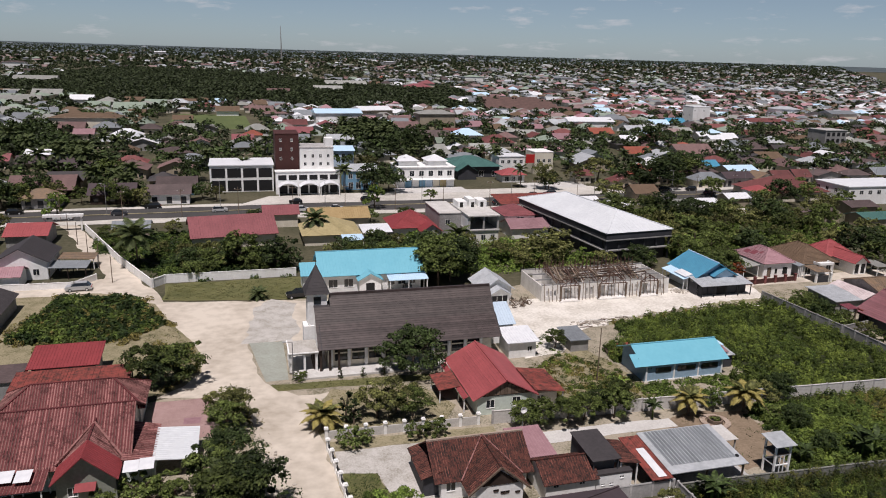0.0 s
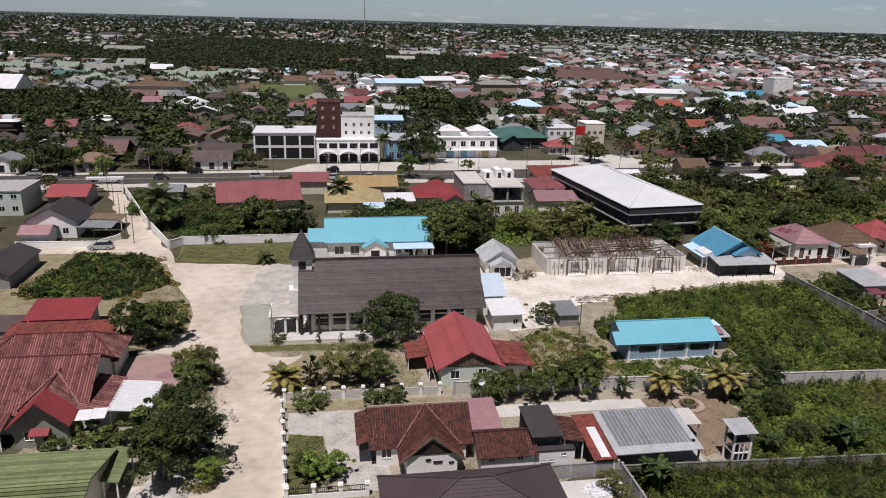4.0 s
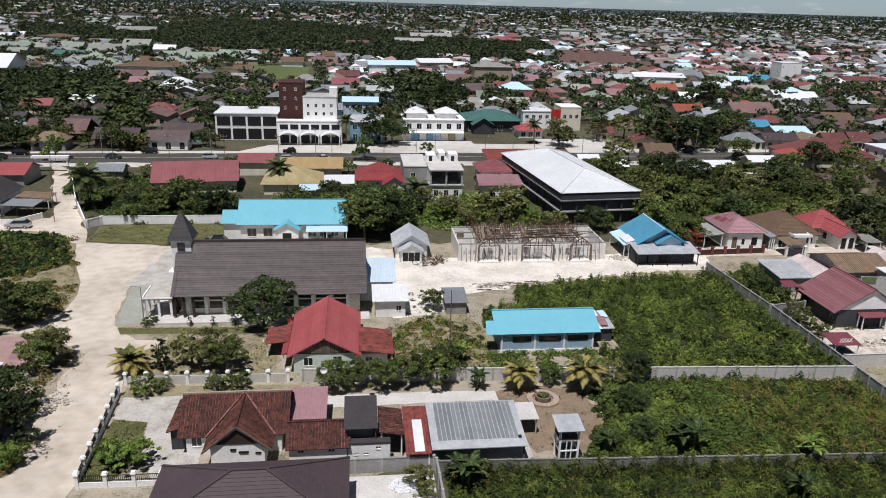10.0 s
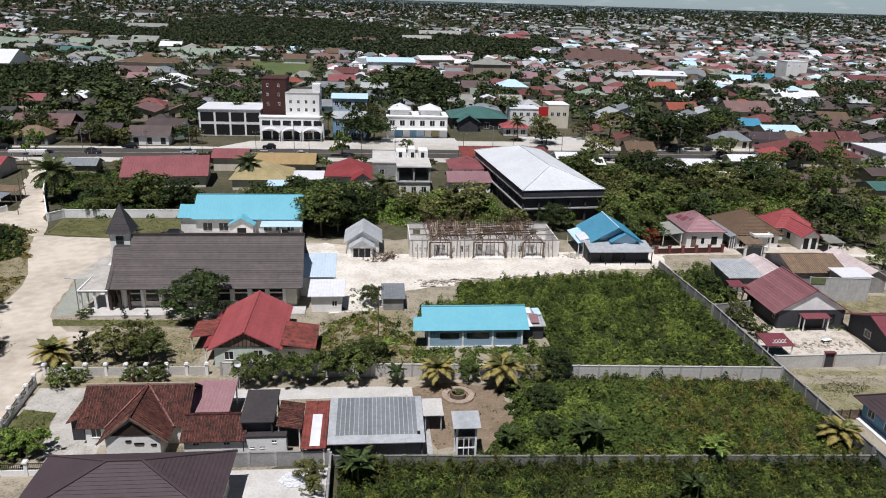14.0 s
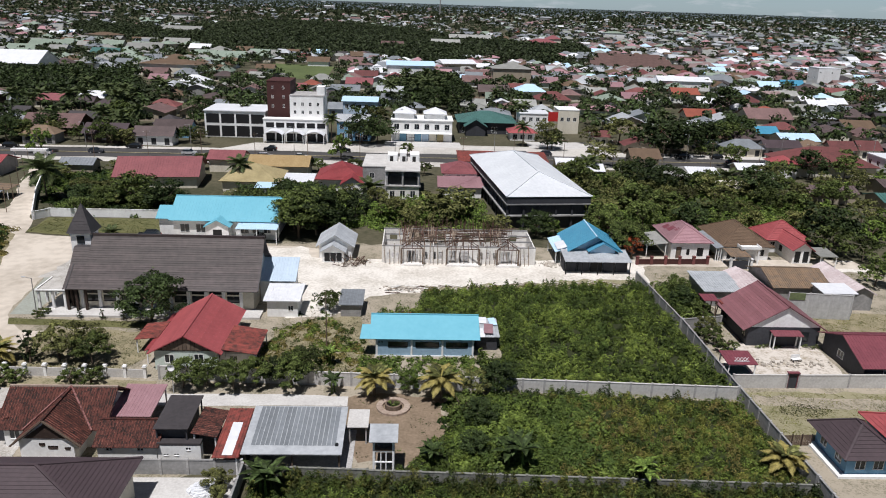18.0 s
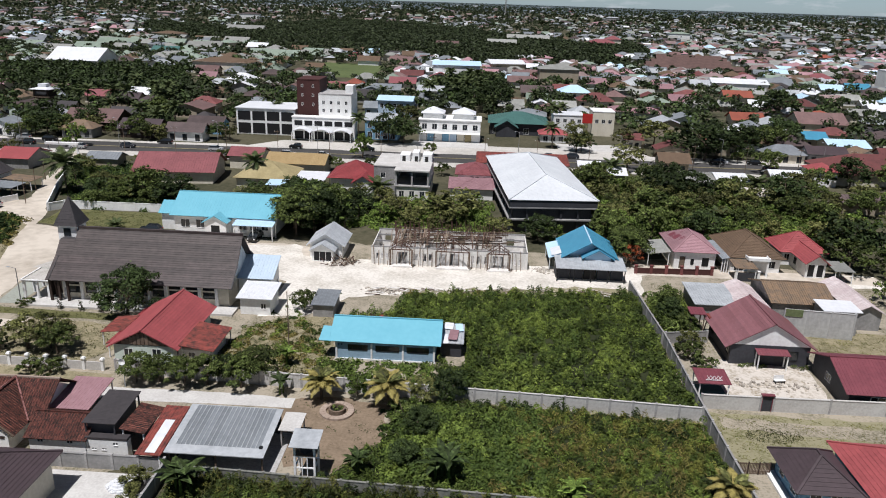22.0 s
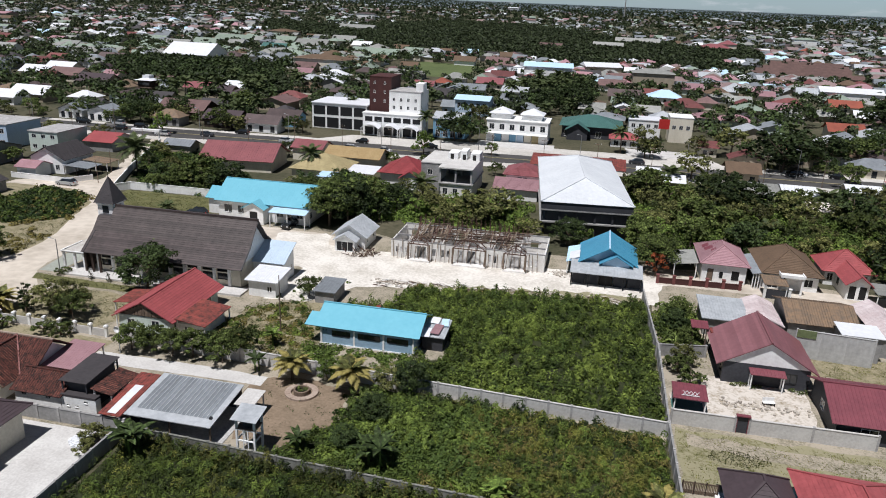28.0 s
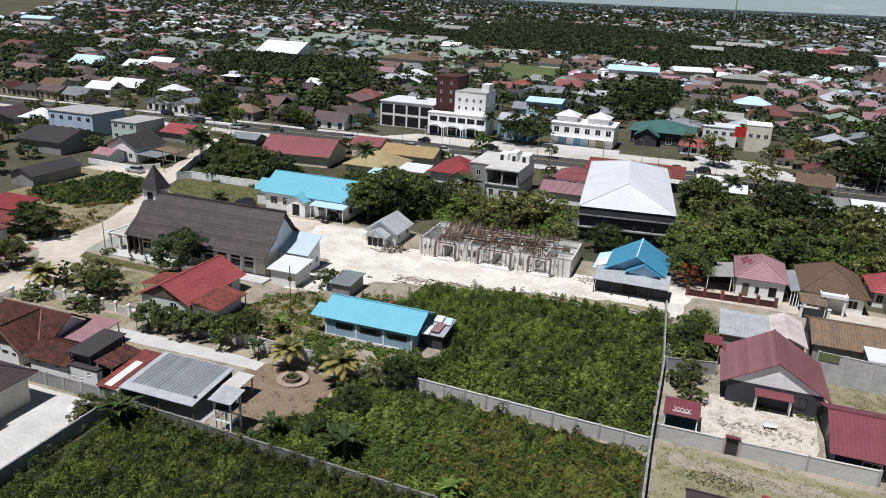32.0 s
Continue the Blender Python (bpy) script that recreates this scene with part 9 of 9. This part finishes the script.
def car(name, label, x, y, rz, mat, length=4.5):
    t = thing(name, label, "car", x, y, 0, rz)
    l = length / 2
    body = bmesh.new()
    prof = [(-l, 0.35), (-l, 0.85), (-l + 0.25, 1.02), (-l + 1.1, 1.08), (l - 0.1, 1.05), (l, 0.8), (l, 0.35)]
    mb = MB()
    n = len(prof)
    mb.add([(px, -0.85, pz) for px, pz in prof] + [(px, 0.85, pz) for px, pz in prof], [tuple(range(n)), tuple(range(n, 2 * n))[::-1]] + [(i, n + i, n + (i + 1) % n, (i + 1) % n) for i in range(n)])
    body.free()
    part("body", mb, mat, t)
    cab = [(-l + 1.0, 1.07), (-l + 1.75, 1.62), (l - 0.75, 1.66), (l - 0.15, 1.05)]
    mb = MB()
    mb.add([(px, -0.8, pz) if pz < 1.2 else (px, -0.66, pz) for px, pz in cab] + [(px, 0.8, pz) if pz < 1.2 else (px, 0.66, pz) for px, pz in cab], [(0, 1, 2, 3), (7, 6, 5, 4), (0, 4, 5, 1), (1, 5, 6, 2), (2, 6, 7, 3), (3, 7, 4, 0)])
    part("window", mb, "glass", t)
    part("roof", MB().box(-l + 1.78, l - 0.78, -0.64, 0.64, 1.63, 1.7), mat, t)
    for wx in (-l + 0.85, l - 0.85):
        for wy in (-0.8, 0.8):
            w = part("wheel", MB().tube((wx, wy - 0.1, 0.33), (wx, wy + 0.1, 0.33), 0.33, 0.33, 14), "rubber", t)
            part("rim", MB().tube((wx, wy - 0.11, 0.33), (wx, wy + 0.11, 0.33), 0.2, 0.2, 10), "silver", w)
    for wy in (-0.6, 0.6):
        part("headlight", MB().box(-l - 0.02, -l + 0.1, wy - 0.15, wy + 0.15, 0.7, 0.86), "white", t)
        part("tail_light", MB().box(l - 0.06, l + 0.02, wy - 0.12, wy + 0.12, 0.75, 0.98), "signred", t)


car("silver_car", "silver people carrier parked at the white garden wall", -84.6, 140.0, 3, "silver", 4.6)
car("black_car", "black car parked beside the blue-roofed office", -44.6, 128.2, 4, "carblack", 4.4)
car("parked_car", "dark car in the office carport", -23.6, 126.8, 85, "carblack", 4.3)
crnd = random.Random(8)
for i in range(22):
    x = crnd.uniform(-140, 130)
    car("road_car", "small car on the main road", x, 207.6 + 0.0286 * x + crnd.choice((-1.6, 1.8, 8.0, 10.0)), 1.6 + crnd.choice((0, 180)), crnd.choice(("silver", "carblack", "white", "carblack", "darkwall")), crnd.uniform(3.8, 4.8))
dish = thing("satellite_dish", "white satellite dish above the pink sheet roof", "satellite dish", -22.0, 70.6, 0)
part("mast", MB().tube((0, 0, 0), (0, 0, 3.2), 0.05, 0.05, 8), "zinc", dish)
b = MB()
for k in range(16):
    a0, a1 = k * math.tau / 16, (k + 1) * math.tau / 16
    b.add([(0, -0.05, 3.4), (0.42 * math.cos(a0), -0.25, 3.4 + 0.42 * math.sin(a0)), (0.42 * math.cos(a1), -0.25, 3.4 + 0.42 * math.sin(a1)), (0, -0.0, 3.4), (0.42 * math.cos(a0), -0.21, 3.4 + 0.42 * math.sin(a0)), (0.42 * math.cos(a1), -0.21, 3.4 + 0.42 * math.sin(a1))], [(0, 2, 1), (3, 4, 5), (1, 2, 5, 4)])
part("reflector", b.weld(), "white", dish)
# timber and rubble
srnd = random.Random(31)
for i in range(14):
    x, y = 1.6 + srnd.uniform(0, 4.5), 90.6 + srnd.uniform(0, 3.4)
    single("scaffold_plank", MB().box(-1.4, 1.4, -0.12, 0.12, 0, 0.06), "steel" if i % 2 else "palewood", "weathered plank lying in a loose stack", "plank", x=x, y=y, z=0.04 + 0.07 * (i % 3), rz=srnd.uniform(60, 85), group="loose planks")
for i in range(7):
    single("rusty_sheet", MB().slope((-0.4, -1.5, 0), (0.4, -1.5, 0), (0.4, 1.5, 0.55), (-0.4, 1.5, 0.55), 0.03), "rust" if i % 2 else "darktimber", "rusty corrugated sheet leaning on a timber stack", "metal sheet", x=0.9 + i * 0.86, y=91.6 + srnd.uniform(-0.3, 0.3), z=0.22, rz=srnd.uniform(-14, 6), group="rusty sheets")
for i in range(70):
    k = srnd.random()
    x, y = 1.0 + 42 * k + srnd.uniform(-1, 1), 104.4 + 3.6 * k + srnd.gauss(0, 0.7)
    single("waste_plank", MB().box(-srnd.uniform(0.5, 1.5), srnd.uniform(0.5, 1.5), -0.09, 0.09, 0, 0.05), ("palewood", "rubble", "steel", "rawwall")[i % 4], "waste timber thrown along the edge of the weeds", "plank", x=x, y=y, z=0.05 + srnd.uniform(0, 0.25), rz=srnd.uniform(-40, 40), group="waste timber")
for i in range(46):
    a = srnd.uniform(0, math.tau)
    d = 2.4 * math.sqrt(srnd.random())
    p = Vector((-5.2 + d * math.cos(a) * 1.2, 116.2 + d * math.sin(a) * 0.8, 0.0))
    q = p + Vector((srnd.uniform(-1.6, 1.6), srnd.uniform(-1.2, 1.2), srnd.uniform(0.2, 1.3)))
    single("scrap_timber", MB().bar((0, 0, 0.04), q - p, 0.1), ("palewood", "wood", "steel")[i % 3], "scrap timber heaped beside the white pavilion", "timber", x=p.x, y=p.y, z=0.02 + 0.25 * max(0.0, 1.6 - d), group="scrap timber")
heap = MB()
for i in range(900):
    a = srnd.random()
    cx, cy, r = ((-4.5, 116.5, 2.2), (24, 106.0, 14.0), (36, 107.6, 9.0), (12, 104.4, 7.0), (-53.6, 64.5, 2.4), (-52.6, 71, 1.8), (4, 104.5, 3.0), (31, 117.5, 2.0), (57, 79.5, 6.0))[i % 9]
    x, y = cx + srnd.gauss(0, r * 0.5), cy + srnd.gauss(0, min(r, 1.6) * 0.4)
    s = srnd.uniform(0.06, 0.28)
    p = [(srnd.uniform(0.6, 1.1) * s * math.cos(k * math.tau / 5), srnd.uniform(0.6, 1.1) * s * math.sin(k * math.tau / 5)) for k in range(5)]
    heap.poly([(x + u, y + v) for u, v in p], 0.0, s * srnd.uniform(0.5, 1.1))
single("rubble", heap, "rubble", "scattered pale stones and rubble", "rubble", "stuff")
pile = MB()
for i in range(260):
    a, d = srnd.uniform(0, math.tau), math.sqrt(srnd.random())
    x, y, q = 1.5 * d * math.cos(a), 1.1 * d * math.sin(a), srnd.uniform(0.08, 0.3)
    pile.poly([(x + q * srnd.uniform(0.6, 1.1) * math.cos(k * math.tau / 6), y + q * srnd.uniform(0.6, 1.1) * math.sin(k * math.tau / 6)) for k in range(6)], 0.0, 0.08 + 0.75 * (1 - d) + srnd.uniform(0, 0.1))
single("lime_heap", pile, "whiteroof", "heap of white lime in the concrete yard", "heap", kind="stuff", x=-13.6, y=52.7, z=0.05)
board = thing("leaning_board", "dark board leaning beside the lime heap", "board", -12.0, 51.9, 0.05, 62)
part("panel", MB().slope((-0.9, -0.25, 0), (0.9, -0.25, 0), (0.9, 0.25, 1.3), (-0.9, 0.25, 1.3), 0.05), "dark", board)
tree("olive", -11.7, 50.7, 0.32, "thin young tree at the yard wall")
